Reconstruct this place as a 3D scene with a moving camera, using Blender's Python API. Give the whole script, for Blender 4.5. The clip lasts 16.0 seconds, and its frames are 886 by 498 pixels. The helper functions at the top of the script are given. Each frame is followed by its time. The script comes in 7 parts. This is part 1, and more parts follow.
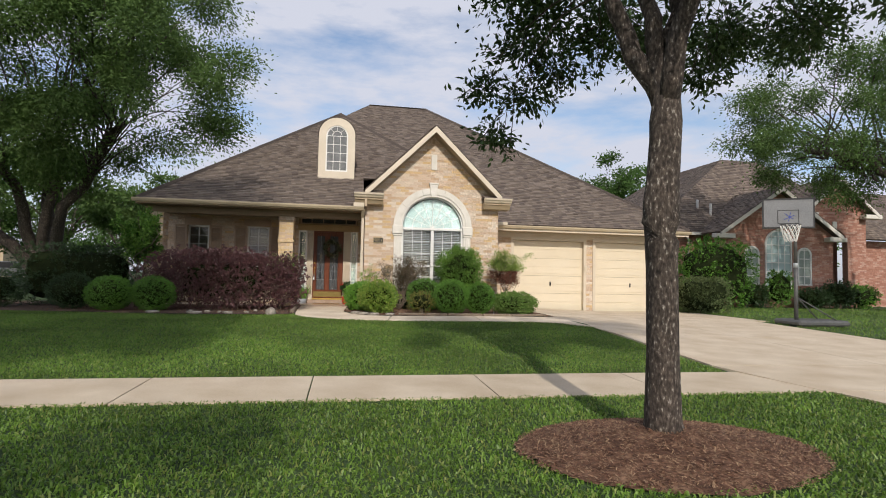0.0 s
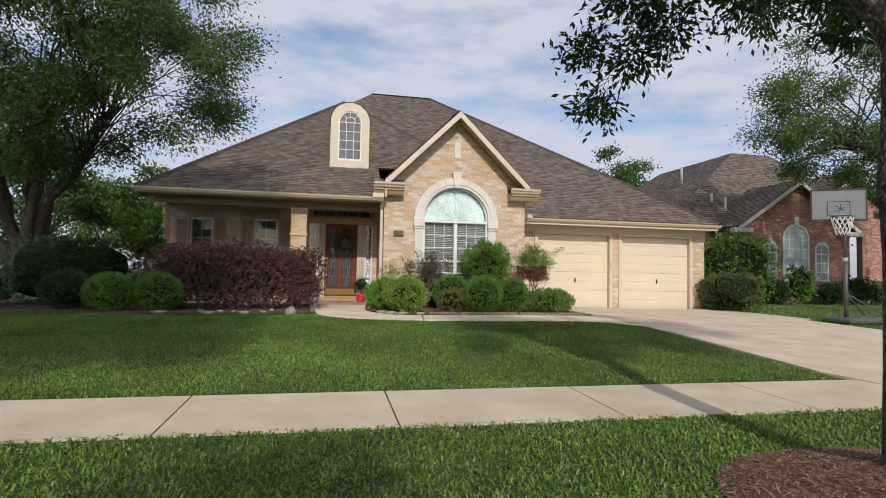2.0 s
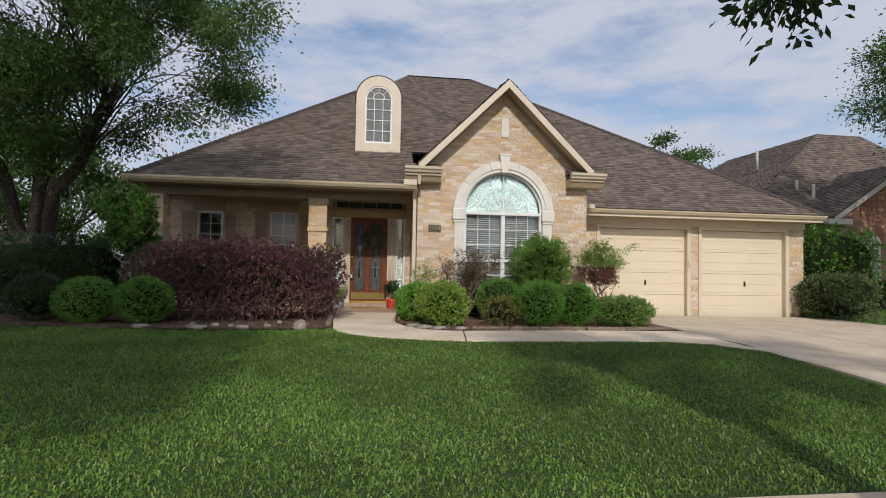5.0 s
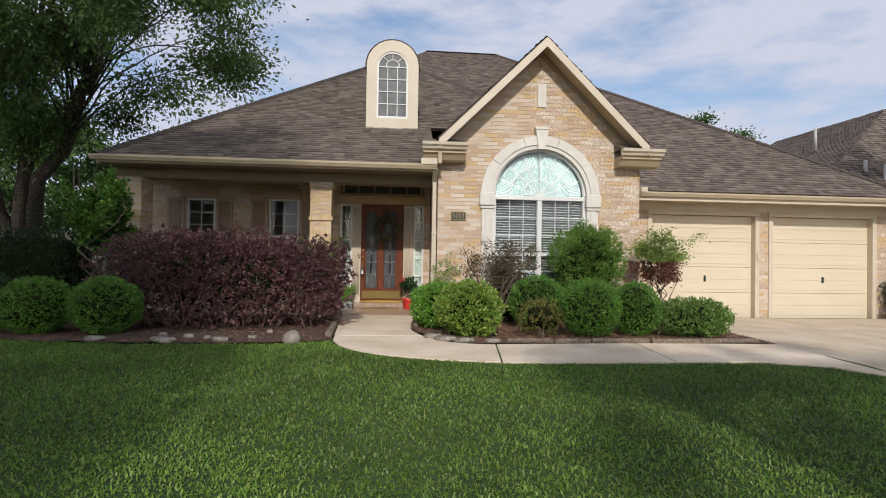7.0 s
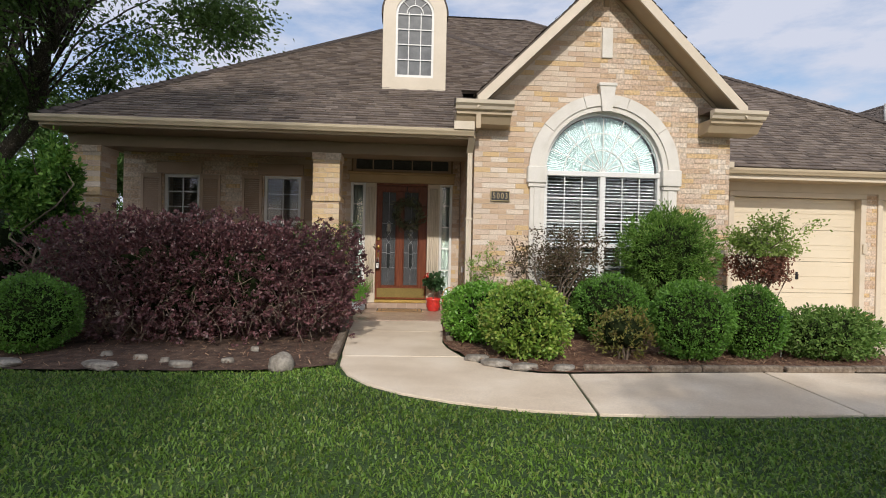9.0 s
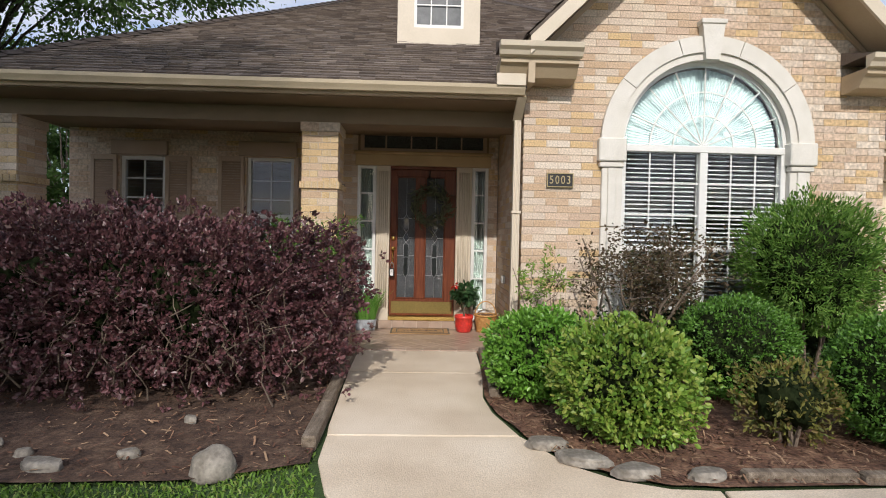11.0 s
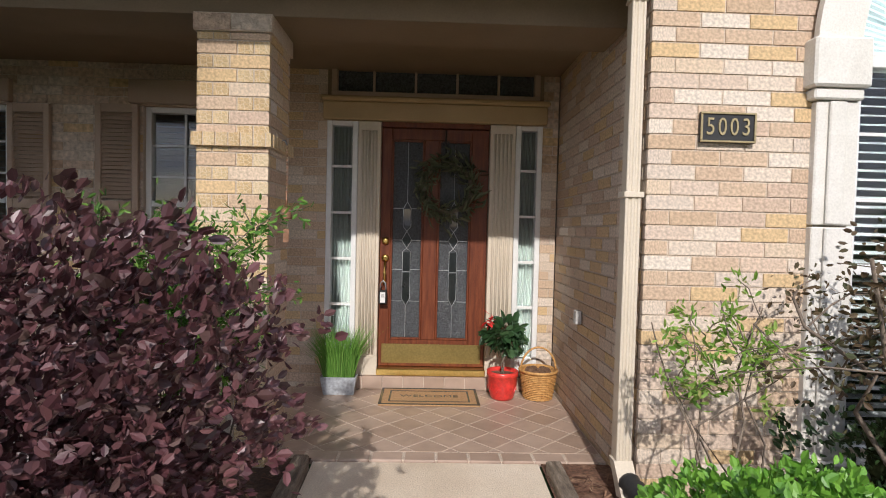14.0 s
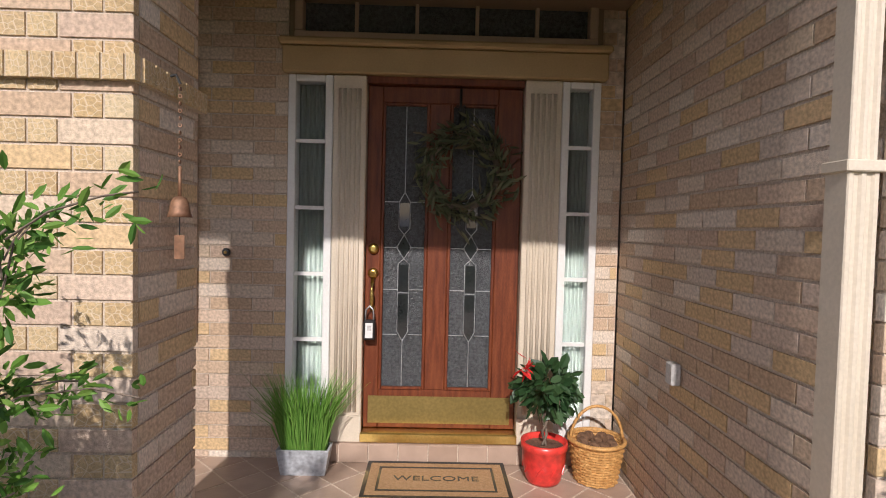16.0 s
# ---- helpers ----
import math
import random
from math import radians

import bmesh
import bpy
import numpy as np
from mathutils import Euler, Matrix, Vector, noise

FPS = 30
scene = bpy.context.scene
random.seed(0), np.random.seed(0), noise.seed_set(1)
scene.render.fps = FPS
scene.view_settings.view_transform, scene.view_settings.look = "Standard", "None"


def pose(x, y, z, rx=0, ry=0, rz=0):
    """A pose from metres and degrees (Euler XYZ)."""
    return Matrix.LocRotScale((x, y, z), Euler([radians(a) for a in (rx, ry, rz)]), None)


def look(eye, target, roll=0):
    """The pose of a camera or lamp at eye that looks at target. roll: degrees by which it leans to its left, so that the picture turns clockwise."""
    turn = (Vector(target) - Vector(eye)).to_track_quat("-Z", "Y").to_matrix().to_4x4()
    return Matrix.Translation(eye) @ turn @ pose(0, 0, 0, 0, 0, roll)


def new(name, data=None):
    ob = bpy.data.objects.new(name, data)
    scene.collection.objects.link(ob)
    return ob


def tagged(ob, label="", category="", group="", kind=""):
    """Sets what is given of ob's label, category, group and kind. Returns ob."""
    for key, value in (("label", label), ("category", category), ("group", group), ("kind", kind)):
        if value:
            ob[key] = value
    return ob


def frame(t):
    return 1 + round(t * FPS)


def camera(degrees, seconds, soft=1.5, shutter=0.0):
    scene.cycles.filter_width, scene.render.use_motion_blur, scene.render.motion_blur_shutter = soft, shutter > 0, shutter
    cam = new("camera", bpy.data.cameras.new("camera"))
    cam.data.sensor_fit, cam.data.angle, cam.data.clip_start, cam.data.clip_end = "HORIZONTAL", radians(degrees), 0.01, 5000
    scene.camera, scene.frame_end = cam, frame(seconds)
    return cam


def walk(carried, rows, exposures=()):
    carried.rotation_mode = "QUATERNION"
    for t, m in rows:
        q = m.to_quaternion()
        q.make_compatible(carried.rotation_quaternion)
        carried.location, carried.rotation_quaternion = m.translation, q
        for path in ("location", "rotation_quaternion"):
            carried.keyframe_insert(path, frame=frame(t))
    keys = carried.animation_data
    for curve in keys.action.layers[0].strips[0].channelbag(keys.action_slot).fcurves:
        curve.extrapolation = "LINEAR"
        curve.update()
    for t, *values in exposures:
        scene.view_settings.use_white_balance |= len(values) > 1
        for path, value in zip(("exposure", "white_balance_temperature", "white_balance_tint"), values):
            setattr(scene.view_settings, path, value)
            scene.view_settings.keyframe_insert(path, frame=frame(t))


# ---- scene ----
cam = camera(77.9, 16.0, soft=1.0)
PATH = [
    (0, (0.228, 0.921, 1.752), (0.576, 2.887, 1.853), 1.2),
    (0.5, (-0.129, 1.141, 1.75), (0.242, 3.104, 1.847), 1.2),
    (1, (-0.377, 1.449, 1.727), (0.008, 3.409, 1.823), 1.2),
    (1.5, (-0.555, 1.817, 1.721), (-0.164, 3.776, 1.813), 1.2),
    (2, (-0.688, 2.179, 1.712), (-0.281, 4.135, 1.802), 1.1),
    (2.5, (-0.711, 2.521, 1.708), (-0.275, 4.471, 1.795), 1.2),
    (3, (-0.667, 2.958, 1.75), (-0.234, 4.909, 1.834), 1.1),
    (3.5, (-0.615, 3.341, 1.778), (-0.201, 5.296, 1.859), 1.0),
    (4, (-0.54, 3.789, 1.821), (-0.196, 5.758, 1.898), 0.9),
    (4.2, (-0.503, 3.947, 1.821), (-0.19, 5.921, 1.898), 0.8),
    (6.3, (-0.07, 5.839, 1.998), (0.155, 7.825, 2.049), 1.0),
    (6.5, (-0.073, 6.043, 1.986), (0.133, 8.032, 2.035), 0.8),
    (7, (-0.126, 6.537, 1.98), (0.062, 8.528, 2.01), 0.9),
    (7.5, (-0.186, 7.06, 1.966), (-0.001, 9.051, 1.971), 0.9),
    (8, (-0.254, 7.606, 1.971), (-0.077, 9.599, 1.967), 1.0),
    (8.5, (-0.289, 8.192, 2.013), (-0.12, 10.184, 2.002), 1.1),
    (9, (-0.314, 8.768, 2.019), (-0.165, 10.763, 2.005), 1.2),
    (9.5, (-0.331, 9.318, 2.061), (-0.227, 11.315, 2.047), 1.1),
    (9.7, (-0.34, 9.572, 2.065), (-0.243, 11.569, 2.051), 1.1),
    (11.8, (-0.298, 11.938, 2.164), (-0.233, 13.937, 2.109), 1.2),
    (12, (-0.336, 12.16, 2.138), (-0.265, 14.158, 2.091), 1.2),
    (12.5, (-0.37, 12.704, 2.161), (-0.303, 14.702, 2.108), 1.3),
    (13, (-0.365, 13.236, 2.187), (-0.298, 15.234, 2.126), 1.2),
    (13.5, (-0.377, 13.708, 2.214), (-0.316, 15.706, 2.15), 1.3),
    (14, (-0.383, 14.158, 2.215), (-0.326, 16.156, 2.147), 1.4),
    (14.5, (-0.378, 14.606, 2.217), (-0.329, 16.604, 2.147), 1.4),
    (15, (-0.39, 15.0, 2.226), (-0.336, 16.999, 2.163), 1.4),
    (15.5, (-0.384, 15.321, 2.225), (-0.334, 17.319, 2.155), 1.5),
    (15.9, (-0.371, 15.588, 2.247), (-0.338, 17.586, 2.172), 1.1),
    (16, (-0.386, 15.634, 2.244), (-0.351, 17.632, 2.169), 1.4),
]
walk(cam, [(t, look(eye, target, roll)) for t, eye, target, roll in PATH], [(0, -0.32, 6350, 10), (2, -0.42, 6250, 10), (4, -0.58, 6200, 10), (6.5, -0.42, 6150, 10), (9.5, -0.30, 6200, 10), (13, -0.06, 5900, 11), (14.5, 0.04, 5950, 13), (16, 0.14, 6050, 16)])
# ---------- light ----------
SUN_DIR = Vector((0.07, 1.0, -0.66)).normalized()
SUN_ELEV = math.asin(-SUN_DIR.z)
world = bpy.data.worlds.new("sky")
scene.world = world
world.use_nodes = True
wn, wl = world.node_tree.nodes, world.node_tree.links
wbg = wn["Background"]
wsky = wn.new("ShaderNodeTexSky")
wsky.sky_type = "NISHITA"
wsky.sun_disc = False
wsky.sun_elevation = SUN_ELEV
wsky.sun_rotation = math.pi + 0.07
wsky.dust_density = 2.0
wtc = wn.new("ShaderNodeTexCoord")
wmap = wn.new("ShaderNodeMapping")
wmap.inputs["Scale"].default_value = (1.0, 1.3, 3.4)
wnoi = wn.new("ShaderNodeTexNoise")
wnoi.inputs["Scale"].default_value = 4.2
wnoi.inputs["Detail"].default_value = 9
wnoi.inputs["Roughness"].default_value = 0.58
wramp = wn.new("ShaderNodeValToRGB")
wramp.color_ramp.elements[0].position = 0.31
wramp.color_ramp.elements[1].position = 0.56
wmix = wn.new("ShaderNodeMix")
wmix.data_type = "RGBA"
wmix.inputs[7].default_value = (8.3, 8.5, 9.6, 1)
wl.new(wtc.outputs["Generated"], wmap.inputs["Vector"])
wl.new(wmap.outputs["Vector"], wnoi.inputs["Vector"])
wl.new(wnoi.outputs["Fac"], wramp.inputs["Fac"])
wl.new(wramp.outputs["Color"], wmix.inputs[0])
wgain = wn.new("ShaderNodeVectorMath")
wgain.operation = "SCALE"
wgain.inputs["Scale"].default_value = 1.9
wl.new(wsky.outputs["Color"], wgain.inputs[0])
wl.new(wgain.outputs[0], wmix.inputs[6])
wl.new(wmix.outputs[2], wbg.inputs["Color"])
wbg.inputs["Strength"].default_value = 0.10
sun = new("sun", bpy.data.lights.new("sun", "SUN"))
sun.data.energy, sun.data.angle, sun.data.color = 3.9, radians(0.9), (1.0, 0.91, 0.80)
sun.matrix_world = look((0, -20, 20), Vector((0, -20, 20)) + SUN_DIR)

# ---------- materials ----------
def material(name, colors, scale=8.0, rough=0.8, bump=0.0, bscale=60.0, metal=0.0, rand="", detail=6, steps=None, spec=0.5, stretch=None, var=0.25, translucent=0.0):
    """Colours spread over noise, or over each object's or island's random number, with a fine grain."""
    m = bpy.data.materials.new(name)
    m.use_nodes = True
    n, l = m.node_tree.nodes, m.node_tree.links
    b = n["Principled BSDF"]
    b.inputs["Roughness"].default_value = rough
    b.inputs["Metallic"].default_value = metal
    b.inputs["Specular IOR Level"].default_value = spec
    tc = n.new("ShaderNodeTexCoord")
    mp = n.new("ShaderNodeMapping")
    l.new(tc.outputs["Object"], mp.inputs["Vector"])
    if stretch:
        mp.inputs["Scale"].default_value = stretch
    noi = n.new("ShaderNodeTexNoise")
    noi.inputs["Scale"].default_value = scale
    noi.inputs["Detail"].default_value = detail
    l.new(mp.outputs["Vector"], noi.inputs["Vector"])
    ramp = n.new("ShaderNodeValToRGB")
    els = ramp.color_ramp.elements
    k = len(colors)
    lo, hi = (0.0, 1.0) if rand else (0.3, 0.7)
    while len(els) < k:
        els.new(0.5)
    for i, c in enumerate(colors):
        els[i].position = lo + (hi - lo) * i / max(1, k - 1)
        els[i].color = (*c, 1)
    src = noi.outputs["Fac"]
    if rand:
        if rand == "object":
            src = n.new("ShaderNodeObjectInfo").outputs["Random"]
        else:
            src = n.new("ShaderNodeNewGeometry").outputs["Random Per Island"]
        if steps:
            ramp.color_ramp.interpolation = "CONSTANT"
            for i in range(k):
                els[i].position = i / k
    l.new(src, ramp.inputs["Fac"])
    col = ramp.outputs["Color"]
    fine = n.new("ShaderNodeTexNoise")
    fine.inputs["Scale"].default_value = bscale
    fine.inputs["Detail"].default_value = 5
    l.new(mp.outputs["Vector"], fine.inputs["Vector"])
    mr = n.new("ShaderNodeMapRange")
    mr.inputs[3].default_value, mr.inputs[4].default_value = 1 - var, 1 + var
    mr.inputs[1].default_value, mr.inputs[2].default_value = 0.3, 0.7
    l.new((noi if rand else fine).outputs["Fac"], mr.inputs[0])
    mul = n.new("ShaderNodeVectorMath")
    mul.operation = "SCALE"
    l.new(col, mul.inputs[0])
    l.new(mr.outputs[0], mul.inputs["Scale"])
    l.new(mul.outputs[0], b.inputs["Base Color"])
    if bump:
        bp = n.new("ShaderNodeBump")
        bp.inputs["Strength"].default_value = bump
        bp.inputs["Distance"].default_value = 0.01
        l.new(fine.outputs["Fac"], bp.inputs["Height"])
        l.new(bp.outputs["Normal"], b.inputs["Normal"])
    if translucent:
        tr = n.new("ShaderNodeBsdfTranslucent")
        mx = n.new("ShaderNodeMixShader")
        mx.inputs[0].default_value = translucent
        l.new(mul.outputs[0], tr.inputs["Color"])
        l.new(b.outputs[0], mx.inputs[1])
        l.new(tr.outputs[0], mx.inputs[2])
        l.new(mx.outputs[0], n["Material Output"].inputs["Surface"])
    return m


BRICK_TONES = [(0.518, 0.383, 0.263), (0.572, 0.451, 0.324), (0.497, 0.363, 0.249), (0.613, 0.512, 0.406), (0.559, 0.4, 0.215), (0.552, 0.437, 0.338), (0.633, 0.546, 0.446), (0.504, 0.376, 0.276), (0.572, 0.41, 0.229), (0.559, 0.465, 0.372), (0.572, 0.437, 0.324), (0.484, 0.349, 0.229), (0.586, 0.485, 0.378)]
M_BRICK = material("buff_brick", BRICK_TONES, 4, 0.92, 0.35, 14, rand="object", steps=True, var=0.3, stretch=(3.5, 1, 1.2))
M_BRICKS = material("buff_brick_field", BRICK_TONES, 28, 0.92, 0.9, 90, rand="island", steps=True, var=0.3)
M_OCHRE = material("ochre_glazed_header", [(0.55, 0.385, 0.19), (0.60, 0.45, 0.25), (0.52, 0.36, 0.18), (0.62, 0.49, 0.30)], 9, 0.85, 0.6, 30, rand="object", var=0.25)


def crackle(m, pale, scale):
    """Pale veins of crackled glaze over a material."""
    n, l = m.node_tree.nodes, m.node_tree.links
    b = n["Principled BSDF"]
    old = b.inputs["Base Color"].links[0].from_socket
    inf = n.new("ShaderNodeObjectInfo")
    add = n.new("ShaderNodeVectorMath")
    add.operation = "ADD"
    tc = n.new("ShaderNodeTexCoord")
    l.new(tc.outputs["Object"], add.inputs[0])
    l.new(inf.outputs["Location"], add.inputs[1])
    vo = n.new("ShaderNodeTexVoronoi")
    vo.feature = "DISTANCE_TO_EDGE"
    vo.inputs["Scale"].default_value = scale
    l.new(add.outputs[0], vo.inputs["Vector"])
    mr = n.new("ShaderNodeMapRange")
    mr.inputs[1].default_value, mr.inputs[2].default_value = 0.02, 0.06
    mr.inputs[3].default_value, mr.inputs[4].default_value = 0.8, 0.0
    l.new(vo.outputs["Distance"], mr.inputs[0])
    mx = n.new("ShaderNodeMix")
    mx.data_type = "RGBA"
    mx.inputs[7].default_value = (*pale, 1)
    l.new(mr.outputs[0], mx.inputs[0])
    l.new(old, mx.inputs[6])
    l.new(mx.outputs[2], b.inputs["Base Color"])


crackle(M_OCHRE, (0.70, 0.58, 0.40), 2.6)
M_MORTAR = material("mortar", [(0.50, 0.41, 0.315), (0.58, 0.49, 0.39)], 20, 0.95, 0.5, 150)
RED_TONES = [(0.36, 0.175, 0.125), (0.41, 0.22, 0.16), (0.33, 0.155, 0.11), (0.46, 0.29, 0.225)]
M_REDBRICK = material("red_brick_field", RED_TONES, 10, 0.9, 0.5, 60, rand="island", steps=True, var=0.2)
M_REDMORTAR = material("red_mortar", [(0.30, 0.17, 0.13), (0.36, 0.22, 0.17)], 9, 0.95, 0.4, 90)
M_SHINGLE = material("roof_shingle", [(0.102, 0.080, 0.066), (0.158, 0.125, 0.101), (0.128, 0.101, 0.084), (0.195, 0.157, 0.129), (0.146, 0.114, 0.092)], 60, 0.95, 0.6, 160, rand="island", steps=True, var=0.22)
M_SHINGLE_ONE = material("roof_shingle_single", [(0.102, 0.080, 0.066), (0.158, 0.125, 0.101), (0.128, 0.101, 0.084), (0.195, 0.157, 0.129), (0.146, 0.114, 0.092)], 60, 0.95, 0.6, 160, rand="object", steps=True, var=0.22)
M_RIDGE = material("ridge_shingle", [(0.062, 0.048, 0.040), (0.085, 0.066, 0.054)], 20, 0.95, 0.5, 120, var=0.2)
M_DECK = material("roof_underlay", [(0.10, 0.08, 0.065), (0.14, 0.11, 0.09)], 5, 0.95, 0.4, 90)
M_TRIM = material("cream_paint", [(0.56, 0.485, 0.37), (0.62, 0.54, 0.425)], 3, 0.5, 0.08, 90, var=0.06)
M_GUTTER = material("gutter_paint", [(0.46, 0.38, 0.26), (0.52, 0.43, 0.30)], 3, 0.45, 0.05, 90, var=0.06)
# Brown porch paint with the shade under the roof darkened into its colour.
M_PORCHSHADE = material("shaded_porch_paint", [(0.19, 0.135, 0.078), (0.22, 0.158, 0.095)], 3, 0.6, 0.05, 90, var=0.06)
M_TAN = material("tan_paint", [(0.40, 0.31, 0.20), (0.45, 0.355, 0.235)], 3, 0.5, 0.08, 90, var=0.06)
M_SHUT = material("shutter_paint", [(0.40, 0.29, 0.20), (0.44, 0.33, 0.24)], 3, 0.55, 0.06, 90, var=0.06)
M_GARAGE = material("garage_door_paint", [(0.64, 0.555, 0.41), (0.69, 0.605, 0.455)], 1.3, 0.5, 0.06, 120, var=0.05)
M_WHITE = material("white_paint", [(0.68, 0.675, 0.645), (0.74, 0.735, 0.705)], 3, 0.45, 0.05, 90, var=0.05)
M_STONE = material("cast_stone", [(0.62, 0.59, 0.525), (0.69, 0.66, 0.60)], 6, 0.8, 0.2, 90, var=0.08)
M_CONC = material("concrete", [(0.47, 0.375, 0.262), (0.54, 0.445, 0.325), (0.61, 0.515, 0.39)], 1.6, 0.9, 0.35, 120, detail=10, var=0.12)
M_PATH = material("pale_path_concrete", [(0.57, 0.46, 0.335), (0.65, 0.54, 0.405), (0.72, 0.615, 0.48)], 1.8, 0.9, 0.4, 110, detail=12, var=0.16)
M_SOIL = material("mulch_soil", [(0.075, 0.036, 0.022), (0.15, 0.078, 0.046), (0.26, 0.155, 0.095)], 9, 0.97, 1.0, 45, detail=9, var=0.45)
M_DARKSOIL = material("dark_bed_soil", [(0.040, 0.022, 0.014), (0.075, 0.042, 0.026), (0.13, 0.082, 0.052)], 9, 0.97, 1.0, 45, detail=9, var=0.45)
M_CHIP = material("mulch_chips", [(0.09, 0.040, 0.024), (0.16, 0.080, 0.048), (0.25, 0.145, 0.085), (0.12, 0.055, 0.032), (0.32, 0.21, 0.125)], 30, 0.95, 0.3, 90, rand="island", steps=True)
M_TURF = material("turf", [(0.018, 0.040, 0.007), (0.030, 0.062, 0.011), (0.045, 0.080, 0.017)], 1.1, 0.95, 1.0, 70, detail=10, var=0.5)
M_BLADE = material("grass_blades", [(0.065, 0.135, 0.016), (0.12, 0.225, 0.028), (0.19, 0.31, 0.05), (0.095, 0.18, 0.023), (0.27, 0.31, 0.08)], 0.7, 0.5, rand="island", var=0.35, translucent=0.3)
M_BARK = material("oak_bark", [(0.016, 0.012, 0.009), (0.034, 0.025, 0.019), (0.056, 0.043, 0.034), (0.085, 0.068, 0.055), (0.30, 0.275, 0.24)], 52, 0.95, 1.0, 34, stretch=(1, 1, 0.45), detail=10, var=0.5)
M_TWIG = material("twigs", [(0.12, 0.09, 0.065), (0.20, 0.155, 0.115)], 20, 0.9, 0.3, 90)
# Near-black green: the shade deep inside shrubs put into a colour.
M_CORESHADE = material("painted_inner_shade", [(0.010, 0.016, 0.006), (0.020, 0.026, 0.010)], 15, 1.0, 0.5, 60, spec=0.05)


def leafmat(name, cols, rough=0.45, tr=0.25):
    return material(name, cols, 0.9, rough + 0.1, rand="island", var=0.3, translucent=tr, spec=0.5 if rough < 0.36 else 0.25)


L_OAK = leafmat("oak_leaf", [(0.030, 0.058, 0.017), (0.045, 0.085, 0.024), (0.058, 0.10, 0.03), (0.036, 0.066, 0.02)])
L_OAKLIGHT = leafmat("oak_leaf_pale", [(0.065, 0.12, 0.03), (0.095, 0.165, 0.042), (0.125, 0.20, 0.055), (0.075, 0.135, 0.035)], tr=0.35)
L_BOX = leafmat("boxwood_leaf", [(0.06, 0.15, 0.017), (0.10, 0.225, 0.026), (0.155, 0.32, 0.045)], 0.35)
L_PODO = leafmat("podocarpus_leaf", [(0.055, 0.13, 0.018), (0.10, 0.21, 0.03), (0.17, 0.30, 0.05), (0.22, 0.34, 0.08)], 0.4)
L_LIME = leafmat("lime_leaf", [(0.10, 0.20, 0.025), (0.16, 0.28, 0.035), (0.23, 0.34, 0.05), (0.33, 0.38, 0.08)], 0.35)
L_LAUREL = leafmat("glossy_leaf", [(0.11, 0.26, 0.03), (0.16, 0.35, 0.04), (0.22, 0.42, 0.06)], 0.3)
L_YELLOW = leafmat("bronze_yellow_leaf", [(0.16, 0.17, 0.04), (0.26, 0.24, 0.06), (0.10, 0.13, 0.035), (0.20, 0.13, 0.05)], 0.4)
L_PLUM = leafmat("plum_leaf", [(0.066, 0.025, 0.030), (0.108, 0.043, 0.048), (0.17, 0.074, 0.078), (0.085, 0.041, 0.041), (0.13, 0.079, 0.068)], 0.3, 0.18)
L_BRONZE = leafmat("bronze_leaf", [(0.085, 0.055, 0.03), (0.12, 0.085, 0.045), (0.06, 0.07, 0.03)], 0.45)
L_MAPLE = leafmat("maple_leaf", [(0.19, 0.30, 0.06), (0.26, 0.38, 0.08), (0.32, 0.42, 0.11)], 0.5, 0.35)
L_MAPLERED = leafmat("maple_red_leaf", [(0.17, 0.065, 0.045), (0.23, 0.095, 0.06), (0.14, 0.075, 0.05)], 0.5)
L_DARK = leafmat("dark_evergreen_leaf", [(0.018, 0.042, 0.012), (0.030, 0.066, 0.018), (0.045, 0.085, 0.025)], 0.35)
L_LOW = leafmat("light_green_leaf", [(0.085, 0.165, 0.032), (0.135, 0.235, 0.048), (0.20, 0.30, 0.075)], 0.4)
L_HEDGE = leafmat("grey_green_leaf", [(0.07, 0.105, 0.035), (0.11, 0.145, 0.055), (0.15, 0.18, 0.08)], 0.45)
L_NANDINA = leafmat("nandina_leaf", [(0.12, 0.24, 0.03), (0.19, 0.34, 0.05), (0.27, 0.42, 0.08), (0.30, 0.30, 0.09)], 0.4, 0.35)
L_NANDEEP = leafmat("nandina_deep_leaf", [(0.045, 0.12, 0.018), (0.08, 0.18, 0.028), (0.13, 0.26, 0.04), (0.22, 0.36, 0.07)], 0.4, 0.25)
L_FAR = leafmat("far_foliage", [(0.045, 0.095, 0.02), (0.07, 0.14, 0.03), (0.10, 0.18, 0.045)], 0.6, 0.3)


def glassmat(name, tint, rough=0.02):
    m = bpy.data.materials.new(name)
    m.use_nodes = True
    b = m.node_tree.nodes["Principled BSDF"]
    b.inputs["Base Color"].default_value = (*tint, 1)
    b.inputs["Roughness"].default_value = rough
    b.inputs["Transmission Weight"].default_value = 1.0
    b.inputs["IOR"].default_value = 1.45
    return m


M_GLASS = glassmat("window_glass", (0.95, 0.98, 0.98))
M_DARKROOM = material("dim_interior", [(0.05, 0.05, 0.045), (0.07, 0.07, 0.06)], 2, 0.9)

# ---------- builders ----------
def np_mesh(name, verts, faces, mat, smooth=False):
    """A mesh from arrays: verts (n, 3), faces (m, k)."""
    me = bpy.data.meshes.new(name)
    verts = np.asarray(verts, dtype=np.float32).reshape(-1, 3)
    faces = np.asarray(faces, dtype=np.int32)
    m, k = faces.shape
    me.vertices.add(len(verts))
    me.vertices.foreach_set("co", verts.ravel())
    me.loops.add(m * k)
    me.loops.foreach_set("vertex_index", faces.ravel())
    me.polygons.add(m)
    me.polygons.foreach_set("loop_start", np.arange(0, m * k, k, dtype=np.int32))
    me.polygons.foreach_set("use_smooth", np.full(m, smooth, dtype=bool))
    me.materials.append(mat)
    me.update(calc_edges=True)
    return me


LOCAL = set()


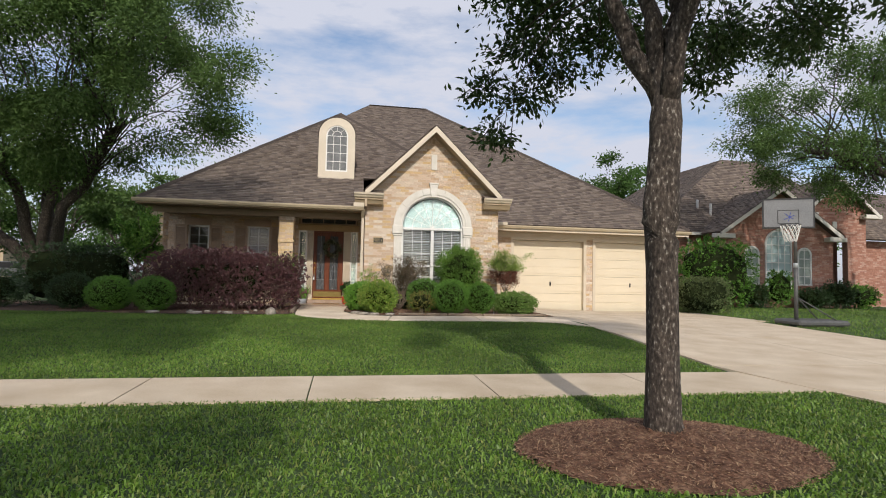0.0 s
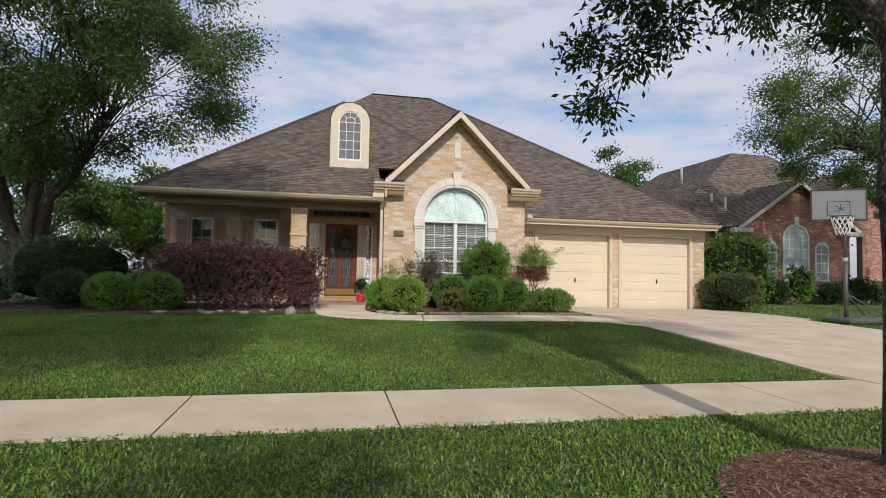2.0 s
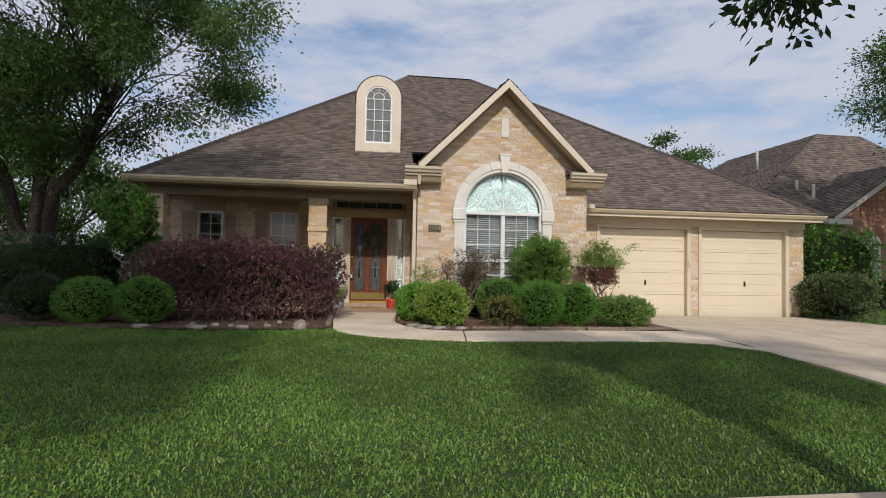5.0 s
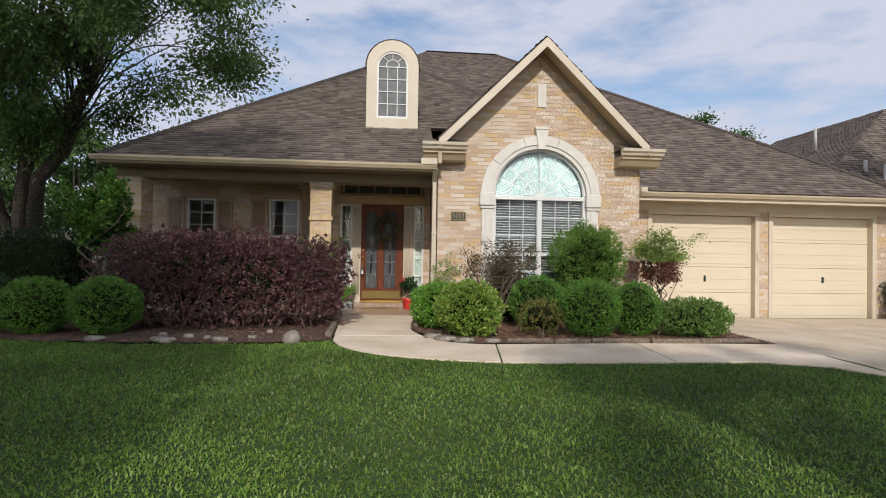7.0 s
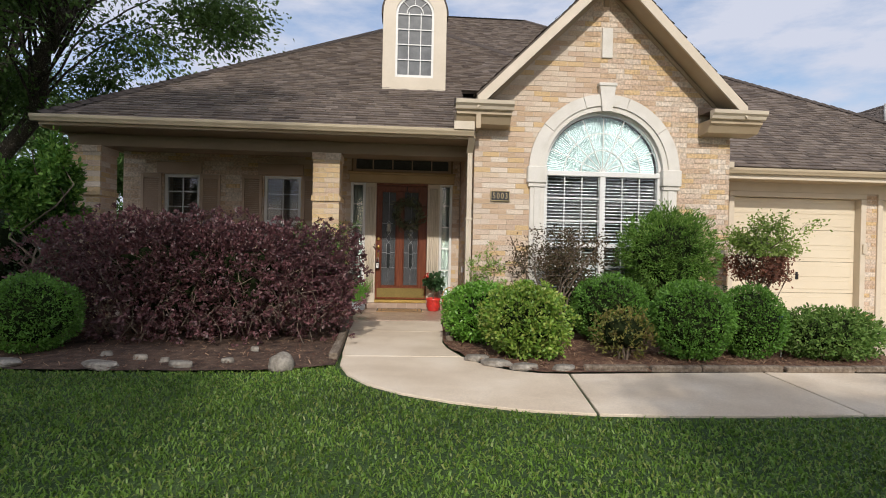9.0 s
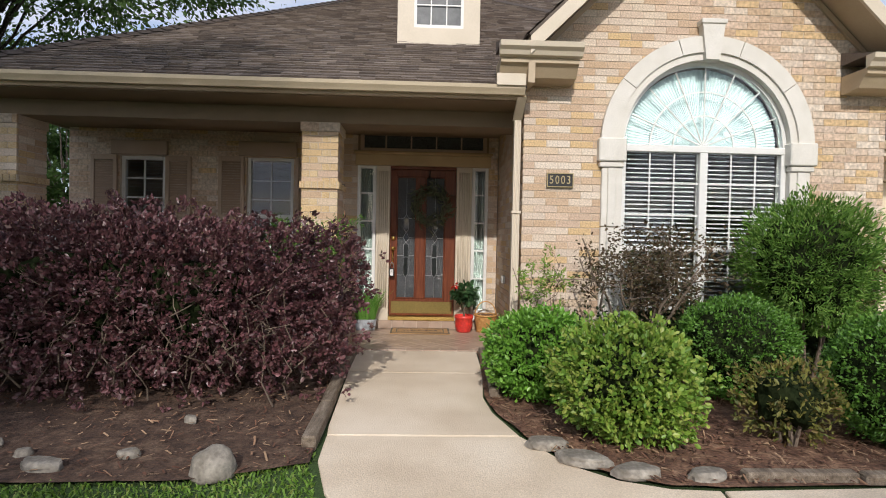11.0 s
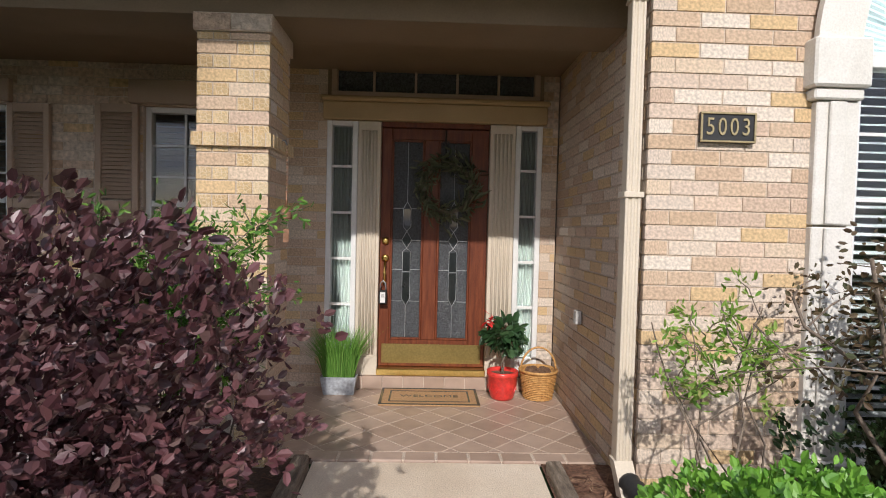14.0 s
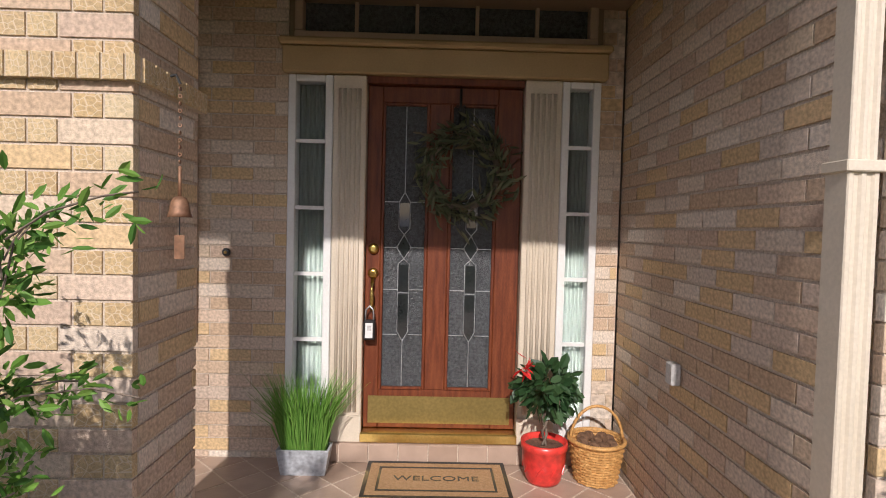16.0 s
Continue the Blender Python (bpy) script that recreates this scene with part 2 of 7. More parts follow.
def put(name, me, parent=None, label=""):
    ob = new(name, me)
    if parent:
        ob.parent = parent
        if parent.data is None and parent.name not in LOCAL:
            ob.matrix_parent_inverse = Matrix.Translation(-parent.location)
    if label:
        ob["label"] = label
    return ob


def part(name, bm, mat, parent=None, label=""):
    me = bpy.data.meshes.new(name)
    bmesh.ops.recalc_face_normals(bm, faces=bm.faces[:])
    bm.to_mesh(me)
    bm.free()
    me.materials.append(mat)
    return put(name, me, parent, label)


def empty(name, loc, label, category, group="", kind="", local=False):
    """The root of a thing; its parts are given in the world's metres, or from the root if local."""
    ob = new(name)
    ob.location = loc
    if local:
        LOCAL.add(ob.name)
    return tagged(ob, label, category, group, kind)


def add_box(bm, x0, x1, y0, y1, z0, z1, bevel=0.0):
    r = bmesh.ops.create_cube(bm, size=1.0, matrix=Matrix.LocRotScale(((x0 + x1) / 2, (y0 + y1) / 2, (z0 + z1) / 2), None, (x1 - x0, y1 - y0, z1 - z0)))
    if bevel:
        es = list({e for v in r["verts"] for e in v.link_edges})
        bmesh.ops.bevel(bm, geom=es, offset=bevel, segments=1, affect="EDGES")
    return bm


def box(x0, x1, y0, y1, z0, z1, bevel=0.0):
    return add_box(bmesh.new(), x0, x1, y0, y1, z0, z1, bevel)


def add_prism(bm, pts, d):
    """A solid from a flat outline swept by d."""
    d = Vector(d)
    a = [bm.verts.new(p) for p in pts]
    b = [bm.verts.new(Vector(p) + d) for p in pts]
    n = len(a)
    bm.faces.new(a)
    bm.faces.new(b[::-1])
    for i in range(n):
        bm.faces.new((a[i], b[i], b[(i + 1) % n], a[(i + 1) % n]))
    return bm


def prism(pts, d):
    return add_prism(bmesh.new(), pts, d)


def add_tube(bm, pts, radii, sides=8):
    pts = [Vector(p) for p in pts]
    rings = []
    for i, p in enumerate(pts):
        d = (pts[min(i + 1, len(pts) - 1)] - pts[max(i - 1, 0)]).normalized()
        q = d.to_track_quat("Z", "Y")
        r = radii[i] if hasattr(radii, "__len__") else radii
        rings.append([bm.verts.new(p + q @ Vector((r * math.cos(a), r * math.sin(a), 0))) for a in [2 * math.pi * k / sides for k in range(sides)]])
    for a, b in zip(rings, rings[1:]):
        for k in range(sides):
            f = bm.faces.new((a[k], a[(k + 1) % sides], b[(k + 1) % sides], b[k]))
            f.smooth = sides > 5
    bm.faces.new(rings[0][::-1])
    bm.faces.new(rings[-1])
    return bm


def tube(pts, radii, sides=8):
    return add_tube(bmesh.new(), pts, radii, sides)


def lathe(profile, sides=24, center=(0, 0, 0)):
    bm = bmesh.new()
    c = Vector(center)
    rings = [[bm.verts.new(c + Vector((r * math.cos(2 * math.pi * k / sides), r * math.sin(2 * math.pi * k / sides), z))) for k in range(sides)] for r, z in profile]
    for a, b in zip(rings, rings[1:]):
        for k in range(sides):
            bm.faces.new((a[k], a[(k + 1) % sides], b[(k + 1) % sides], b[k])).smooth = True
    bm.faces.new(rings[0][::-1])
    bm.faces.new(rings[-1])
    return bm


def leaf_mesh(name, rng, pos, out, length, width, mat, droop=0.3, spread=0.8, oval=False):
    """One folded leaf, two triangles, at each place, pointing along out with scatter."""
    n = len(pos)
    d = out + rng.normal(0, spread, (n, 3))
    d[:, 2] -= droop
    d /= np.linalg.norm(d, axis=1)[:, None] + 1e-9
    s = np.cross(d, rng.normal(0, 1, (n, 3)))
    s /= np.linalg.norm(s, axis=1)[:, None] + 1e-9
    u = np.cross(s, d)
    L = (length * rng.uniform(0.65, 1.25, n))[:, None]
    W = L * width / length
    base = pos
    mid = pos + d * L * 0.5
    if oval:
        q1, q2 = pos + d * L * 0.28, pos + d * L * 0.68
        e1, e2 = s * W * 0.42 + u * W * 0.12, s * W * 0.44 + u * W * 0.14
        v = np.stack([base, q1 + e1, q2 + e2, pos + d * L, q2 - e2 + u * W * 0.28, q1 - e1 + u * W * 0.24], axis=1)
        i = np.arange(n)[:, None] * 6
        f = np.concatenate([i + np.array([k]) for k in ([0, 1, 2], [0, 2, 3], [0, 3, 4], [0, 4, 5])], axis=1).reshape(-1, 3)
        return np_mesh(name, v.reshape(-1, 3), f, mat)
    v = np.stack([base, mid + s * W * 0.5 + u * W * 0.15, pos + d * L, mid - s * W * 0.5 + u * W * 0.15], axis=1)
    i = np.arange(n)[:, None] * 4
    f = np.concatenate([i + np.array([[0, 1, 2]]), i + np.array([[0, 2, 3]])], axis=1).reshape(-1, 3)
    return np_mesh(name, v.reshape(-1, 3), f, mat)


def sphere_dirs(rng, n):
    v = rng.normal(0, 1, (n, 3))
    return v / np.linalg.norm(v, axis=1)[:, None]


def bumpy(d, seed, amp, freq=3.2):
    """A smooth uneven outline over directions."""
    r = np.random.default_rng(seed)
    out = np.ones(len(d))
    for _ in range(9):
        k, p = r.normal(0, freq, 3), r.uniform(0, 6.28)
        out += amp / 3 * np.sin(d @ k + p)
    return out

# ---------- ground ----------
def ground_z(x, y):
    """Height of the ground, rising gently from the street to the house."""
    def lerp(p):
        for (a, za), (b, zb) in zip(p, p[1:]):
            if y <= b:
                return za + (zb - za) * max(0.0, min(1.0, (y - a) / (b - a)))
        return p[-1][1]
    lawn = lerp([(-9, 0.30), (0, 0.47), (6.4, 0.50), (7.7, 0.52), (12.6, 0.785), (16, 0.79)])
    drive = lerp([(-9, 0.25), (0, 0.42), (6.4, 0.49), (7.7, 0.51), (13.5, 0.68), (18, 0.69)])
    w = max(0.0, min(1.0, (x - 5.45) / 0.8))
    return lawn * (1 - w) + drive * w


gx = np.concatenate([[-400, -150, -70, -40], np.arange(-26, 30.1, 0.5), [45, 80, 160, 400]])
gy = np.concatenate([[-300, -100, -40, -20], np.arange(-10, 26.1, 0.25), [30, 40, 60, 100, 200, 600]])
gv = np.array([(x, y, ground_z(x, y)) for y in gy for x in gx])
nx = len(gx)
gf = np.array([(j * nx + i, j * nx + i + 1, (j + 1) * nx + i + 1, (j + 1) * nx + i) for j in range(len(gy) - 1) for i in range(nx - 1)])
ground = tagged(put("ground", np_mesh("ground", gv, gf, M_TURF, True)), "gently rising lawn ground reaching to the horizon", "ground", kind="structure")


def slab(name, outline, lift, depth, mat, parent, label=""):
    """A paving slab of an outline in plan that follows the ground."""
    bm = bmesh.new()
    top = [bm.verts.new((x, y, ground_z(x, y) + lift)) for x, y in outline]
    bot = [bm.verts.new((x, y, ground_z(x, y) + lift - depth)) for x, y in outline]
    n = len(top)
    bm.faces.new(top)
    bm.faces.new(bot[::-1])
    for i in range(n):
        bm.faces.new((top[i], bot[i], bot[(i + 1) % n], top[(i + 1) % n]))
    bmesh.ops.recalc_face_normals(bm, faces=bm.faces[:])
    bmesh.ops.bevel(bm, geom=[e for e in bm.edges if abs(e.verts[0].co.z - e.verts[1].co.z) < depth * 0.5 and min(v.co.z for v in e.verts) > min(v.co.z for v in top) - 1e-4 and len([f for f in e.link_faces if len(f.verts) == n]) == 1], offset=0.006, segments=1, affect="EDGES")
    return part(name, bm, mat, parent, label)


WALK_N, WALK_F = 6.47, 7.66
sidewalk = empty("pavement", (0, 7, 0.5), "pale buff concrete sidewalk in tooled slabs across the lawn", "sidewalk", kind="structure")
jx = [-24.0, -22.0, -20.0, -18.0, -15.9, -13.9, -11.9, -9.8, -7.7, -5.75, -3.8, -1.89, -0.11, 1.84, 3.8, 5.75]
for a, b in zip(jx, jx[1:]):
    slab("slab", [(a + 0.008, WALK_N), (b - 0.008, WALK_N), (b - 0.008, WALK_F), (a + 0.008, WALK_F)], 0.022, 0.1, M_CONC, sidewalk)
driveway = empty("driveway", (8.5, 13, 0.6), "pale buff concrete driveway in large slabs before the garage", "driveway", kind="structure")


dy = [-8.0, -2.0, 3.2, 6.45, 8.05, 11.0, 14.4, 18.2]
dxm = 8.36
for a, b in zip(dy, dy[1:]):
    la, lb = (5.75, 5.45) if b == 8.05 else (5.45, 5.45) if a >= 8 else (6.4 if b > 6 else 7.0, 5.8 if b > 6 else 6.4)
    slab("slab", [(la, a + 0.01), (dxm - 0.008, a + 0.01), (dxm - 0.008, b - 0.01), (lb, b - 0.01)], 0.025, 0.1, M_CONC, driveway)
    slab("slab", [(dxm + 0.008, a + 0.01), (11.35 + (0.5 if a > 14 else 0), a + 0.01), (11.35 + (0.5 if a > 14 else 0), b - 0.01), (dxm + 0.008, b - 0.01)], 0.025, 0.1, M_CONC, driveway)

footpath = empty("path", (0.5, 14, 0.8), "curved buff concrete front path leading to the porch", "path", kind="structure")
slab("slab", [(-1.04, 17.42), (-1.02, 16.42), (0.29, 16.42), (0.32, 17.42)], 0.02, 0.1, M_PATH, footpath)
slab("slab", [(-1.02, 16.40), (-0.95, 14.9), (-0.93, 14.72), (0.36, 14.72), (0.24, 15.2), (0.21, 15.6), (0.29, 16.40)], 0.02, 0.1, M_PATH, footpath)
slab("slab", [(-0.93, 14.70), (-0.91, 14.3), (-0.8, 13.9), (-0.6, 13.55), (-0.3, 13.25), (0.1, 13.0), (0.6, 12.8), (1.14, 12.69), (1.31, 13.93), (1.05, 13.95), (0.8, 14.05), (0.58, 14.25), (0.37, 14.70)], 0.02, 0.1, M_PATH, footpath)
slab("slab", [(1.16, 12.69), (1.7, 12.65), (2.4, 12.64), (3.2, 12.66), (3.33, 14.02), (2.4, 13.98), (1.33, 13.93)], 0.02, 0.1, M_PATH, footpath)
slab("slab", [(3.22, 12.66), (4.2, 12.66), (4.95, 12.4), (5.43, 11.9), (5.43, 13.95), (4.3, 14.0), (3.35, 14.02)], 0.02, 0.1, M_PATH, footpath)

# ---------- house shell ----------
FLOOR = 0.82
GY, DY, CY, GAY = 16.97, 18.95, 17.3, 18.31
GL, GR = 0.74, 4.76
CX, CR, SPR = 2.745, 0.93, 3.19
BL, BH = 0.255, 0.0785
house = empty("house", (3, 18, 0.8), "one-storey buff brick house with brown shingled hip roof", "house")


def unit_brick():
    v, c = [], 0.004
    for y, a in ((0.5, 0.5), (-0.46, 0.5), (-0.5, 0.5 - c)):
        az = 0.5 if a == 0.5 else 0.5 - 0.014
        v += [(-a, y, -az), (a, y, -az), (a, y, az), (-a, y, az)]
    f = [(8, 9, 10, 11)]
    for o in (0, 4):
        f += [(o + i, o + (i + 1) % 4, o + 4 + (i + 1) % 4, o + 4 + i) for i in range(4)]
    return np.array(v), np.array(f)


UB_V, UB_F = unit_brick()
BRICK_ME = np_mesh("brick", UB_V, UB_F, M_BRICK)
OCHRE_ME = np_mesh("header_brick", UB_V, UB_F, M_OCHRE)


def courses(u0, u1, z0, z1, keep, flip=0, bl=BL, bh=BH):
    """Bricks in running bond over a wall: rows of middle, height and length."""
    out = []
    k = 0
    z = z0
    while z + bh * 0.6 < z1:
        h = min(bh, z1 - z)
        u = u0 - (bl / 2 if (k + flip) % 2 else 0)
        while u < u1 - 0.02:
            a, b = max(u, u0), min(u + bl, u1)
            if b - a > 0.03:
                for s, e in keep(a, b, z + h / 2):
                    if e - s > 0.03:
                        out.append(((s + e) / 2, z + h / 2, e - s - 0.009, h - 0.009))
            u += bl
        z += bh
        k += 1
    return out


def cut(holes):
    """Keeps what lies outside rectangular holes (u0, u1, z0, z1)."""
    def keep(a, b, z):
        segs = [(a, b)]
        for h0, h1, hz0, hz1 in holes:
            if hz0 < z < hz1:
                segs = [p for s, e in segs for p in ((s, min(e, h0)), (max(s, h1), e)) if p[1] - p[0] > 0]
        return segs
    return keep


def face_matrix(origin, turn):
    return Matrix.Translation(origin) @ Matrix.Rotation(radians(turn), 4, "Z")


ALL_BRICKS = []


def lay_bricks(parent, bricks, origin, turn, near=0, score=None, field=M_BRICKS, depth=0.03, single=BRICK_ME):
    """Bricks on a face at origin whose wall runs along local x; the best-scored become single parts."""
    if turn:
        bricks = [(u, z, w, h - 0.004) for u, z, w, h in bricks]
    ALL_BRICKS.append((parent, bricks, face_matrix(origin, turn), near, score, field, depth, single))


def wall(name, bm, parent=house, mat=M_MORTAR, label=""):
    bmesh.ops.remove_doubles(bm, verts=bm.verts[:], dist=0.0005)
    return part(name, bm, mat, parent, label)


def arch_pts(cx, r, n=24, z=SPR):
    return [(cx + r * math.cos(math.pi * i / n), z + r * math.sin(math.pi * i / n)) for i in range(n + 1)]


# gabled bay front, with an arched window through it
def gable_top(x):
    return 6.02 - 0.96 * abs(x - 2.73)


bm = bmesh.new()
WB = 1.10
arc = arch_pts(CX, CR)
y0, th = GY + 0.012, (0, 0.2, 0)
add_prism(bm, [(GL + 0.012, y0, 0.6), (CX - CR, y0, 0.6), (CX - CR, y0, SPR), (GL + 0.012, y0, SPR)], th)
add_prism(bm, [(CX + CR, y0, 0.6), (GR - 0.012, y0, 0.6), (GR - 0.012, y0, SPR), (CX + CR, y0, SPR)], th)
add_prism(bm, [(CX - CR, y0, 0.6), (CX + CR, y0, 0.6), (CX + CR, y0, WB), (CX - CR, y0, WB)], th)
for i in range(len(arc) - 1):
    (xa, za), (xb, zb) = arc[i], arc[i + 1]
    ta, tb = gable_top(xa), gable_top(xb)
    if (xa - 2.73) * (xb - 2.73) < 0:
        add_prism(bm, [(xb, y0, zb), (xa, y0, za), (xa, y0, ta), (2.73, y0, 6.02), (xb, y0, tb)], th)
    else:
        add_prism(bm, [(xb, y0, zb), (xa, y0, za), (xa, y0, ta), (xb, y0, tb)], th)
add_prism(bm, [(GL + 0.012, y0, SPR), (CX - CR, y0, SPR), (CX - CR, y0, gable_top(CX - CR)), (GL + 0.012, y0, gable_top(GL))], th)
add_prism(bm, [(CX + CR, y0, SPR), (GR - 0.012, y0, SPR), (GR - 0.012, y0, gable_top(GR)), (CX + CR, y0, gable_top(CX + CR))], th)
wall_gable = wall("wall", bm)


def keep_gable(a, b, z):
    m = (a + b) / 2
    if z > gable_top(m) - 0.05 or 2.67 < m < 2.84 and 4.93 < z < 5.39:
        return []
    if z > SPR:
        return [] if math.hypot(m - CX, z - SPR) < 1.08 else [(a, b)]
    return cut([(CX - 1.08, CX + 1.08, WB - 0.05, SPR)])(a, b, z)


lay_bricks(wall_gable, courses(GL, GR, 0.62, 6.0, keep_gable), (0, GY, 0), 0, 300, lambda u, z: abs(u - 1.0) + 0.5 * abs(z - 2.2))
# side of the bay beside the entry, garage-side flank, entry wall, porch wall
w_side = wall("wall", box(GL + 0.012, GL + 0.2, GY + 0.22, DY, 0.6, 3.75))
lay_bricks(w_side, courses(-DY, -GY - 0.042, 0.62, 3.7, cut([]), 1), (GL, 0, 0), -90, 300, lambda u, z: abs(z - 2.2) + 0.3 * abs(u + 17.6))
w_flank = wall("wall", box(GR - 0.2, GR - 0.012, GY + 0.22, GAY, 0.6, 4.1))
lay_bricks(w_flank, courses(GY + 0.042, GAY, 0.62, 4.0, cut([]), 1), (GR, 0, 0), 90)
DH = (-1.27, 0.60, FLOOR, 3.72)
bm = box(DH[1], GL, DY + 0.012, DY + 0.2, 0.6, 3.75)
add_box(bm, -5.3, -4.6, DY + 0.012, DY + 0.2, 0.6, 3.75)
W1, W2 = (-4.6, -3.98, 1.55, 3.2), (-2.84, -2.18, 1.55, 3.22)
add_box(bm, W1[1], W2[0], DY + 0.012, DY + 0.2, 0.6, 3.75)
add_box(bm, W2[1], DH[0], DY + 0.012, DY + 0.2, 0.6, 3.75)
for w in (W1, W2):
    add_box(bm, w[0], w[1], DY + 0.012, DY + 0.2, 0.6, w[2])
    add_box(bm, w[0], w[1], DY + 0.012, DY + 0.2, w[3], 3.75)
add_box(bm, DH[0], DH[1], DY + 0.012, DY + 0.2, DH[3], 3.75)
w_entry = wall("wall", bm)
lay_bricks(w_entry, courses(-5.3, GL, 0.62, 3.7, cut([DH, W1, W2])), (0, DY, 0), 0, 300, lambda u, z: abs(u + 1.2) + 0.4 * abs(z - 2))
# garage front: piers and lintel
G1, G2 = (5.68, 8.13, 0.66, 3.02), (8.56, 11.03, 0.66, 3.02)
for a, b, c, d in ((GR, G1[0] - 0.006, GR, 5.58), (G1[1] + 0.006, G2[0] - 0.006, 8.23, 8.46), (G2[1] + 0.006, 11.59, 11.13, 11.59)):
    pier = wall("wall", box(a, b, GAY + 0.012, GAY + 0.25, 0.6, 3.4))
    lay_bricks(pier, courses(c, d, 0.66, 3.12, cut([])), (0, GAY, 0), 0)
# outer side and rear walls close the shell
w_right = wall("wall", box(11.39, 11.578, GAY + 0.25, 40, 0.6, 3.4))
wall("wall", box(-5.3, -5.1, DY + 0.2, 40, 0.6, 3.7))
wall("wall", box(-5.3, 11.6, 40, 40.2, 0.6, 3.7))
lay_bricks(w_right, courses(GAY + 0.042, 24, 0.66, 3.35, cut([])), (11.59, 0, 0), 90)


def header_courses(u0, u1, z0, z1):
    """Courses of one stretcher and two headers, swapping ends course by course."""
    long, short = [], []
    h = (u1 - u0) * 0.225
    z, k = z0, 0
    while z < z1 - 0.03:
        bh = min(BH, z1 - z)
        edges = [u0, u0 + h, u0 + 2 * h, u1] if k % 2 else [u0, u1 - 2 * h, u1 - h, u1]
        for a, b in zip(edges, edges[1:]):
            (short if b - a < 1.2 * h else long).append(((a + b) / 2, z + bh / 2, b - a - 0.009, bh - 0.009))
        z += BH
        k += 1
    return long, short


def pillar(name, x0, x1, y0, y1):
    p = part(name, box(x0 + 0.012, x1 - 0.012, y0 + 0.012, y1 - 0.012, FLOOR - 0.05, 3.40), M_MORTAR)
    tagged(p, "square buff brick porch pillar with a projecting band", "pillar", kind="structure")
    long, short = header_courses(x0, x1, FLOOR, 3.30)
    lay_bricks(p, long, (0, y0, 0), 0, 300, lambda u, z: -z)
    lay_bricks(p, short, (0, y0, 0), 0, 300, lambda u, z: -z, single=OCHRE_ME)
    lay_bricks(p, courses(y0 + 0.042, y1, FLOOR, 3.40, cut([]), 1), (x1, 0, 0), 90, 300, lambda u, z: -z)
    lay_bricks(p, courses(-y1, -y0 - 0.042, FLOOR, 3.40, cut([]), 1), (x0, 0, 0), -90)
    # projecting soldier band
    b = part("band", box(x0 - 0.015, x1 + 0.015, y0 - 0.015, y1 + 0.015, 2.66, 2.735), M_MORTAR, p)
    for o, tn, u0, u1 in (((0, y0 - 0.028, 0), 0, x0 - 0.02, x1 + 0.02), ((x1 + 0.028, 0, 0), 90, y0 + 0.015, y1 + 0.02)):
        lay_bricks(b, courses(u0, u1, 2.655, 2.74, cut([]), 0, 0.07, 0.085), o, tn, 60, lambda u, z: u, single=OCHRE_ME)
    t = part("cap", box(x0 - 0.01, x1 + 0.01, y0 - 0.01, y1 + 0.01, 3.30, 3.40), M_MORTAR, p)
    lay_bricks(t, courses(x0 - 0.015, x1 + 0.015, 3.30, 3.40, cut([]), 0, 0.215, 0.1), (0, y0 - 0.022, 0), 0)
    return p


pillar("pillar", -1.705, -1.29, CY, CY + 0.46)
pillar("pillar", -5.28, -4.82, CY, CY + 0.5)

# ---------- roof ----------
def roof_plane(name, corners, rows_dir, parent=house, exposure=0.135, tab=0.21, seed=1, singles=None):
    """A roof slope: a deck under overlapping shingle tabs; corners in order, the first edge is the eave."""
    c = [Vector(p) for p in corners]
    ex = (c[1] - c[0]).normalized()
    nn = ex.cross(c[2] - c[0]).normalized()
    if nn.z < 0:
        nn = -nn
    dk = part(name, prism(c, -nn * 0.06), M_DECK, parent)
    ey = nn.cross(ex)
    if ey.z < 0:
        ey = -ey
    poly = [((p - c[0]).dot(ex), (p - c[0]).dot(ey)) for p in c]
    vmax = max(p[1] for p in poly)
    rng = np.random.default_rng(seed)
    vmin = min(p[1] for p in poly)
    vs, v = [], vmin - 0.02
    while v < vmax:
        xs = []
        vm = min(max(v + exposure / 2, vmin + 0.001), vmax - 0.001)
        for (ax, ay), (bx, by) in zip(poly, poly[1:] + poly[:1]):
            if (ay - vm) * (by - vm) < 0:
                xs.append(ax + (bx - ax) * (vm - ay) / (by - ay))
        if len(xs) >= 2:
            u, u1 = min(xs), max(xs)
            u -= rng.uniform(0, tab)
            while u < u1:
                w = tab * rng.uniform(0.55, 1.3)
                a, b = max(u, min(xs)), min(u + w, u1)
                if b - a > 0.02:
                    th, dv = rng.uniform(0.008, 0.024), rng.uniform(-0.008, 0.008)
                    lo, hi = v + dv, min(v + exposure + 0.03, vmax)
                    q = [(a + 0.002, lo, 0.004), (b - 0.002, lo, 0.004), (b - 0.002, lo, 0.006 + th), (a + 0.002, lo, 0.006 + th), (b - 0.002, hi, 0.003), (a + 0.002, hi, 0.003)]
                    vs.append([c[0] + ex * x + ey * y + nn * z for x, y, z in q])
                u += w
        v += exposure
    if singles:
        one = [r for r in vs if singles(r[0])][:300]
        vs = [r for r in vs if not singles(r[0])] + [r for r in vs if singles(r[0])][300:]
        for r in one:
            put("shingle", np_mesh("shingle", np.array([tuple(q) for q in r]), np.array([(0, 1, 2, 3), (3, 2, 4, 5)]), M_SHINGLE_ONE), dk)
    n = len(vs)
    i = np.arange(n)[:, None] * 6
    f = np.concatenate([i + np.array([[0, 1, 2, 3]]), i + np.array([[3, 2, 4, 5]])], axis=1).reshape(-1, 4)
    tagged(put("shingles", np_mesh("shingles", np.array([[tuple(q) for q in r] for r in vs]), f, M_SHINGLE), dk), kind="stuff")
    return dk


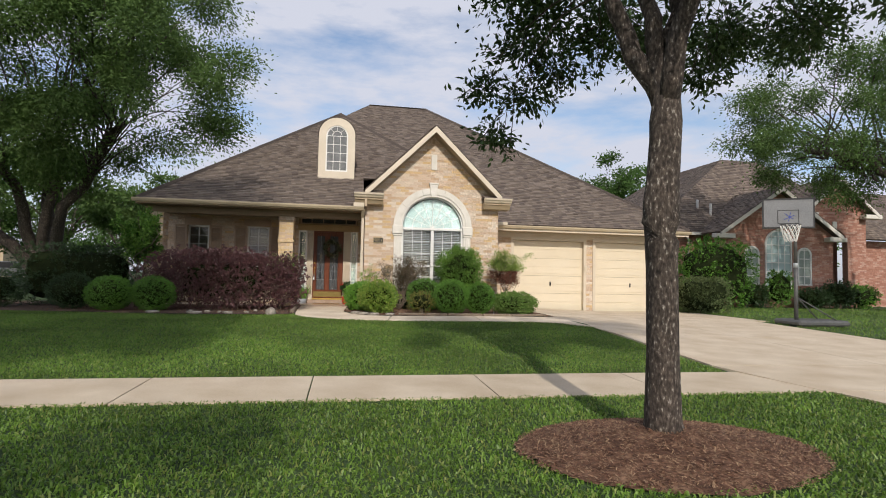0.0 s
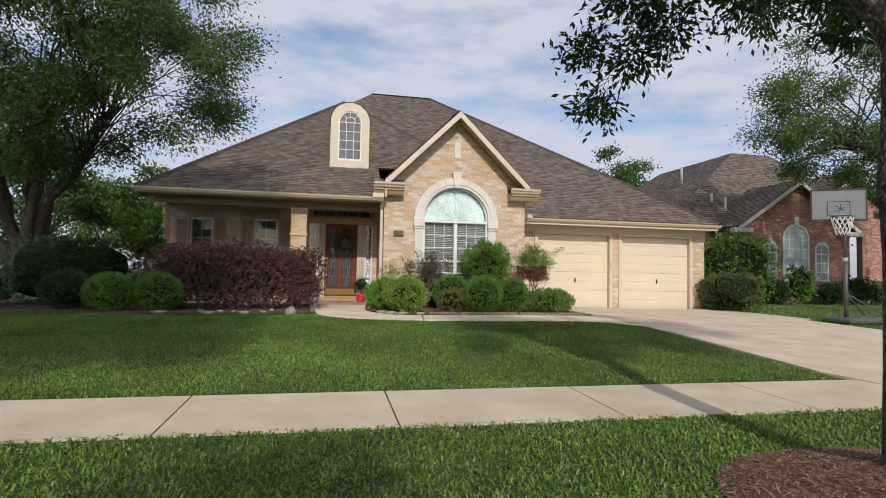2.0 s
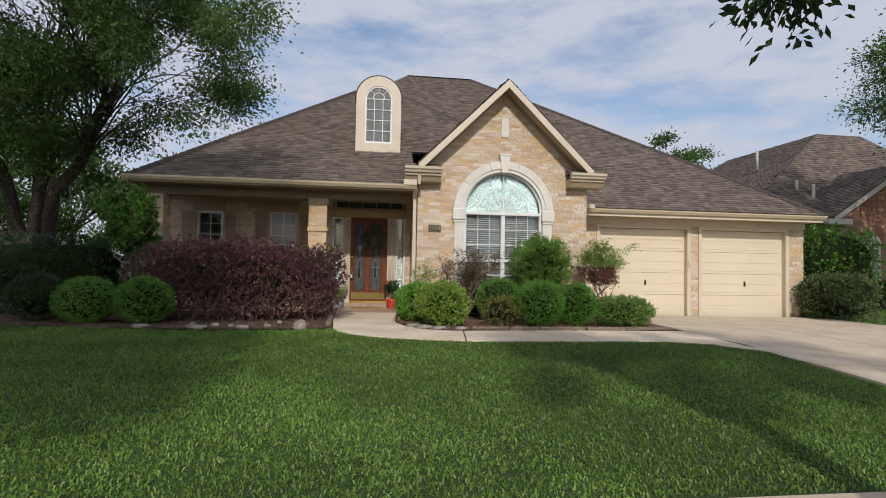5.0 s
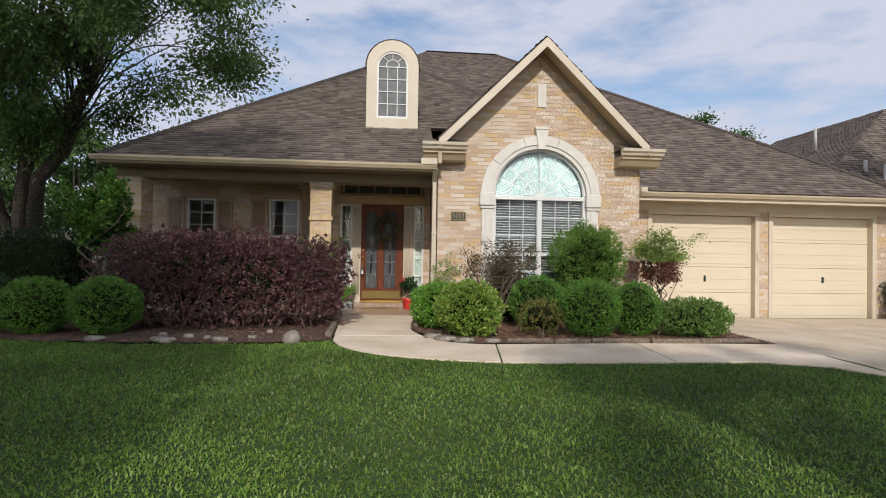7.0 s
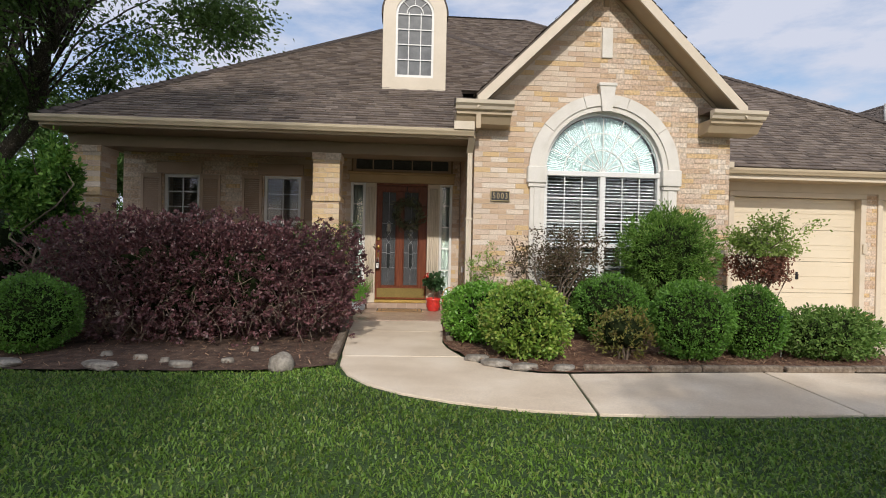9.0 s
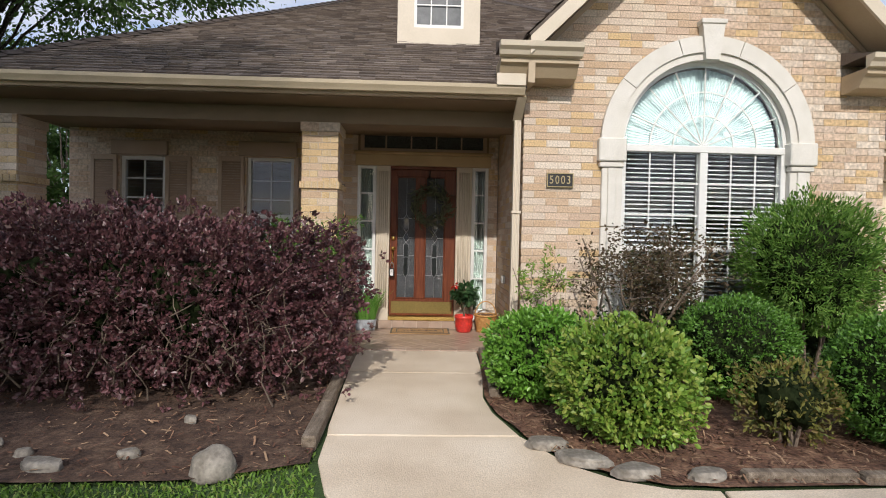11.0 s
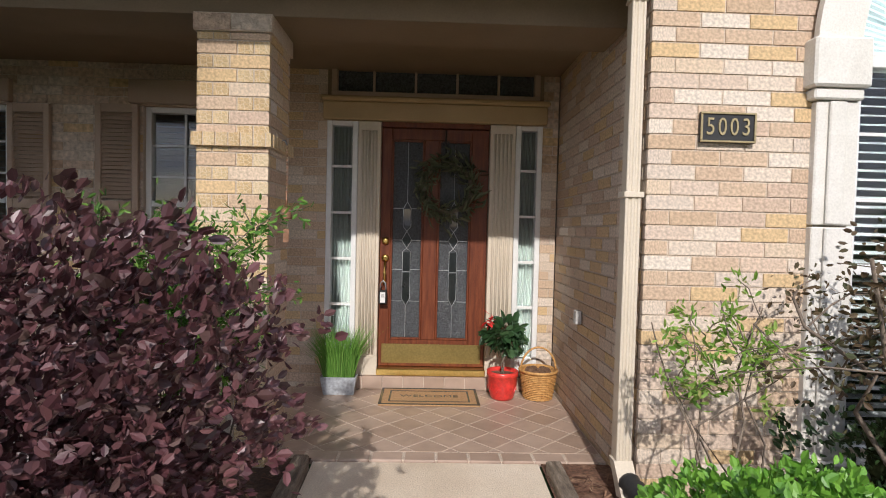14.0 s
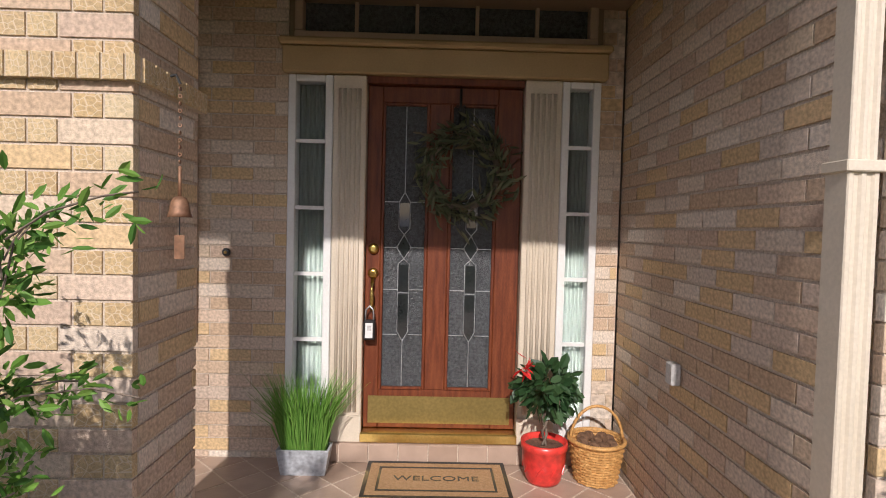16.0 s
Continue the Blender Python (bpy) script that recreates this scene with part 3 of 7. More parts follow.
EZ, EY = 3.70, 16.74
SL = 0.5446


def fz(y):
    return EZ + SL * (y - EY)


PK = (-0.2, 27.2, fz(27.2))
A0 = (-5.36, EY, EZ)
GEY, GEZ = 17.72, 3.47
MS = (10.64 - GEZ) / (29.5 - GEY)


def mz(y):
    return GEZ + MS * (y - GEY)


roof_plane("roof_slope", [A0, (0.72, EY, EZ), (0.72, 19.0, fz(19.0)), (4.1, 19.2, fz(19.2)), PK], None, seed=2, singles=lambda p: p.y < 18.6 and p.x > -3.6)
roof_plane("roof_slope", [(-5.36, 40.0, EZ), A0, PK, (-0.2, 40.0, PK[2])], None, seed=3)
roof_plane("roof_slope", [(4.0, 19.4, fz(19.4)), (4.0, 32, fz(19.4)), (-0.2, 32, PK[2]), PK], None, seed=4)
RL, RR = (1.22, 29.5, mz(29.5)), (4.15, 29.5, mz(29.5))
roof_plane("roof_slope", [(-4.0, 20.5, mz(20.5)), (4.0, 20.5, mz(20.5)), (4.0, GEY, GEZ), (11.70, GEY, GEZ), RR, RL], None, seed=5)
roof_plane("roof_slope", [(11.70, GEY, GEZ), (11.70, 41, GEZ), RR], None, seed=6)
roof_plane("roof_slope", [(-4.0, 36, mz(20.5)), (-4.0, 20.5, mz(20.5)), RL, (1.22, 36, RL[2])], None, seed=7)
# gable roof over the bay, two slopes
RY = 16.55
roof_plane("roof_slope", [(0.70, 19.6, 4.19), (0.70, RY, 4.19), (2.73, RY, 6.17), (2.73, 22.4, 6.17)], None, seed=8)
roof_plane("roof_slope", [(4.73, RY, 4.19), (4.73, 19.2, 4.19), (2.73, 22.4, 6.17), (2.73, RY, 6.17)], None, seed=9)


def cap_line(a, b, seed):
    """Overlapping ridge cap shingles along a hip or ridge."""
    a, b = Vector(a), Vector(b)
    d = (b - a).normalized()
    s = d.cross(Vector((0, 0, 1))).normalized()
    up = s.cross(d)
    vs, fs, t, k = [], [], 0.0, 0
    while t < (b - a).length:
        p, q = a + d * t, a + d * min(t + 0.26, (b - a).length)
        for base, lift in ((p, 0.05), (q, 0.028)):
            vs += [base + s * 0.13 - up * 0.045 + up * lift, base + up * (lift + 0.012), base - s * 0.13 - up * 0.045 + up * lift]
        o = 6 * k
        fs += [(o, o + 1, o + 4, o + 3), (o + 1, o + 2, o + 5, o + 4)]
        t += 0.2
        k += 1
    return tagged(put("ridge_capping", np_mesh("ridge_capping", np.array([tuple(v) for v in vs]), np.array(fs), M_RIDGE), house), kind="stuff")


for k, (a, b) in enumerate([(A0, PK), (PK, (4.0, 19.4, fz(19.4))), (RL, RR), (RR, (11.70, GEY, GEZ)), ((2.73, RY + 0.35, 6.14), (2.73, 22.4, 6.14))]):
    cap_line(a, b, k)

# soffits, fascias, gutters
def gutter(x0, x1, y, z, parent=house):
    """An ogee gutter: a swept profile with a lip, open at the top."""
    prof = [(0.0, 0.0), (-0.07, 0.0), (-0.085, 0.03), (-0.11, 0.07), (-0.115, 0.115), (-0.105, 0.115), (-0.10, 0.075), (-0.075, 0.035), (-0.065, 0.01), (0.0, 0.01)]
    bm = prism([(x0, y + a * 0.9, z + 0.02 + b * 0.8) for a, b in prof], (x1 - x0, 0, 0))
    return part("gutter", bm, M_GUTTER, parent)


gutter(-5.45, 0.70, EY + 0.04, 3.6)
part("fascia", box(-5.38, 0.73, EY + 0.042, EY + 0.075, 3.585, 3.70), M_TAN, house)
# Porch soffit and beam take the shade-darkened paint; the garage soffit stays tan.
part("soffit", box(-5.36, GL, EY + 0.078, DY + 0.1, 3.575, 3.60), M_PORCHSHADE, house)
part("porch_beam", box(-5.3, GL - 0.003, CY + 0.02, CY + 0.44, 3.40, 3.574), M_PORCHSHADE, house)
part("fascia", box(-5.39, -5.36, EY + 0.08, 40, 3.56, 3.72), M_TAN, house)
part("splash_guard", box(0.40, 0.70, EY - 0.085, EY - 0.07, 3.70, 3.82, 0.003), M_TRIM, house)
gutter(4.78, 11.74, GEY + 0.04, 3.33)
part("splash_guard", box(4.79, 5.25, GEY - 0.085, GEY - 0.07, 3.43, 3.53, 0.003), M_TRIM, house)
part("fascia", box(GR + 0.003, 11.69, GEY + 0.042, GEY + 0.075, 3.27, 3.44), M_TRIM, house)
part("soffit", box(GR + 0.003, 11.68, GEY + 0.078, GAY + 0.2, 3.28, 3.30), M_TAN, house)
part("frieze_board", box(GR + 0.003, 11.61, GAY - 0.03, GAY + 0.01, 3.12, 3.28), M_TRIM, house)
# rakes and boxed returns of the bay gable
part("gable_cheek", box(0.712, 0.78, RY + 0.06, 18.9, 3.72, 4.17), M_TAN, house)
for sx in (-1, 1):
    x1 = 2.73 + sx * 2.015
    zl = 4.19
    part("rake_board", prism([(x1, RY - 0.02, zl - 0.03), (2.73, RY - 0.02, 6.15), (2.73, RY - 0.02, 5.97), (x1, RY - 0.02, zl - 0.21)], (0, 0.035, 0)), M_TRIM, house)
    part("rake_soffit", prism([(x1, RY + 0.017, zl - 0.14), (2.73, RY + 0.017, 6.04), (2.73, RY + 0.017, 6.015), (x1, RY + 0.017, zl - 0.165)], (0, GY - RY + 0.02, 0)), M_TAN, house)
    part("rake_frieze", prism([(x1, GY - 0.03, zl - 0.18), (2.73, GY - 0.03, 6.0), (2.73, GY - 0.03, 5.93), (x1, GY - 0.03, zl - 0.25)], (0, 0.028, 0)), M_TAN, house)
    a, b = sorted((2.73 + sx * 1.50, 2.73 + sx * 2.30))
    r = part("eave_return", prism([(a, RY + 0.06, 3.98), (a, RY + 0.06, 3.92), (a, RY + 0.10, 3.90), (a, RY + 0.17, 3.80), (a, GY - 0.003, 3.78), (a, GY - 0.003, 3.98)], (b - a, 0, 0)), M_TAN, house)
    g0 = [(0.0, 0.0), (-0.05, 0.01), (-0.07, 0.05), (-0.11, 0.08), (-0.12, 0.13), (0.0, 0.13)]
    part("moulding", prism([(a - 0.02, RY + 0.06 + p, 3.97 + q) for p, q in g0], (b - a + 0.04, 0, 0)), M_TRIM, r)
    part("return_roof", prism([(a - 0.01, RY - 0.05, 4.10), (a - 0.01, GY - 0.003, 4.10), (a - 0.01, GY - 0.003, 4.24)], (b - a + 0.02, 0, 0)), M_SHINGLE, r)
# ---------- planting ----------
def limb(rng, a, b, r0, r1, wob=0.12, n=7):
    a, b = Vector(a), Vector(b)
    pts = []
    L = (b - a).length
    for i in range(n):
        t = i / (n - 1)
        p = a.lerp(b, t) + Vector((rng.normal(0, wob * L * 0.12), rng.normal(0, wob * L * 0.12), L * 0.10 * math.sin(math.pi * t))) * (1 if 0 < i < n - 1 else 0)
        pts.append(p)
    return pts, [r0 + (r1 - r0) * i / (n - 1) for i in range(n)]


def tree(name, label, base, trunk_pts, trunk_r, clumps, leaf, leaf_len, leaf_w, per, seed, bark=M_BARK, sub=5, flat=0.7, forks=()):
    """Tapered trunk, limbs to every clump, twigs, and a crown of single leaves in sprays."""
    rng = np.random.default_rng(seed)
    root = empty(name, base, label, "tree", local=True)
    inv = Matrix.Translation(-Vector(base))
    tb = tube(trunk_pts, trunk_r, 14)
    for v in tb.verts:
        a = math.atan2(v.co.y - base[1], v.co.x - base[0])
        v.co += Vector((v.co.x - base[0], v.co.y - base[1], 0)) * 0.05 * math.sin(3 * a + v.co.z * 2)
    limbs = bmesh.new()
    tp = [Vector(p) for p in trunk_pts]
    allp, allo = [], []
    for q in forks:
        w = trunk_r[-2] * 0.72
        add_tube(limbs, *limb(rng, tp[-2].lerp(tp[-1], 0.15), q, w, w * 0.5, 0.2, 9), 10)
    for c, rad in clumps:
        c = Vector(c)
        if forks:
            fk = min(forks, key=lambda q: (Vector(q) - c).length)
            st = tp[-1].lerp(Vector(fk), rng.uniform(0.6, 1.0))
        else:
            st = tp[-1] if rng.random() < 0.75 else tp[-2].lerp(tp[-1], rng.random())
        mid = st.lerp(c, 0.55) + Vector((0, 0, 0.15 * (c - st).length))
        r0 = trunk_r[-1] * rng.uniform(0.35, 0.6) * (1.0 if len(allp) < 6 * sub and not forks else min(1.0, (9 / len(clumps)) ** 0.5) * 0.8)
        add_tube(limbs, *limb(rng, st, mid, r0, r0 * 0.55), 7)
        add_tube(limbs, *limb(rng, mid, c, r0 * 0.55, r0 * 0.15), 6)
        for _ in range(sub):
            d = Vector(sphere_dirs(rng, 1)[0]) * rad * rng.uniform(0.5, 1.0)
            d.z *= flat
            e = c + d
            add_tube(limbs, *limb(rng, mid.lerp(c, rng.uniform(0.3, 1)), e, r0 * 0.2, 0.006, n=5), 4)
            k = int(per / sub * min(1.0, (rad / 0.8) ** 2))
            t = rng.uniform(0, 1, k)[:, None]
            spray = np.array(c)[None] * (1 - t) + np.array(e)[None] * t + rng.normal(0, rad * 0.26, (k, 3)) * np.array([1, 1, flat])
            allp.append(spray)
            o = spray - np.array(c)
            allo.append(o / (np.linalg.norm(o, axis=1)[:, None] + 1e-6))
    tb.transform(inv)
    limbs.transform(inv)
    part("trunk", tb, bark, root)
    part("limb_work", limbs, bark, root)
    p = np.concatenate(allp) - np.array(base)
    put("crown", leaf_mesh("crown", rng, p, np.concatenate(allo), leaf_len, leaf_w, leaf), root)
    return root


def shrub(name, label, c, size, leaf, n, ll, lw, seed, amp=0.08, core=0.72, shell=0.35, boxy=2.0, category="shrub", spread=0.7, group="", freq=3.2, bare=0, tuft=8, leg=0.0, open_low=0.0):
    """A shrub: stems, a near-black core painted as inner shade and leaves through its outer shell; boxy over 2 squares
    it off.
    """
    rng = np.random.default_rng(seed)
    root = empty(name, c, label, category, group, local=True)
    sx, sy, sz = size[0] / 2, size[1] / 2, size[2] / 2

    def surf(d):
        k = (np.abs(d) ** boxy).sum(1) ** (-1 / boxy)
        return d * k[:, None] * (bumpy(d, seed, amp, freq) * bumpy(d, seed + 7, amp * 0.45, freq * 4))[:, None]

    S, off = np.array([sx, sy, sz]), np.array([0, 0, sz])
    # leaves stand in tufts at the ends of twigs
    d = sphere_dirs(rng, n // tuft)
    r = 1 - shell * rng.random(len(d)) ** 1.6
    tip = surf(d) * r[:, None] * S + off
    if open_low:
        stay = rng.random(len(d)) < 0.12 + tip[:, 2] / open_low
        d, tip = d[stay], tip[stay]
    d = np.repeat(d + rng.normal(0, 0.35, d.shape), tuft, axis=0)
    pos = np.repeat(tip, tuft, axis=0) + rng.normal(0, ll * 0.42, d.shape)
    pos[:, 2] = np.maximum(pos[:, 2], 0.02)
    put("foliage", leaf_mesh("foliage", rng, pos, d + np.array([0, 0, 0.35]), ll, lw, leaf, 0.0, spread, ll > 0.03), root)
    # Added solid core, coloured near black as the shade between leaves.
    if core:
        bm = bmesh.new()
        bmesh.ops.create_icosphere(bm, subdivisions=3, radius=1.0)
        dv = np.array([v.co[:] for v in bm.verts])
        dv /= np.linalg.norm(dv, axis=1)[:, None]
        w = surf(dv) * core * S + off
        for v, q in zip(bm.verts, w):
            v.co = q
        part("inner_growth", bm, M_CORESHADE, root)
    st = bmesh.new()
    for i in range(6):
        a = rng.uniform(0, 6.28)
        e = (math.cos(a) * sx * 0.5, math.sin(a) * sy * 0.5, sz * 1.1)
        add_tube(st, *limb(rng, (math.cos(a) * 0.04, math.sin(a) * 0.04, -0.03 - leg), e, 0.018, 0.006, n=5), 5)
    for i in range(bare):
        x = rng.uniform(-0.85, 0.85) * sx
        z0, y0 = rng.uniform(0.02, 0.6) * sz, -sy * rng.uniform(0.3, 0.8)
        add_tube(st, *limb(rng, (x, y0, z0), (x + rng.normal(0, 0.25), -sy * rng.uniform(0.85, 1.03), min(2 * sz * 0.95, z0 + rng.uniform(0.2, 0.8))), 0.007, 0.002, 0.6, n=6), 4)
    part("stem_work", st, M_TWIG, root)
    return root


def open_shrub(name, label, c, stems, top_z, leaf, n, ll, lw, seed, width, low=0.4, category="shrub", twig=M_TWIG, thick=0.012, leaf2=None, tips=5):
    """A see-through shrub: branching bare stems with sprays of leaves at their ends."""
    rng = np.random.default_rng(seed)
    root = empty(name, c, label, category, local=True)
    bm = bmesh.new()
    pos, out = [], []
    for i in range(stems):
        a, rr = rng.uniform(0, 6.28), rng.uniform(0.2, 1.0)
        e = Vector((math.cos(a) * width * 0.5 * rr, math.sin(a) * width * 0.4 * rr, top_z * rng.uniform(0.72, 0.95)))
        p, r = limb(rng, (math.cos(a) * 0.06, math.sin(a) * 0.06, -0.03), e, thick, thick * 0.45, 0.5)
        add_tube(bm, p, r, 6)
        for _ in range(tips):
            s = p[3].lerp(p[-1], rng.random())
            f = s + Vector((rng.normal(0, width * 0.14), rng.normal(0, width * 0.12), abs(rng.normal(0.1, 0.12)) * top_z * 0.6))
            f.z = min(f.z, top_z)
            q, r2 = limb(rng, s, f, thick * 0.4, 0.002, 0.5, 4)
            add_tube(bm, q, r2, 4)
            k = max(2, int(n / stems / tips))
            t = rng.uniform(low, 1.05, k)[:, None]
            w = np.array(s)[None] * (1 - t) + np.array(f)[None] * t + rng.normal(0, width * 0.035, (k, 3))
            pos.append(w)
            out.append(w - np.array(s) + 1e-3)
    part("stem_work", bm, twig, root)
    pos, out = np.concatenate(pos), np.concatenate(out)
    out /= np.linalg.norm(out, axis=1)[:, None] + 1e-6
    if leaf2:
        hi = pos[:, 2] > top_z * 0.70
        put("foliage", leaf_mesh("foliage", rng, pos[hi], out[hi], ll, lw, leaf, oval=True), root)
        put("lower_foliage", leaf_mesh("lower_foliage", rng, pos[~hi], out[~hi], ll, lw, leaf2, oval=True), root)
    else:
        put("foliage", leaf_mesh("foliage", rng, pos, out, ll, lw, leaf, oval=True), root)
    return root


def gz(x, y):
    return ground_z(x, y) + 0.02


# front street tree with leafy hanging branches
rng0 = np.random.default_rng(5)
cl = [((1.98, 7.38, 3.5), 0.36), ((1.8, 7.2, 3.95), 0.38), ((2.35, 7.3, 4.0), 0.42), ((2.75, 7.2, 4.3), 0.45), ((2.2, 7.0, 4.45), 0.5), ((3.2, 6.8, 4.7), 0.6), ((4.2, 6.4, 4.05), 0.36), ((4.4, 6.3, 4.6), 0.6), ((4.7, 4.8, 4.9), 0.8), ((3.3, 3.6, 5.1), 0.9), ((1.2, 3.5, 5.2), 0.8), ((1.7, 5.6, 5.0), 0.7), ((2.5, 5.8, 4.9), 0.7), ((3.4, 5.6, 4.7), 0.6), ((3.6, 6.2, 4.35), 0.5), ((4.9, 5.8, 4.5), 0.6), ((5.6, 6.6, 4.7), 0.6), ((2.9, 6.4, 4.3), 0.42), ((2.2, 6.3, 4.5), 0.5), ((3.9, 7.2, 4.7), 0.5), ((5.2, 7.3, 5.0), 0.6), ((1.5, 6.2, 4.9), 0.5)]
for i in range(16):
    a = rng0.uniform(0, 6.28)
    r = 2.4 * math.sqrt(rng0.uniform(0.02, 1.0))
    cl.append(((3.7 + math.cos(a) * r, 5.0 + math.sin(a) * r, rng0.uniform(5.0, 5.9) - 0.03 * r * r), rng0.uniform(0.7, 1.0)))
tree("street_tree", "young live oak with rough grey-brown bark on a mulched lawn circle", (2.62, 4.75, 0.62),
     [(2.63, 4.75, 0.5), (2.62, 4.75, 0.7), (2.61, 4.75, 1.2), (2.60, 4.75, 1.85), (2.60, 4.75, 2.05), (2.595, 4.755, 2.2), (2.605, 4.76, 2.34), (2.62, 4.76, 2.5), (2.65, 4.77, 2.85), (2.66, 4.78, 3.0), (2.68, 4.79, 3.5)],
     [0.17, 0.138, 0.120, 0.116, 0.124, 0.138, 0.134, 0.123, 0.122, 0.125, 0.07], cl, L_OAK, 0.085, 0.036, 1700, 11, sub=7, forks=[(2.40, 4.9, 4.3), (2.92, 4.85, 4.4), (2.72, 4.35, 4.8), (2.05, 5.2, 4.5)])

# large old oak beyond the porch corner
cl = []
rng1 = np.random.default_rng(9)
for i in range(125):
    d = sphere_dirs(rng1, 1)[0]
    rr = rng1.uniform(0.2, 1.0) ** 0.4
    cl.append(((-10.4 + d[0] * 7.0 * rr, 20.8 + d[1] * 5.0 * rr, 9.1 + d[2] * 4.5 * rr), rng1.uniform(1.0, 1.6)))
tree("oak_tree", "large spreading oak with dark forked limbs beside the house", (-11.2, 24, 0.78),
     [(-11.2, 24, 0.6), (-11.2, 24, 0.9), (-11.2, 23.95, 1.25), (-11.15, 23.9, 1.6)], [0.46, 0.37, 0.32, 0.28], cl, L_OAKLIGHT, 0.125, 0.055, 1800, 12, sub=6, forks=[(-14.5, 22.5, 5.0), (-9.6, 22.2, 6.0), (-11.9, 21.5, 6.8), (-10.6, 23.5, 7.4), (-7.2, 20.5, 6.6)])
# oak beyond the driveway
cl = []
for i in range(64):
    d = sphere_dirs(rng1, 1)[0]
    rr = rng1.uniform(0.3, 1.0) ** 0.6
    cl.append(((18.8 + d[0] * 6.0 * rr, 17.8 + d[1] * 3.4 * rr, 7.6 + d[2] * 3.0 * rr), rng1.uniform(0.8, 1.3)))
tree("oak_tree", "spreading live oak shading the neighbouring lawn", (23.6, 16.5, 0.68),
     [(23.6, 16.5, 0.5), (23.6, 16.5, 1.5), (23.5, 16.5, 2.6), (23.4, 16.6, 3.6)], [0.4, 0.32, 0.28, 0.25], cl, L_OAKLIGHT, 0.12, 0.05, 950, 13, sub=6, forks=[(19.0, 17.5, 6.3), (24.0, 16.5, 7.0), (21, 18.5, 7.2), (16.5, 18, 6.6)])
# street tree of the same row whose shade lies over the lawn
cl = [((-7.0 + rng1.normal(0, 1.5), 0.5 + rng1.normal(0, 1.6), rng1.uniform(6.5, 17.5)), rng1.uniform(1.0, 1.5)) for i in range(80)]
cl += [((rng1.uniform(-5.2, -0.8), rng1.uniform(-4.8, -2.2), rng1.uniform(4.8, 5.8)), rng1.uniform(0.6, 0.9)) for i in range(12)]
cl += [((rng1.uniform(-7.0, -2.8), 0.2 + rng1.normal(0, 1.4), rng1.uniform(7.2, 9.2)), rng1.uniform(0.9, 1.3)) for i in range(24)]
tree("street_tree", "tall live oak on the verge shading the lawn", (-6.6, -0.6, 0.46),
     [(-6.6, -0.6, 0.4), (-6.6, -0.6, 2.0), (-6.55, -0.5, 4.0), (-6.5, -0.3, 6.0)], [0.3, 0.25, 0.22, 0.18], cl, L_OAK, 0.18, 0.08, 520, 14, sub=6)
# far trees
for k, (x, y, h, r, lf) in enumerate([(22.0, 45, 12.8, 3.6, L_FAR), (25.4, 46, 13.6, 4.0, L_FAR), (29, 48, 12.0, 3.4, L_FAR), (33, 50, 11.5, 3.0, L_FAR), (-20, 36, 9, 4, L_FAR), (-16, 44, 8, 4, L_FAR), (-27, 40, 10, 5, L_FAR), (-11, 46, 8.5, 4, L_FAR), (-32, 32, 9, 4.5, L_FAR), (-15, 34, 8, 4, L_OAKLIGHT), (-10, 37, 7.5, 3.5, L_OAKLIGHT), (-19, 30, 7, 3.5, L_OAKLIGHT), (-24, 62, 11, 6, L_FAR), (-40, 58, 11, 6, L_FAR), (36, 40, 9, 5, L_FAR), (44, 30, 9, 5, L_FAR)]):
    rr = np.random.default_rng(100 + k)
    cl = []
    for i in range(16):
        d = sphere_dirs(rr, 1)[0]
        q = rr.uniform(0.4, 1)
        cl.append(((x + d[0] * r * q, y + d[1] * r * q, h * 0.62 + d[2] * h * 0.36 * q), r * 0.33))
    tree("garden_tree", "leafy green tree in a yard behind the houses", (x, y, 0.75), [(x, y, 0.6), (x, y, 1.5), (x, y, h * 0.4)], [0.25, 0.2, 0.13], cl, lf, 0.26, 0.13, 500, 200 + k, sub=4)

# clipped balls and shrubs of the bed beside the bay
BALL = "dense round clipped boxwood ball in the front bed"
BED = [
    ("shrub", "round shrub of glossy bright green leaves beside the path", (0.64, 15.6), (0.84, 0.85, 0.74), L_LAUREL, 8500, 0.042, 0.024, 0.08),
    ("shrub", "low rounded shrub of lime-green leaves at the bed edge", (1.06, 14.66), (0.98, 0.92, 0.80), L_LIME, 9500, 0.040, 0.025, 0.08),
    ("shrub", BALL, (2.34, 15.6), (0.98, 0.95, 0.88), L_BOX, 13000, 0.028, 0.016, 0.03),
    ("shrub", "small sparse bronze and yellow shrub in the bed", (2.14, 14.6), (0.66, 0.6, 0.58), L_YELLOW, 1500, 0.04, 0.018, 0.14),
    ("shrub", BALL, (2.88, 14.6), (0.88, 0.86, 0.88), L_BOX, 13000, 0.028, 0.016, 0.03),
    ("shrub", BALL, (3.66, 14.75), (0.78, 0.78, 0.82), L_BOX, 10500, 0.028, 0.016, 0.03),
    ("shrub", "low spreading green shrub at the driveway end of the bed", (4.58, 14.72), (1.25, 0.9, 0.58), L_LOW, 9000, 0.042, 0.020, 0.08),
    ("shrub", "clipped boxwood ball beside the plum hedge", (-4.2, 14.85), (0.95, 0.95, 0.80), L_BOX, 12000, 0.030, 0.017, 0.04),
    ("shrub", "clipped boxwood ball in the shaded corner bed", (-5.15, 14.85), (1.0, 0.95, 0.80), L_BOX, 12000, 0.030, 0.017, 0.04),
    ("shrub", "clipped boxwood ball in the shaded corner bed", (-6.1, 15.2), (1.05, 1.0, 0.85), L_DARK, 7000, 0.028, 0.017, 0.05),
    ("shrub", "low dark green shrub at the corner of the lawn", (-8.1, 15.8), (1.6, 1.2, 0.9), L_DARK, 7000, 0.035, 0.02, 0.08),
]
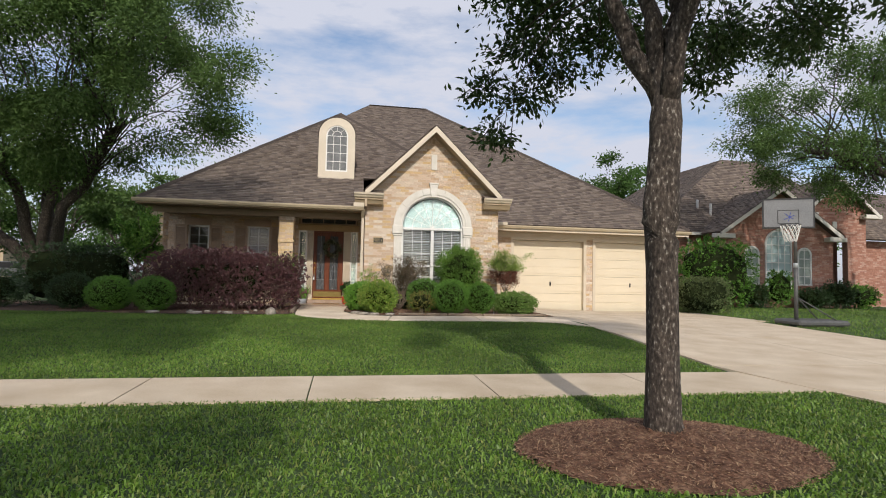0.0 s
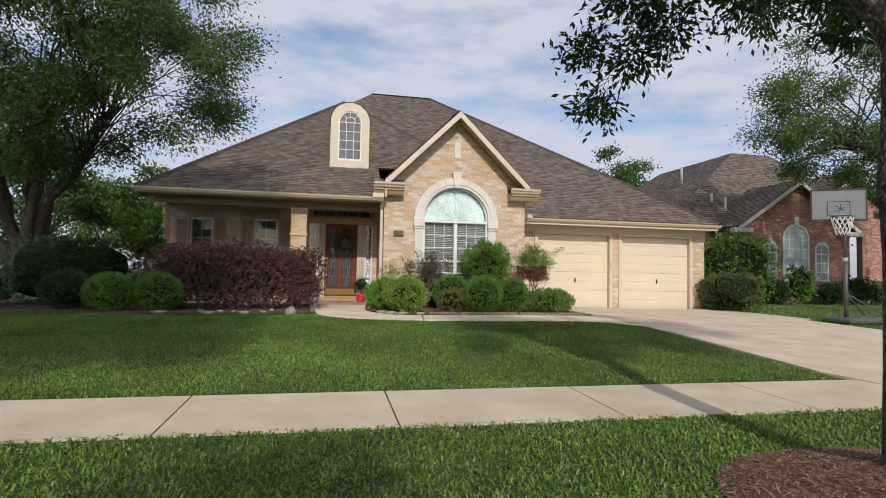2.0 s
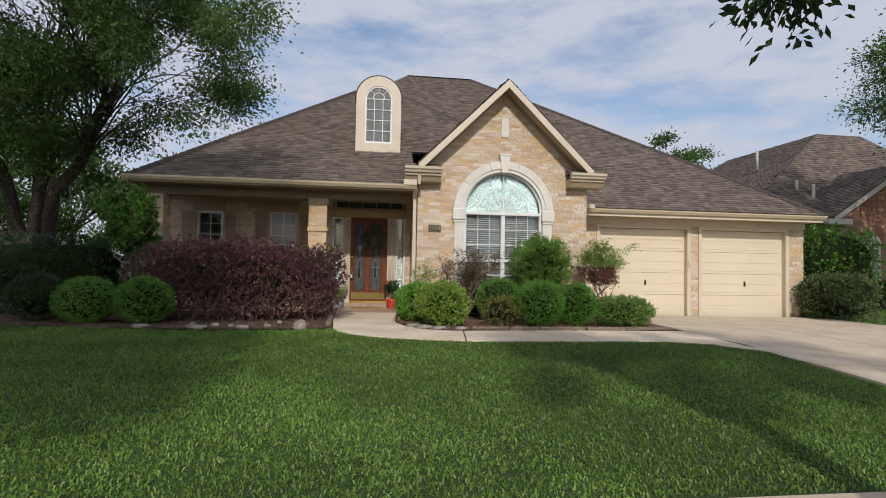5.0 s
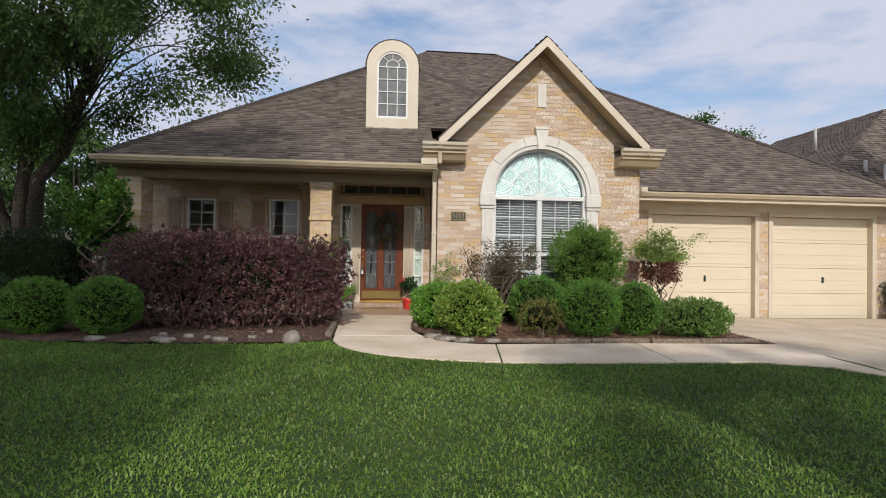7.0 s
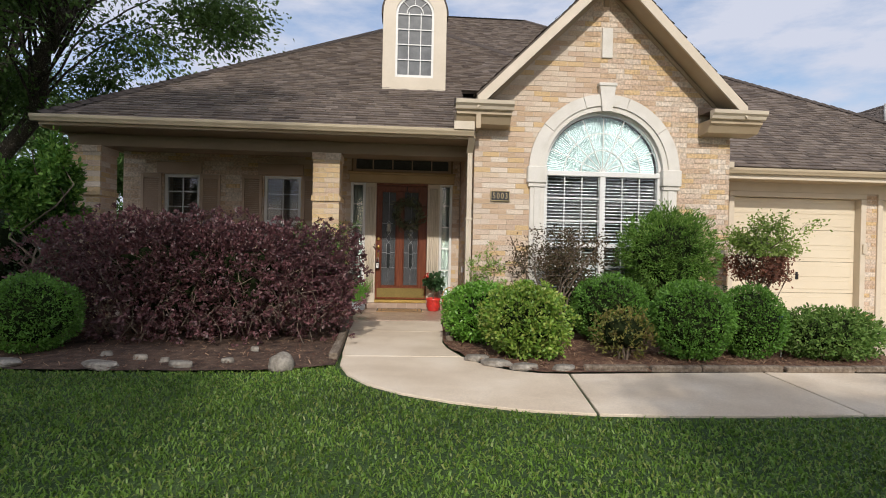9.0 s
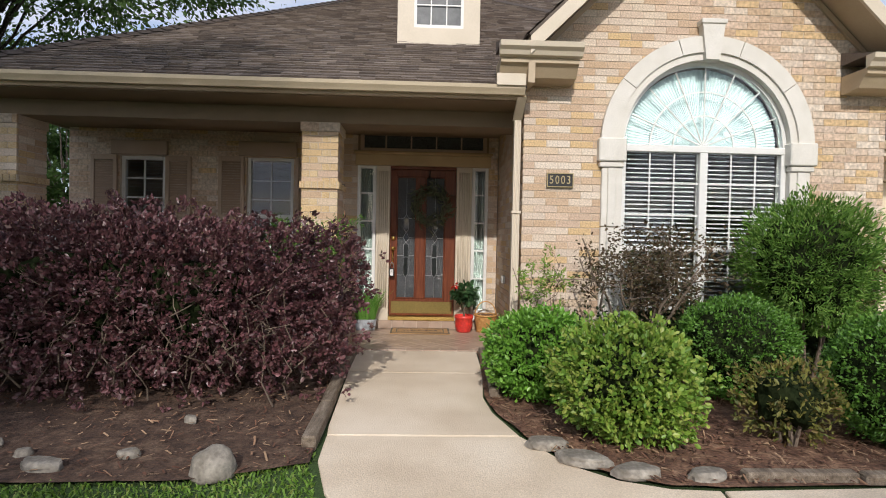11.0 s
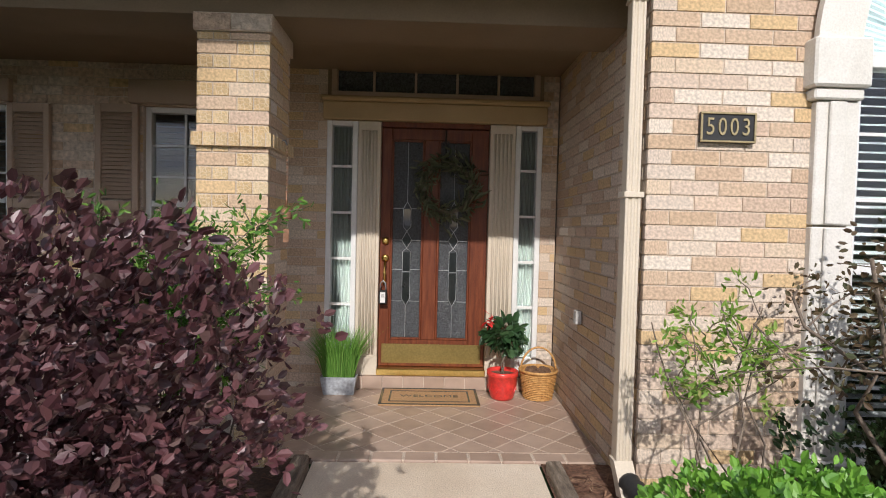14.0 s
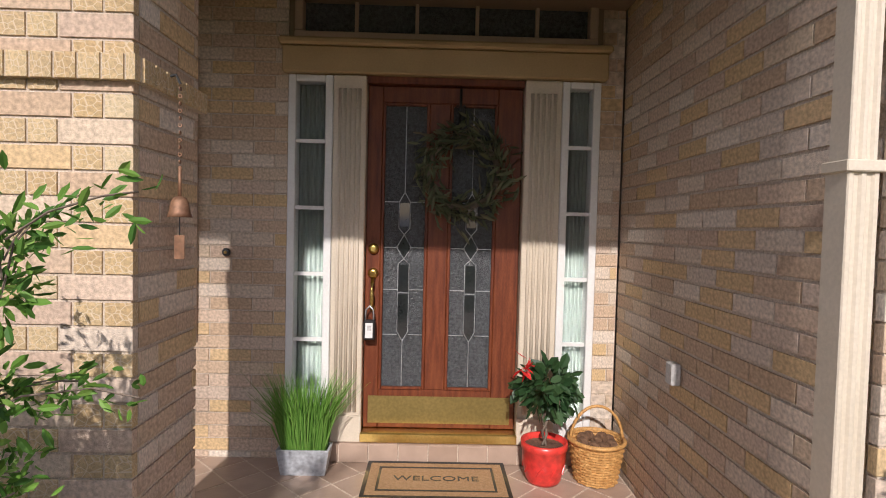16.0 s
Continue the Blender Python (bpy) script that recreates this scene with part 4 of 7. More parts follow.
for k, (nm, lb, (x, y), sz, lf, n, ll, lw, amp) in enumerate(BED):
    ball = "ball" in lb
    shrub(nm, lb, (x, y, gz(x, y)), sz, lf, n, ll, lw, 300 + k, amp, 0.80 if ball else 0.62, 0.17 if ball else 0.35, group="front bed shrubs", tuft=5 if ball else 7)
shrub("hedge", "tall loose hedge of plum-purple leaves below the porch", (-2.76, 15.7, 0.8), (3.60, 1.2, 1.47), L_PLUM, 76000, 0.040, 0.025, 320, 0.10, 0.5, 0.5, 5.0, "hedge", freq=7.0, bare=80, tuft=12, open_low=0.5)
shrub("hedge", "tall dark green clipped hedge beside the porch corner", (-6.7, 16.9, 0.78), (3.0, 1.3, 1.6), L_DARK, 13000, 0.05, 0.026, 321, 0.05, 0.75, 0.4, 4.5, "hedge")
shrub("hedge", "low dark clipped hedge under the arched window", (2.9, 16.5, 0.8), (3.2, 0.6, 0.72), L_DARK, 7000, 0.04, 0.022, 322, 0.05, 0.75, 0.35, 4.5, "hedge")
shrub("hedge", "squared grey-green clipped hedge at the garage corner", (12.2, 17.85, 0.66), (1.95, 1.1, 1.24), L_HEDGE, 9000, 0.055, 0.03, 323, 0.04, 0.78, 0.3, 4.0, "hedge")
shrub("shrub", "tall rounded dark green shrub between the houses", (15.4, 21.6, 0.69), (3.4, 2.0, 2.9), L_BOX, 8000, 0.09, 0.05, 324, 0.08, 0.75, 0.35, 3.0)
shrub("shrub", "bushy round evergreen with layered needle-like tufts", (3.44, 16.25, 1.3), (1.22, 1.05, 1.28), L_PODO, 20000, 0.055, 0.012, 325, 0.10, 0.7, 0.32, 2.3, spread=0.5, freq=4.5, tuft=12, leg=0.5)
open_shrub("shrub", "sparse bronze-leaved shrub with bare grey stems", (1.66, 16.15, 0.8), 20, 1.46, L_BRONZE, 4600, 0.036, 0.020, 330, 1.62, 0.35, thick=0.015, tips=7)
open_shrub("nandina", "slender nandina with light green and reddish leaflets", (0.84, 16.3, 0.8), 6, 1.24, L_NANDINA, 800, 0.042, 0.014, 331, 0.70, 0.55, leaf2=L_NANDINA, thick=0.007)
open_shrub("japanese_maple", "small lime-topped maple with bronze-red lower leaves", (4.82, 16.2, 0.8), 12, 1.66, L_MAPLE, 7500, 0.045, 0.022, 332, 1.55, 0.25, "tree", leaf2=L_MAPLERED)
open_shrub("nandina", "tall tree-form nandina with pale clustered stems", (-5.05, 16.3, 0.8), 10, 2.55, L_NANDEEP, 13000, 0.085, 0.036, 333, 0.95, 0.25, thick=0.018, tips=11)
open_shrub("nandina", "bright green nandina rising behind the plum hedge", (-1.52, 16.6, 0.8), 20, 1.5, L_NANDEEP, 9000, 0.040, 0.014, 334, 0.78, 0.0, thick=0.006, tips=10)
# ---------- more materials ----------
M_WOOD = material("stained_mahogany", [(0.085, 0.020, 0.008), (0.14, 0.036, 0.013), (0.19, 0.055, 0.02)], 6, 0.45, 0.1, 70, stretch=(6, 6, 0.7), var=0.2, spec=0.3)
M_FROST = material("hazy_window_glass", [(0.13, 0.135, 0.135), (0.19, 0.195, 0.195)], 6, 0.15, var=0.1)
M_GOLD = material("ochre_paint", [(0.40, 0.28, 0.13), (0.46, 0.33, 0.16)], 3, 0.5, 0.05, 90, var=0.06)
M_BRASS = material("brass", [(0.55, 0.38, 0.11), (0.66, 0.47, 0.16)], 5, 0.28, metal=1.0, var=0.1)
M_OLDBRASS = material("tarnished_brass_plate", [(0.20, 0.15, 0.045), (0.27, 0.20, 0.065)], 3, 0.45, 0.05, 60, metal=0.6, var=0.15)
M_BRONZE = material("dull_bronze", [(0.34, 0.27, 0.14), (0.44, 0.36, 0.20)], 9, 0.45, 0.1, 60, metal=0.6, var=0.15)
M_LEAD = material("lead_came", [(0.36, 0.37, 0.38), (0.48, 0.49, 0.5)], 5, 0.4, metal=0.7)
M_BLACK = material("black_paint", [(0.012, 0.012, 0.012), (0.022, 0.021, 0.02)], 5, 0.5)
M_OBSCURE = material("obscure_glass", [(0.030, 0.033, 0.035), (0.085, 0.092, 0.096)], 55, 0.16, 0.8, 160, detail=3, var=0.3)
M_BEVELGLASS = material("bevelled_dark_glass", [(0.012, 0.014, 0.015), (0.02, 0.022, 0.024)], 5, 0.06)
M_CURTAIN = material("sage_curtain", [(0.26, 0.31, 0.28), (0.34, 0.39, 0.35)], 4, 0.9, 0.05, 90, var=0.08)
M_SHADE = material("aqua_sunburst_shade", [(0.38, 0.49, 0.49), (0.43, 0.54, 0.54)], 2, 0.8, var=0.06)
M_BLIND = material("white_blind", [(0.32, 0.345, 0.35), (0.36, 0.385, 0.39)], 3, 0.5, var=0.05)
M_TILE = material("porch_tile", [(0.35, 0.25, 0.185), (0.39, 0.285, 0.215), (0.42, 0.31, 0.24)], 9, 0.4, 0.15, 60, rand="object", var=0.1)
M_GROUT = material("grout", [(0.52, 0.43, 0.34), (0.59, 0.49, 0.39)], 9, 0.95, 0.3, 90)
M_COIR = material("coir", [(0.40, 0.24, 0.11), (0.52, 0.33, 0.17)], 60, 0.98, 0.8, 220, var=0.3)
M_ZINC = material("zinc_planter", [(0.38, 0.40, 0.42), (0.48, 0.50, 0.52)], 5, 0.5, 0.05, 40)
M_RED = material("red_glazed_ceramic", [(0.55, 0.03, 0.025), (0.68, 0.055, 0.04)], 8, 0.3, 0.2, 30)
M_WICKER = material("wicker", [(0.42, 0.21, 0.06), (0.58, 0.33, 0.11)], 30, 0.6, 0.2, 90)
M_CONE = material("dried_cones", [(0.10, 0.05, 0.025), (0.18, 0.10, 0.055)], 30, 0.9, 0.4, 80)
M_COPPER = material("rusted_bell", [(0.20, 0.10, 0.055), (0.30, 0.17, 0.10)], 12, 0.6, 0.2, 60, metal=0.4)
M_GREY = material("grey_plastic", [(0.40, 0.39, 0.37), (0.5, 0.49, 0.47)], 5, 0.5)
M_ROCK = material("fieldstone", [(0.13, 0.115, 0.09), (0.22, 0.195, 0.16), (0.34, 0.31, 0.26)], 7, 0.95, 0.8, 40, var=0.25)
M_TIMBER = material("weathered_timber", [(0.10, 0.075, 0.052), (0.18, 0.14, 0.10), (0.28, 0.23, 0.175)], 9, 0.95, 0.6, 60, stretch=(3, 0.5, 3), var=0.3)
L_POT = leafmat("pot_plant_leaf", [(0.022, 0.06, 0.02), (0.035, 0.085, 0.028), (0.055, 0.11, 0.04)], 0.35)
L_FLOWER = leafmat("red_flower", [(0.60, 0.02, 0.02), (0.75, 0.05, 0.04)], 0.5)
L_WREATH = leafmat("wreath_leaf", [(0.06, 0.075, 0.04), (0.10, 0.12, 0.06), (0.17, 0.18, 0.10), (0.13, 0.10, 0.06)], 0.5, 0.1)
L_REED = leafmat("reed_grass", [(0.09, 0.22, 0.03), (0.15, 0.32, 0.05), (0.22, 0.40, 0.08)], 0.5)
M_POLE = material("weathered_dark_steel", [(0.06, 0.06, 0.06), (0.10, 0.10, 0.095)], 9, 0.5, 0.1, 60)
M_BOARD = material("grey_acrylic_board", [(0.16, 0.165, 0.17), (0.20, 0.205, 0.21)], 2, 0.3)
M_NET = material("white_cord", [(0.75, 0.74, 0.70), (0.8, 0.79, 0.75)], 9, 0.8)
M_CAR = material("silver_car_paint", [(0.35, 0.36, 0.38), (0.42, 0.43, 0.45)], 2, 0.25, metal=0.6)
M_TYRE = material("tyre_rubber", [(0.02, 0.02, 0.02), (0.03, 0.03, 0.03)], 9, 0.9)
M_CARGLASS = material("dark_car_glass", [(0.02, 0.022, 0.025), (0.03, 0.032, 0.035)], 2, 0.08)
M_INNER = material("interior_wall", [(0.30, 0.26, 0.21), (0.34, 0.30, 0.25)], 2, 0.9)
M_BLUE = material("blue_cap", [(0.03, 0.05, 0.25), (0.05, 0.08, 0.35)], 5, 0.4)


def text_mesh(name, body, size, extrude, m, mat, parent, label=""):
    cu = bpy.data.curves.new("text", "FONT")
    cu.body, cu.size, cu.extrude, cu.align_x, cu.align_y = body, size, extrude, "CENTER", "CENTER"
    ob = bpy.data.objects.new("text", cu)
    me = bpy.data.meshes.new_from_object(ob)
    me.transform(m)
    bpy.data.objects.remove(ob)
    me.materials.clear()
    me.materials.append(mat)
    return put(name, me, parent, label)


def pane(name, bm, parent, mat=None):
    ob = part(name, bm, mat or M_GLASS, parent)
    ob.visible_shadow = False
    return ob


# ---------- inside of the shell ----------
part("inner_wall", box(-5.1, 11.4, 20.6, 20.7, 0.6, 3.7), M_INNER, house)
part("inner_wall", box(GL + 0.21, GR - 0.21, 20.45, 20.55, 0.6, 4.9), M_INNER, house)
part("inner_floor", box(-5.1, 11.4, DY + 0.21, 20.6, 0.70, 0.78), M_INNER, house)
part("inner_floor", box(GL + 0.21, GR - 0.21, GY + 0.22, DY + 0.2, 0.70, 0.78), M_INNER, house)
part("inner_ceiling", box(-5.1, GL, DY + 0.21, 20.6, 3.66, 3.7), M_INNER, house)
part("inner_ceiling", box(GL + 0.02, GR - 0.02, GY + 0.23, 20.4, 4.22, 4.26), M_INNER, house)
part("inner_wall", box(GL + 0.02, GL + 0.2, DY + 0.01, 20.5, 0.6, 4.2), M_INNER, house)
part("inner_wall", box(GR - 0.2, GR - 0.02, GAY + 0.26, 20.5, 0.6, 4.2), M_INNER, house)
part("rear_roof", prism([(-6.0, 41, 3.6), (12.1, 41, 3.6), (4.35, 29.5, 10.55), (1.3, 29.5, 10.55)], (0, 0, -0.1)), M_DECK, house)

# ---------- arched window of the bay ----------
win = tagged(put("window_1", None), "tall white arched window with blinds and an aqua sunburst shade", "window", kind="structure")
gy = GY + 0.06


def ring(cx, cz, r0, r1, y0, y1, a0=0.0, a1=math.pi, n=28):
    bm = bmesh.new()
    pr = None
    first = None
    for i in range(n + 1):
        a = a0 + (a1 - a0) * i / n
        c, s = math.cos(a), math.sin(a)
        q = [bm.verts.new((cx + r * c, y, cz + r * s)) for r, y in ((r0, y0), (r1, y0), (r1, y1), (r0, y1))]
        if pr:
            for k in range(4):
                bm.faces.new((pr[k], pr[(k + 1) % 4], q[(k + 1) % 4], q[k]))
        else:
            bm.faces.new(q)
        pr = q
    bm.faces.new(pr[::-1])
    return bm


part("arch_trim", ring(CX, SPR, 0.925, 1.10, GY - 0.035, GY + 0.1), M_STONE, win)
for k in range(5):
    part("arch_stone", ring(CX, SPR, 1.0 if k != 2 else 1.0, 1.175, GY - 0.06, GY - 0.02, math.pi * k / 5 + 0.004, math.pi * (k + 1) / 5 - 0.004, 8), M_STONE, win)
part("keystone", prism([(CX - 0.075, GY - 0.10, 4.10), (CX + 0.075, GY - 0.10, 4.10), (CX + 0.125, GY - 0.10, 4.50), (CX - 0.125, GY - 0.10, 4.50)], (0, 0.12, 0)), M_STONE, win)
part("keystone_cap", box(CX - 0.14, CX + 0.14, GY - 0.115, GY + 0.02, 4.48, 4.53, 0.006), M_STONE, win)
for sx in (-1, 1):
    a, b = sorted((CX + sx * 0.90, CX + sx * 1.20))
    part("impost", box(a, b, GY - 0.085, GY + 0.1, 2.99, 3.24, 0.012), M_STONE, win)
    part("impost_base", box(a + 0.02, b - 0.02, GY - 0.06, GY + 0.1, 2.93, 2.985, 0.008), M_STONE, win)
    a, b = sorted((CX + sx * 0.925, CX + sx * 1.15))
    for z0, z1 in ((1.06, 1.62), (1.63, 2.28), (2.29, 2.925)):
        part("jamb_stone", box(a, b, GY - 0.035, GY + 0.1, z0, z1, 0.006), M_STONE, win)
        c0, c1 = sorted((CX + sx * 1.0, CX + sx * 1.09))
        part("jamb_rib", box(c0, c1, GY - 0.055, GY - 0.036, z0 + 0.003, z1 - 0.003, 0.006), M_STONE, win)
part("stone_sill", box(CX - 1.2, CX + 1.2, GY - 0.09, GY + 0.1, 0.98, 1.06, 0.01), M_STONE, win)
part("arch_frame", ring(CX, SPR, 0.885, 0.925, gy - 0.02, gy + 0.06), M_WHITE, win)
part("transom_bar", box(CX - 0.92, CX + 0.92, gy - 0.035, gy + 0.06, SPR - 0.07, SPR + 0.005, 0.006), M_WHITE, win)
part("mullion", box(CX - 0.045, CX + 0.045, gy - 0.03, gy + 0.06, 1.11, SPR - 0.072, 0.006), M_WHITE, win)
part("bottom_rail", box(CX - 0.92, CX + 0.92, gy - 0.03, gy + 0.06, 1.06, 1.108, 0.006), M_WHITE, win)
for sx in (-1, 1):
    a, b = sorted((CX + sx * 0.865, CX + sx * 0.923))
    part("side_frame", box(a, b, gy - 0.03, gy + 0.06, 1.11, SPR - 0.072, 0.006), M_WHITE, win)
    a, b = sorted((CX + sx * 0.046, CX + sx * 0.864))
    part("meeting_rail", box(a, b, gy - 0.025, gy + 0.05, 2.03, 2.085, 0.005), M_WHITE, win)
    pane("pane", box(a, b, gy + 0.008, gy + 0.014, 1.108, 2.03), win)
    pane("pane", box(a, b, gy + 0.008, gy + 0.014, 2.085, SPR - 0.07), win)
    for j in (1, 2):
        x = a + (b - a) * j / 3
        part("muntin", box(x - 0.009, x + 0.009, gy - 0.002, gy + 0.006, 1.11, 2.03), M_WHITE, win)
        part("muntin", box(x - 0.009, x + 0.009, gy - 0.002, gy + 0.006, 2.086, SPR - 0.072), M_WHITE, win)
    for z in (1.42, 1.73, 2.43, 2.78):
        part("muntin", box(a, b, gy - 0.004, gy - 0.0025, z - 0.009, z + 0.009), M_WHITE, win)
    z = 1.14
    while z < SPR - 0.09:
        bm = prism([(a + 0.01, gy + 0.065, z), (a + 0.01, gy + 0.105, z + 0.016), (a + 0.01, gy + 0.105, z + 0.019), (a + 0.01, gy + 0.065, z + 0.003)], (b - a - 0.02, 0, 0))
        part("blind_slat", bm, M_BLIND, win)
        z += 0.05
bm = bmesh.new()
add_prism(bm, [(x, gy + 0.01, z) for x, z in arch_pts(CX, 0.872)], (0, 0.006, 0))
pane("arch_pane", bm, win)
# pleated sunburst shade
vs, fs = [(CX, gy + 0.10, SPR)], []
NP = 150
for i in range(NP + 1):
    a = math.pi * i / NP
    vs.append((CX + 0.868 * math.cos(a), gy + (0.091 if i % 2 else 0.10), SPR + 0.868 * math.sin(a)))
fs = [(0, i + 1, i + 2) for i in range(NP)]
put("sunburst_shade", np_mesh("sunburst_shade", vs, np.array(fs), M_SHADE), win)
for i in range(1, 8):
    a = math.pi * i / 8
    c, s = math.cos(a), math.sin(a)
    part("spoke", tube([(CX + 0.26 * c * 0, gy, SPR), (CX + 0.868 * c, gy, SPR + 0.868 * s)], 0.009, 5), M_WHITE, win)
for r in (0.34, 0.60):
    part("arch_muntin", ring(CX, SPR, r - 0.008, r + 0.008, gy - 0.006, gy + 0.006), M_WHITE, win)
part("accent_block", box(2.67, 2.835, GY - 0.02, GY + 0.02, 4.93, 5.39, 0.006), M_STONE, wall_gable)
part("peak_block", box(2.69, 2.77, GY - 0.015, GY + 0.02, 5.72, 5.86, 0.005), M_TAN, wall_gable)

# ---------- dormer ----------
dormer = tagged(put("dormer", None), "cream dormer with a tall arched grid window on the roof", "dormer", kind="structure")
dx, dyf = -0.16, 18.85
DR, DSP, DB = 0.58, 6.26, 4.70
gr, gb = 0.35, 5.08
bm = bmesh.new()
th = (0, 0.08, 0)
ao, ai = arch_pts(dx, DR, 20, DSP), arch_pts(dx, gr, 20, DSP - 0.02)
for i in range(20):
    add_prism(bm, [(ao[i][0], dyf, ao[i][1]), (ao[i + 1][0], dyf, ao[i + 1][1]), (ai[i + 1][0], dyf, ai[i + 1][1]), (ai[i][0], dyf, ai[i][1])], th)
add_prism(bm, [(dx - DR, dyf, DB), (dx - gr, dyf, DB), (dx - gr, dyf, DSP - 0.02), (dx - DR, dyf, DSP)], th)
add_prism(bm, [(dx + gr, dyf, DB), (dx + DR, dyf, DB), (dx + DR, dyf, DSP), (dx + gr, dyf, DSP - 0.02)], th)
add_prism(bm, [(dx - gr, dyf, DB), (dx + gr, dyf, DB), (dx + gr, dyf, gb), (dx - gr, dyf, gb)], th)
part("front", bm, M_TRIM, dormer)
part("roof_edge", ring(dx, DSP, DR + 0.003, DR + 0.035, dyf + 0.02, dyf + 0.5, -0.05, math.pi + 0.05, 24), M_RIDGE, dormer)
part("sill", box(dx - DR - 0.03, dx + DR + 0.03, dyf - 0.05, dyf + 0.06, DB - 0.06, DB + 0.02, 0.01), M_TRIM, dormer)
part("body", prism([(dx + (x - dx) * 0.97, dyf + 0.16, DB + (z - DB) * 0.985) for x, z in [(dx - DR, DB), (dx + DR, DB)] + ao], (0, 3.5, 0)), M_TAN, dormer)
part("backing", box(dx - gr, dx + gr, dyf + 0.14, dyf + 0.155, gb, DSP + gr), M_DARKROOM, dormer)
fr = ring(dx, DSP - 0.02, gr - 0.04, gr, dyf + 0.02, dyf + 0.07, n=20)
part("arch_frame", fr, M_WHITE, dormer)
for x in (dx - gr, dx + gr - 0.04):
    part("side_frame", box(x, x + 0.04, dyf + 0.02, dyf + 0.07, gb, DSP - 0.02), M_WHITE, dormer)
part("bottom_frame", box(dx - gr + 0.041, dx + gr - 0.041, dyf + 0.02, dyf + 0.07, gb, gb + 0.05), M_WHITE, dormer)
for x in (-0.11, 0.11):
    part("muntin", box(dx + x - 0.008, dx + x + 0.008, dyf + 0.025, dyf + 0.04, gb + 0.05, DSP + 0.02), M_WHITE, dormer)
for k in range(1, 5):
    z = gb + 0.05 + (DSP - 0.02 - gb - 0.05) * k / 4
    part("muntin", box(dx - gr + 0.041, dx + gr - 0.041, dyf + 0.022, dyf + 0.024, z - 0.009, z + 0.009), M_WHITE, dormer)
part("arch_muntin", ring(dx, DSP, 0.14, 0.156, dyf + 0.025, dyf + 0.04, n=14), M_WHITE, dormer)
for a in (0.25, 0.5, 0.75):
    c, s = math.cos(math.pi * a), math.sin(math.pi * a)
    part("spoke", tube([(dx + 0.15 * c, dyf + 0.03, DSP + 0.15 * s), (dx + 0.32 * c, dyf + 0.03, DSP + 0.31 * s)], 0.008, 5), M_WHITE, dormer)
pane("pane", prism([(x, dyf + 0.045, z) for x, z in [(dx - gr + 0.03, gb + 0.02), (dx + gr - 0.03, gb + 0.02)] + arch_pts(dx, gr - 0.03, 16, DSP - 0.02)], (0, 0.005, 0)), dormer, M_FROST)

# ---------- porch windows and shutters ----------
for (x0, x1, z0, z1), n in ((W1, 2), (W2, 3)):
    w = tagged(put("window_%d" % n, None), "white sash window with blinds and louvred tan shutters", "window", kind="structure")
    yw = DY + 0.08
    for a, b, c, d in ((x0, x0 + 0.05, z0, z1), (x1 - 0.05, x1, z0, z1), (x0 + 0.051, x1 - 0.051, z0, z0 + 0.05), (x0 + 0.051, x1 - 0.051, z1 - 0.05, z1), (x0 + 0.051, x1 - 0.051, 2.36, 2.41)):
        part("window_frame", box(a, b, yw - 0.03, yw + 0.05, c, d, 0.004), M_WHITE, w)
    pane("pane", box(x0 + 0.05, x1 - 0.05, yw + 0.01, yw + 0.015, z0 + 0.05, z1 - 0.05), w)
    xm = (x0 + x1) / 2
    part("muntin", box(xm - 0.009, xm + 0.009, yw - 0.008, yw + 0.008, z0 + 0.05, 2.36), M_WHITE, w)
    part("muntin", box(xm - 0.009, xm + 0.009, yw - 0.008, yw + 0.008, 2.411, z1 - 0.05), M_WHITE, w)
    for z in (1.96, 2.62, 2.89):
        part("muntin", box(x0 + 0.05, x1 - 0.05, yw - 0.011, yw - 0.0085, z - 0.009, z + 0.009), M_WHITE, w)
    z = z0 + 0.07
    while z < z1 - 0.06:
        part("blind_slat", prism([(x0 + 0.055, yw + 0.06, z), (x0 + 0.055, yw + 0.10, z + 0.002), (x0 + 0.055, yw + 0.10, z + 0.005), (x0 + 0.055, yw + 0.06, z + 0.003)], (x1 - x0 - 0.11, 0, 0)), M_BLIND, w)
        z += 0.05
    part("head_panel", box(x0 - 0.1, x1 + 0.05, DY - 0.05, DY + 0.01, z1 + 0.01, z1 + 0.21, 0.006), M_SHUT, w)
    for a, b in ((x0 - 0.38, x0 - 0.02), (x1 + 0.03, x1 + 0.38)):
        sh = part("shutter", box(a, a + 0.05, DY - 0.045, DY - 0.005, z0, z1, 0.004), M_SHUT, w)
        part("stile", box(b - 0.05, b, DY - 0.045, DY - 0.005, z0, z1, 0.004), M_SHUT, sh)
        for c, d in ((z0, z0 + 0.09), (z1 - 0.07, z1), (2.32, 2.40)):
            part("rail", box(a + 0.051, b - 0.051, DY - 0.043, DY - 0.007, c, d), M_SHUT, sh)
        z = z0 + 0.10
        while z < z1 - 0.09:
            if not 2.29 < z < 2.41:
                part("louvre", prism([(a + 0.051, DY - 0.04, z), (a + 0.051, DY - 0.036, z), (a + 0.051, DY - 0.012, z + 0.032), (a + 0.051, DY - 0.016, z + 0.032)], (b - a - 0.102, 0, 0)), M_SHUT, sh)
            z += 0.035

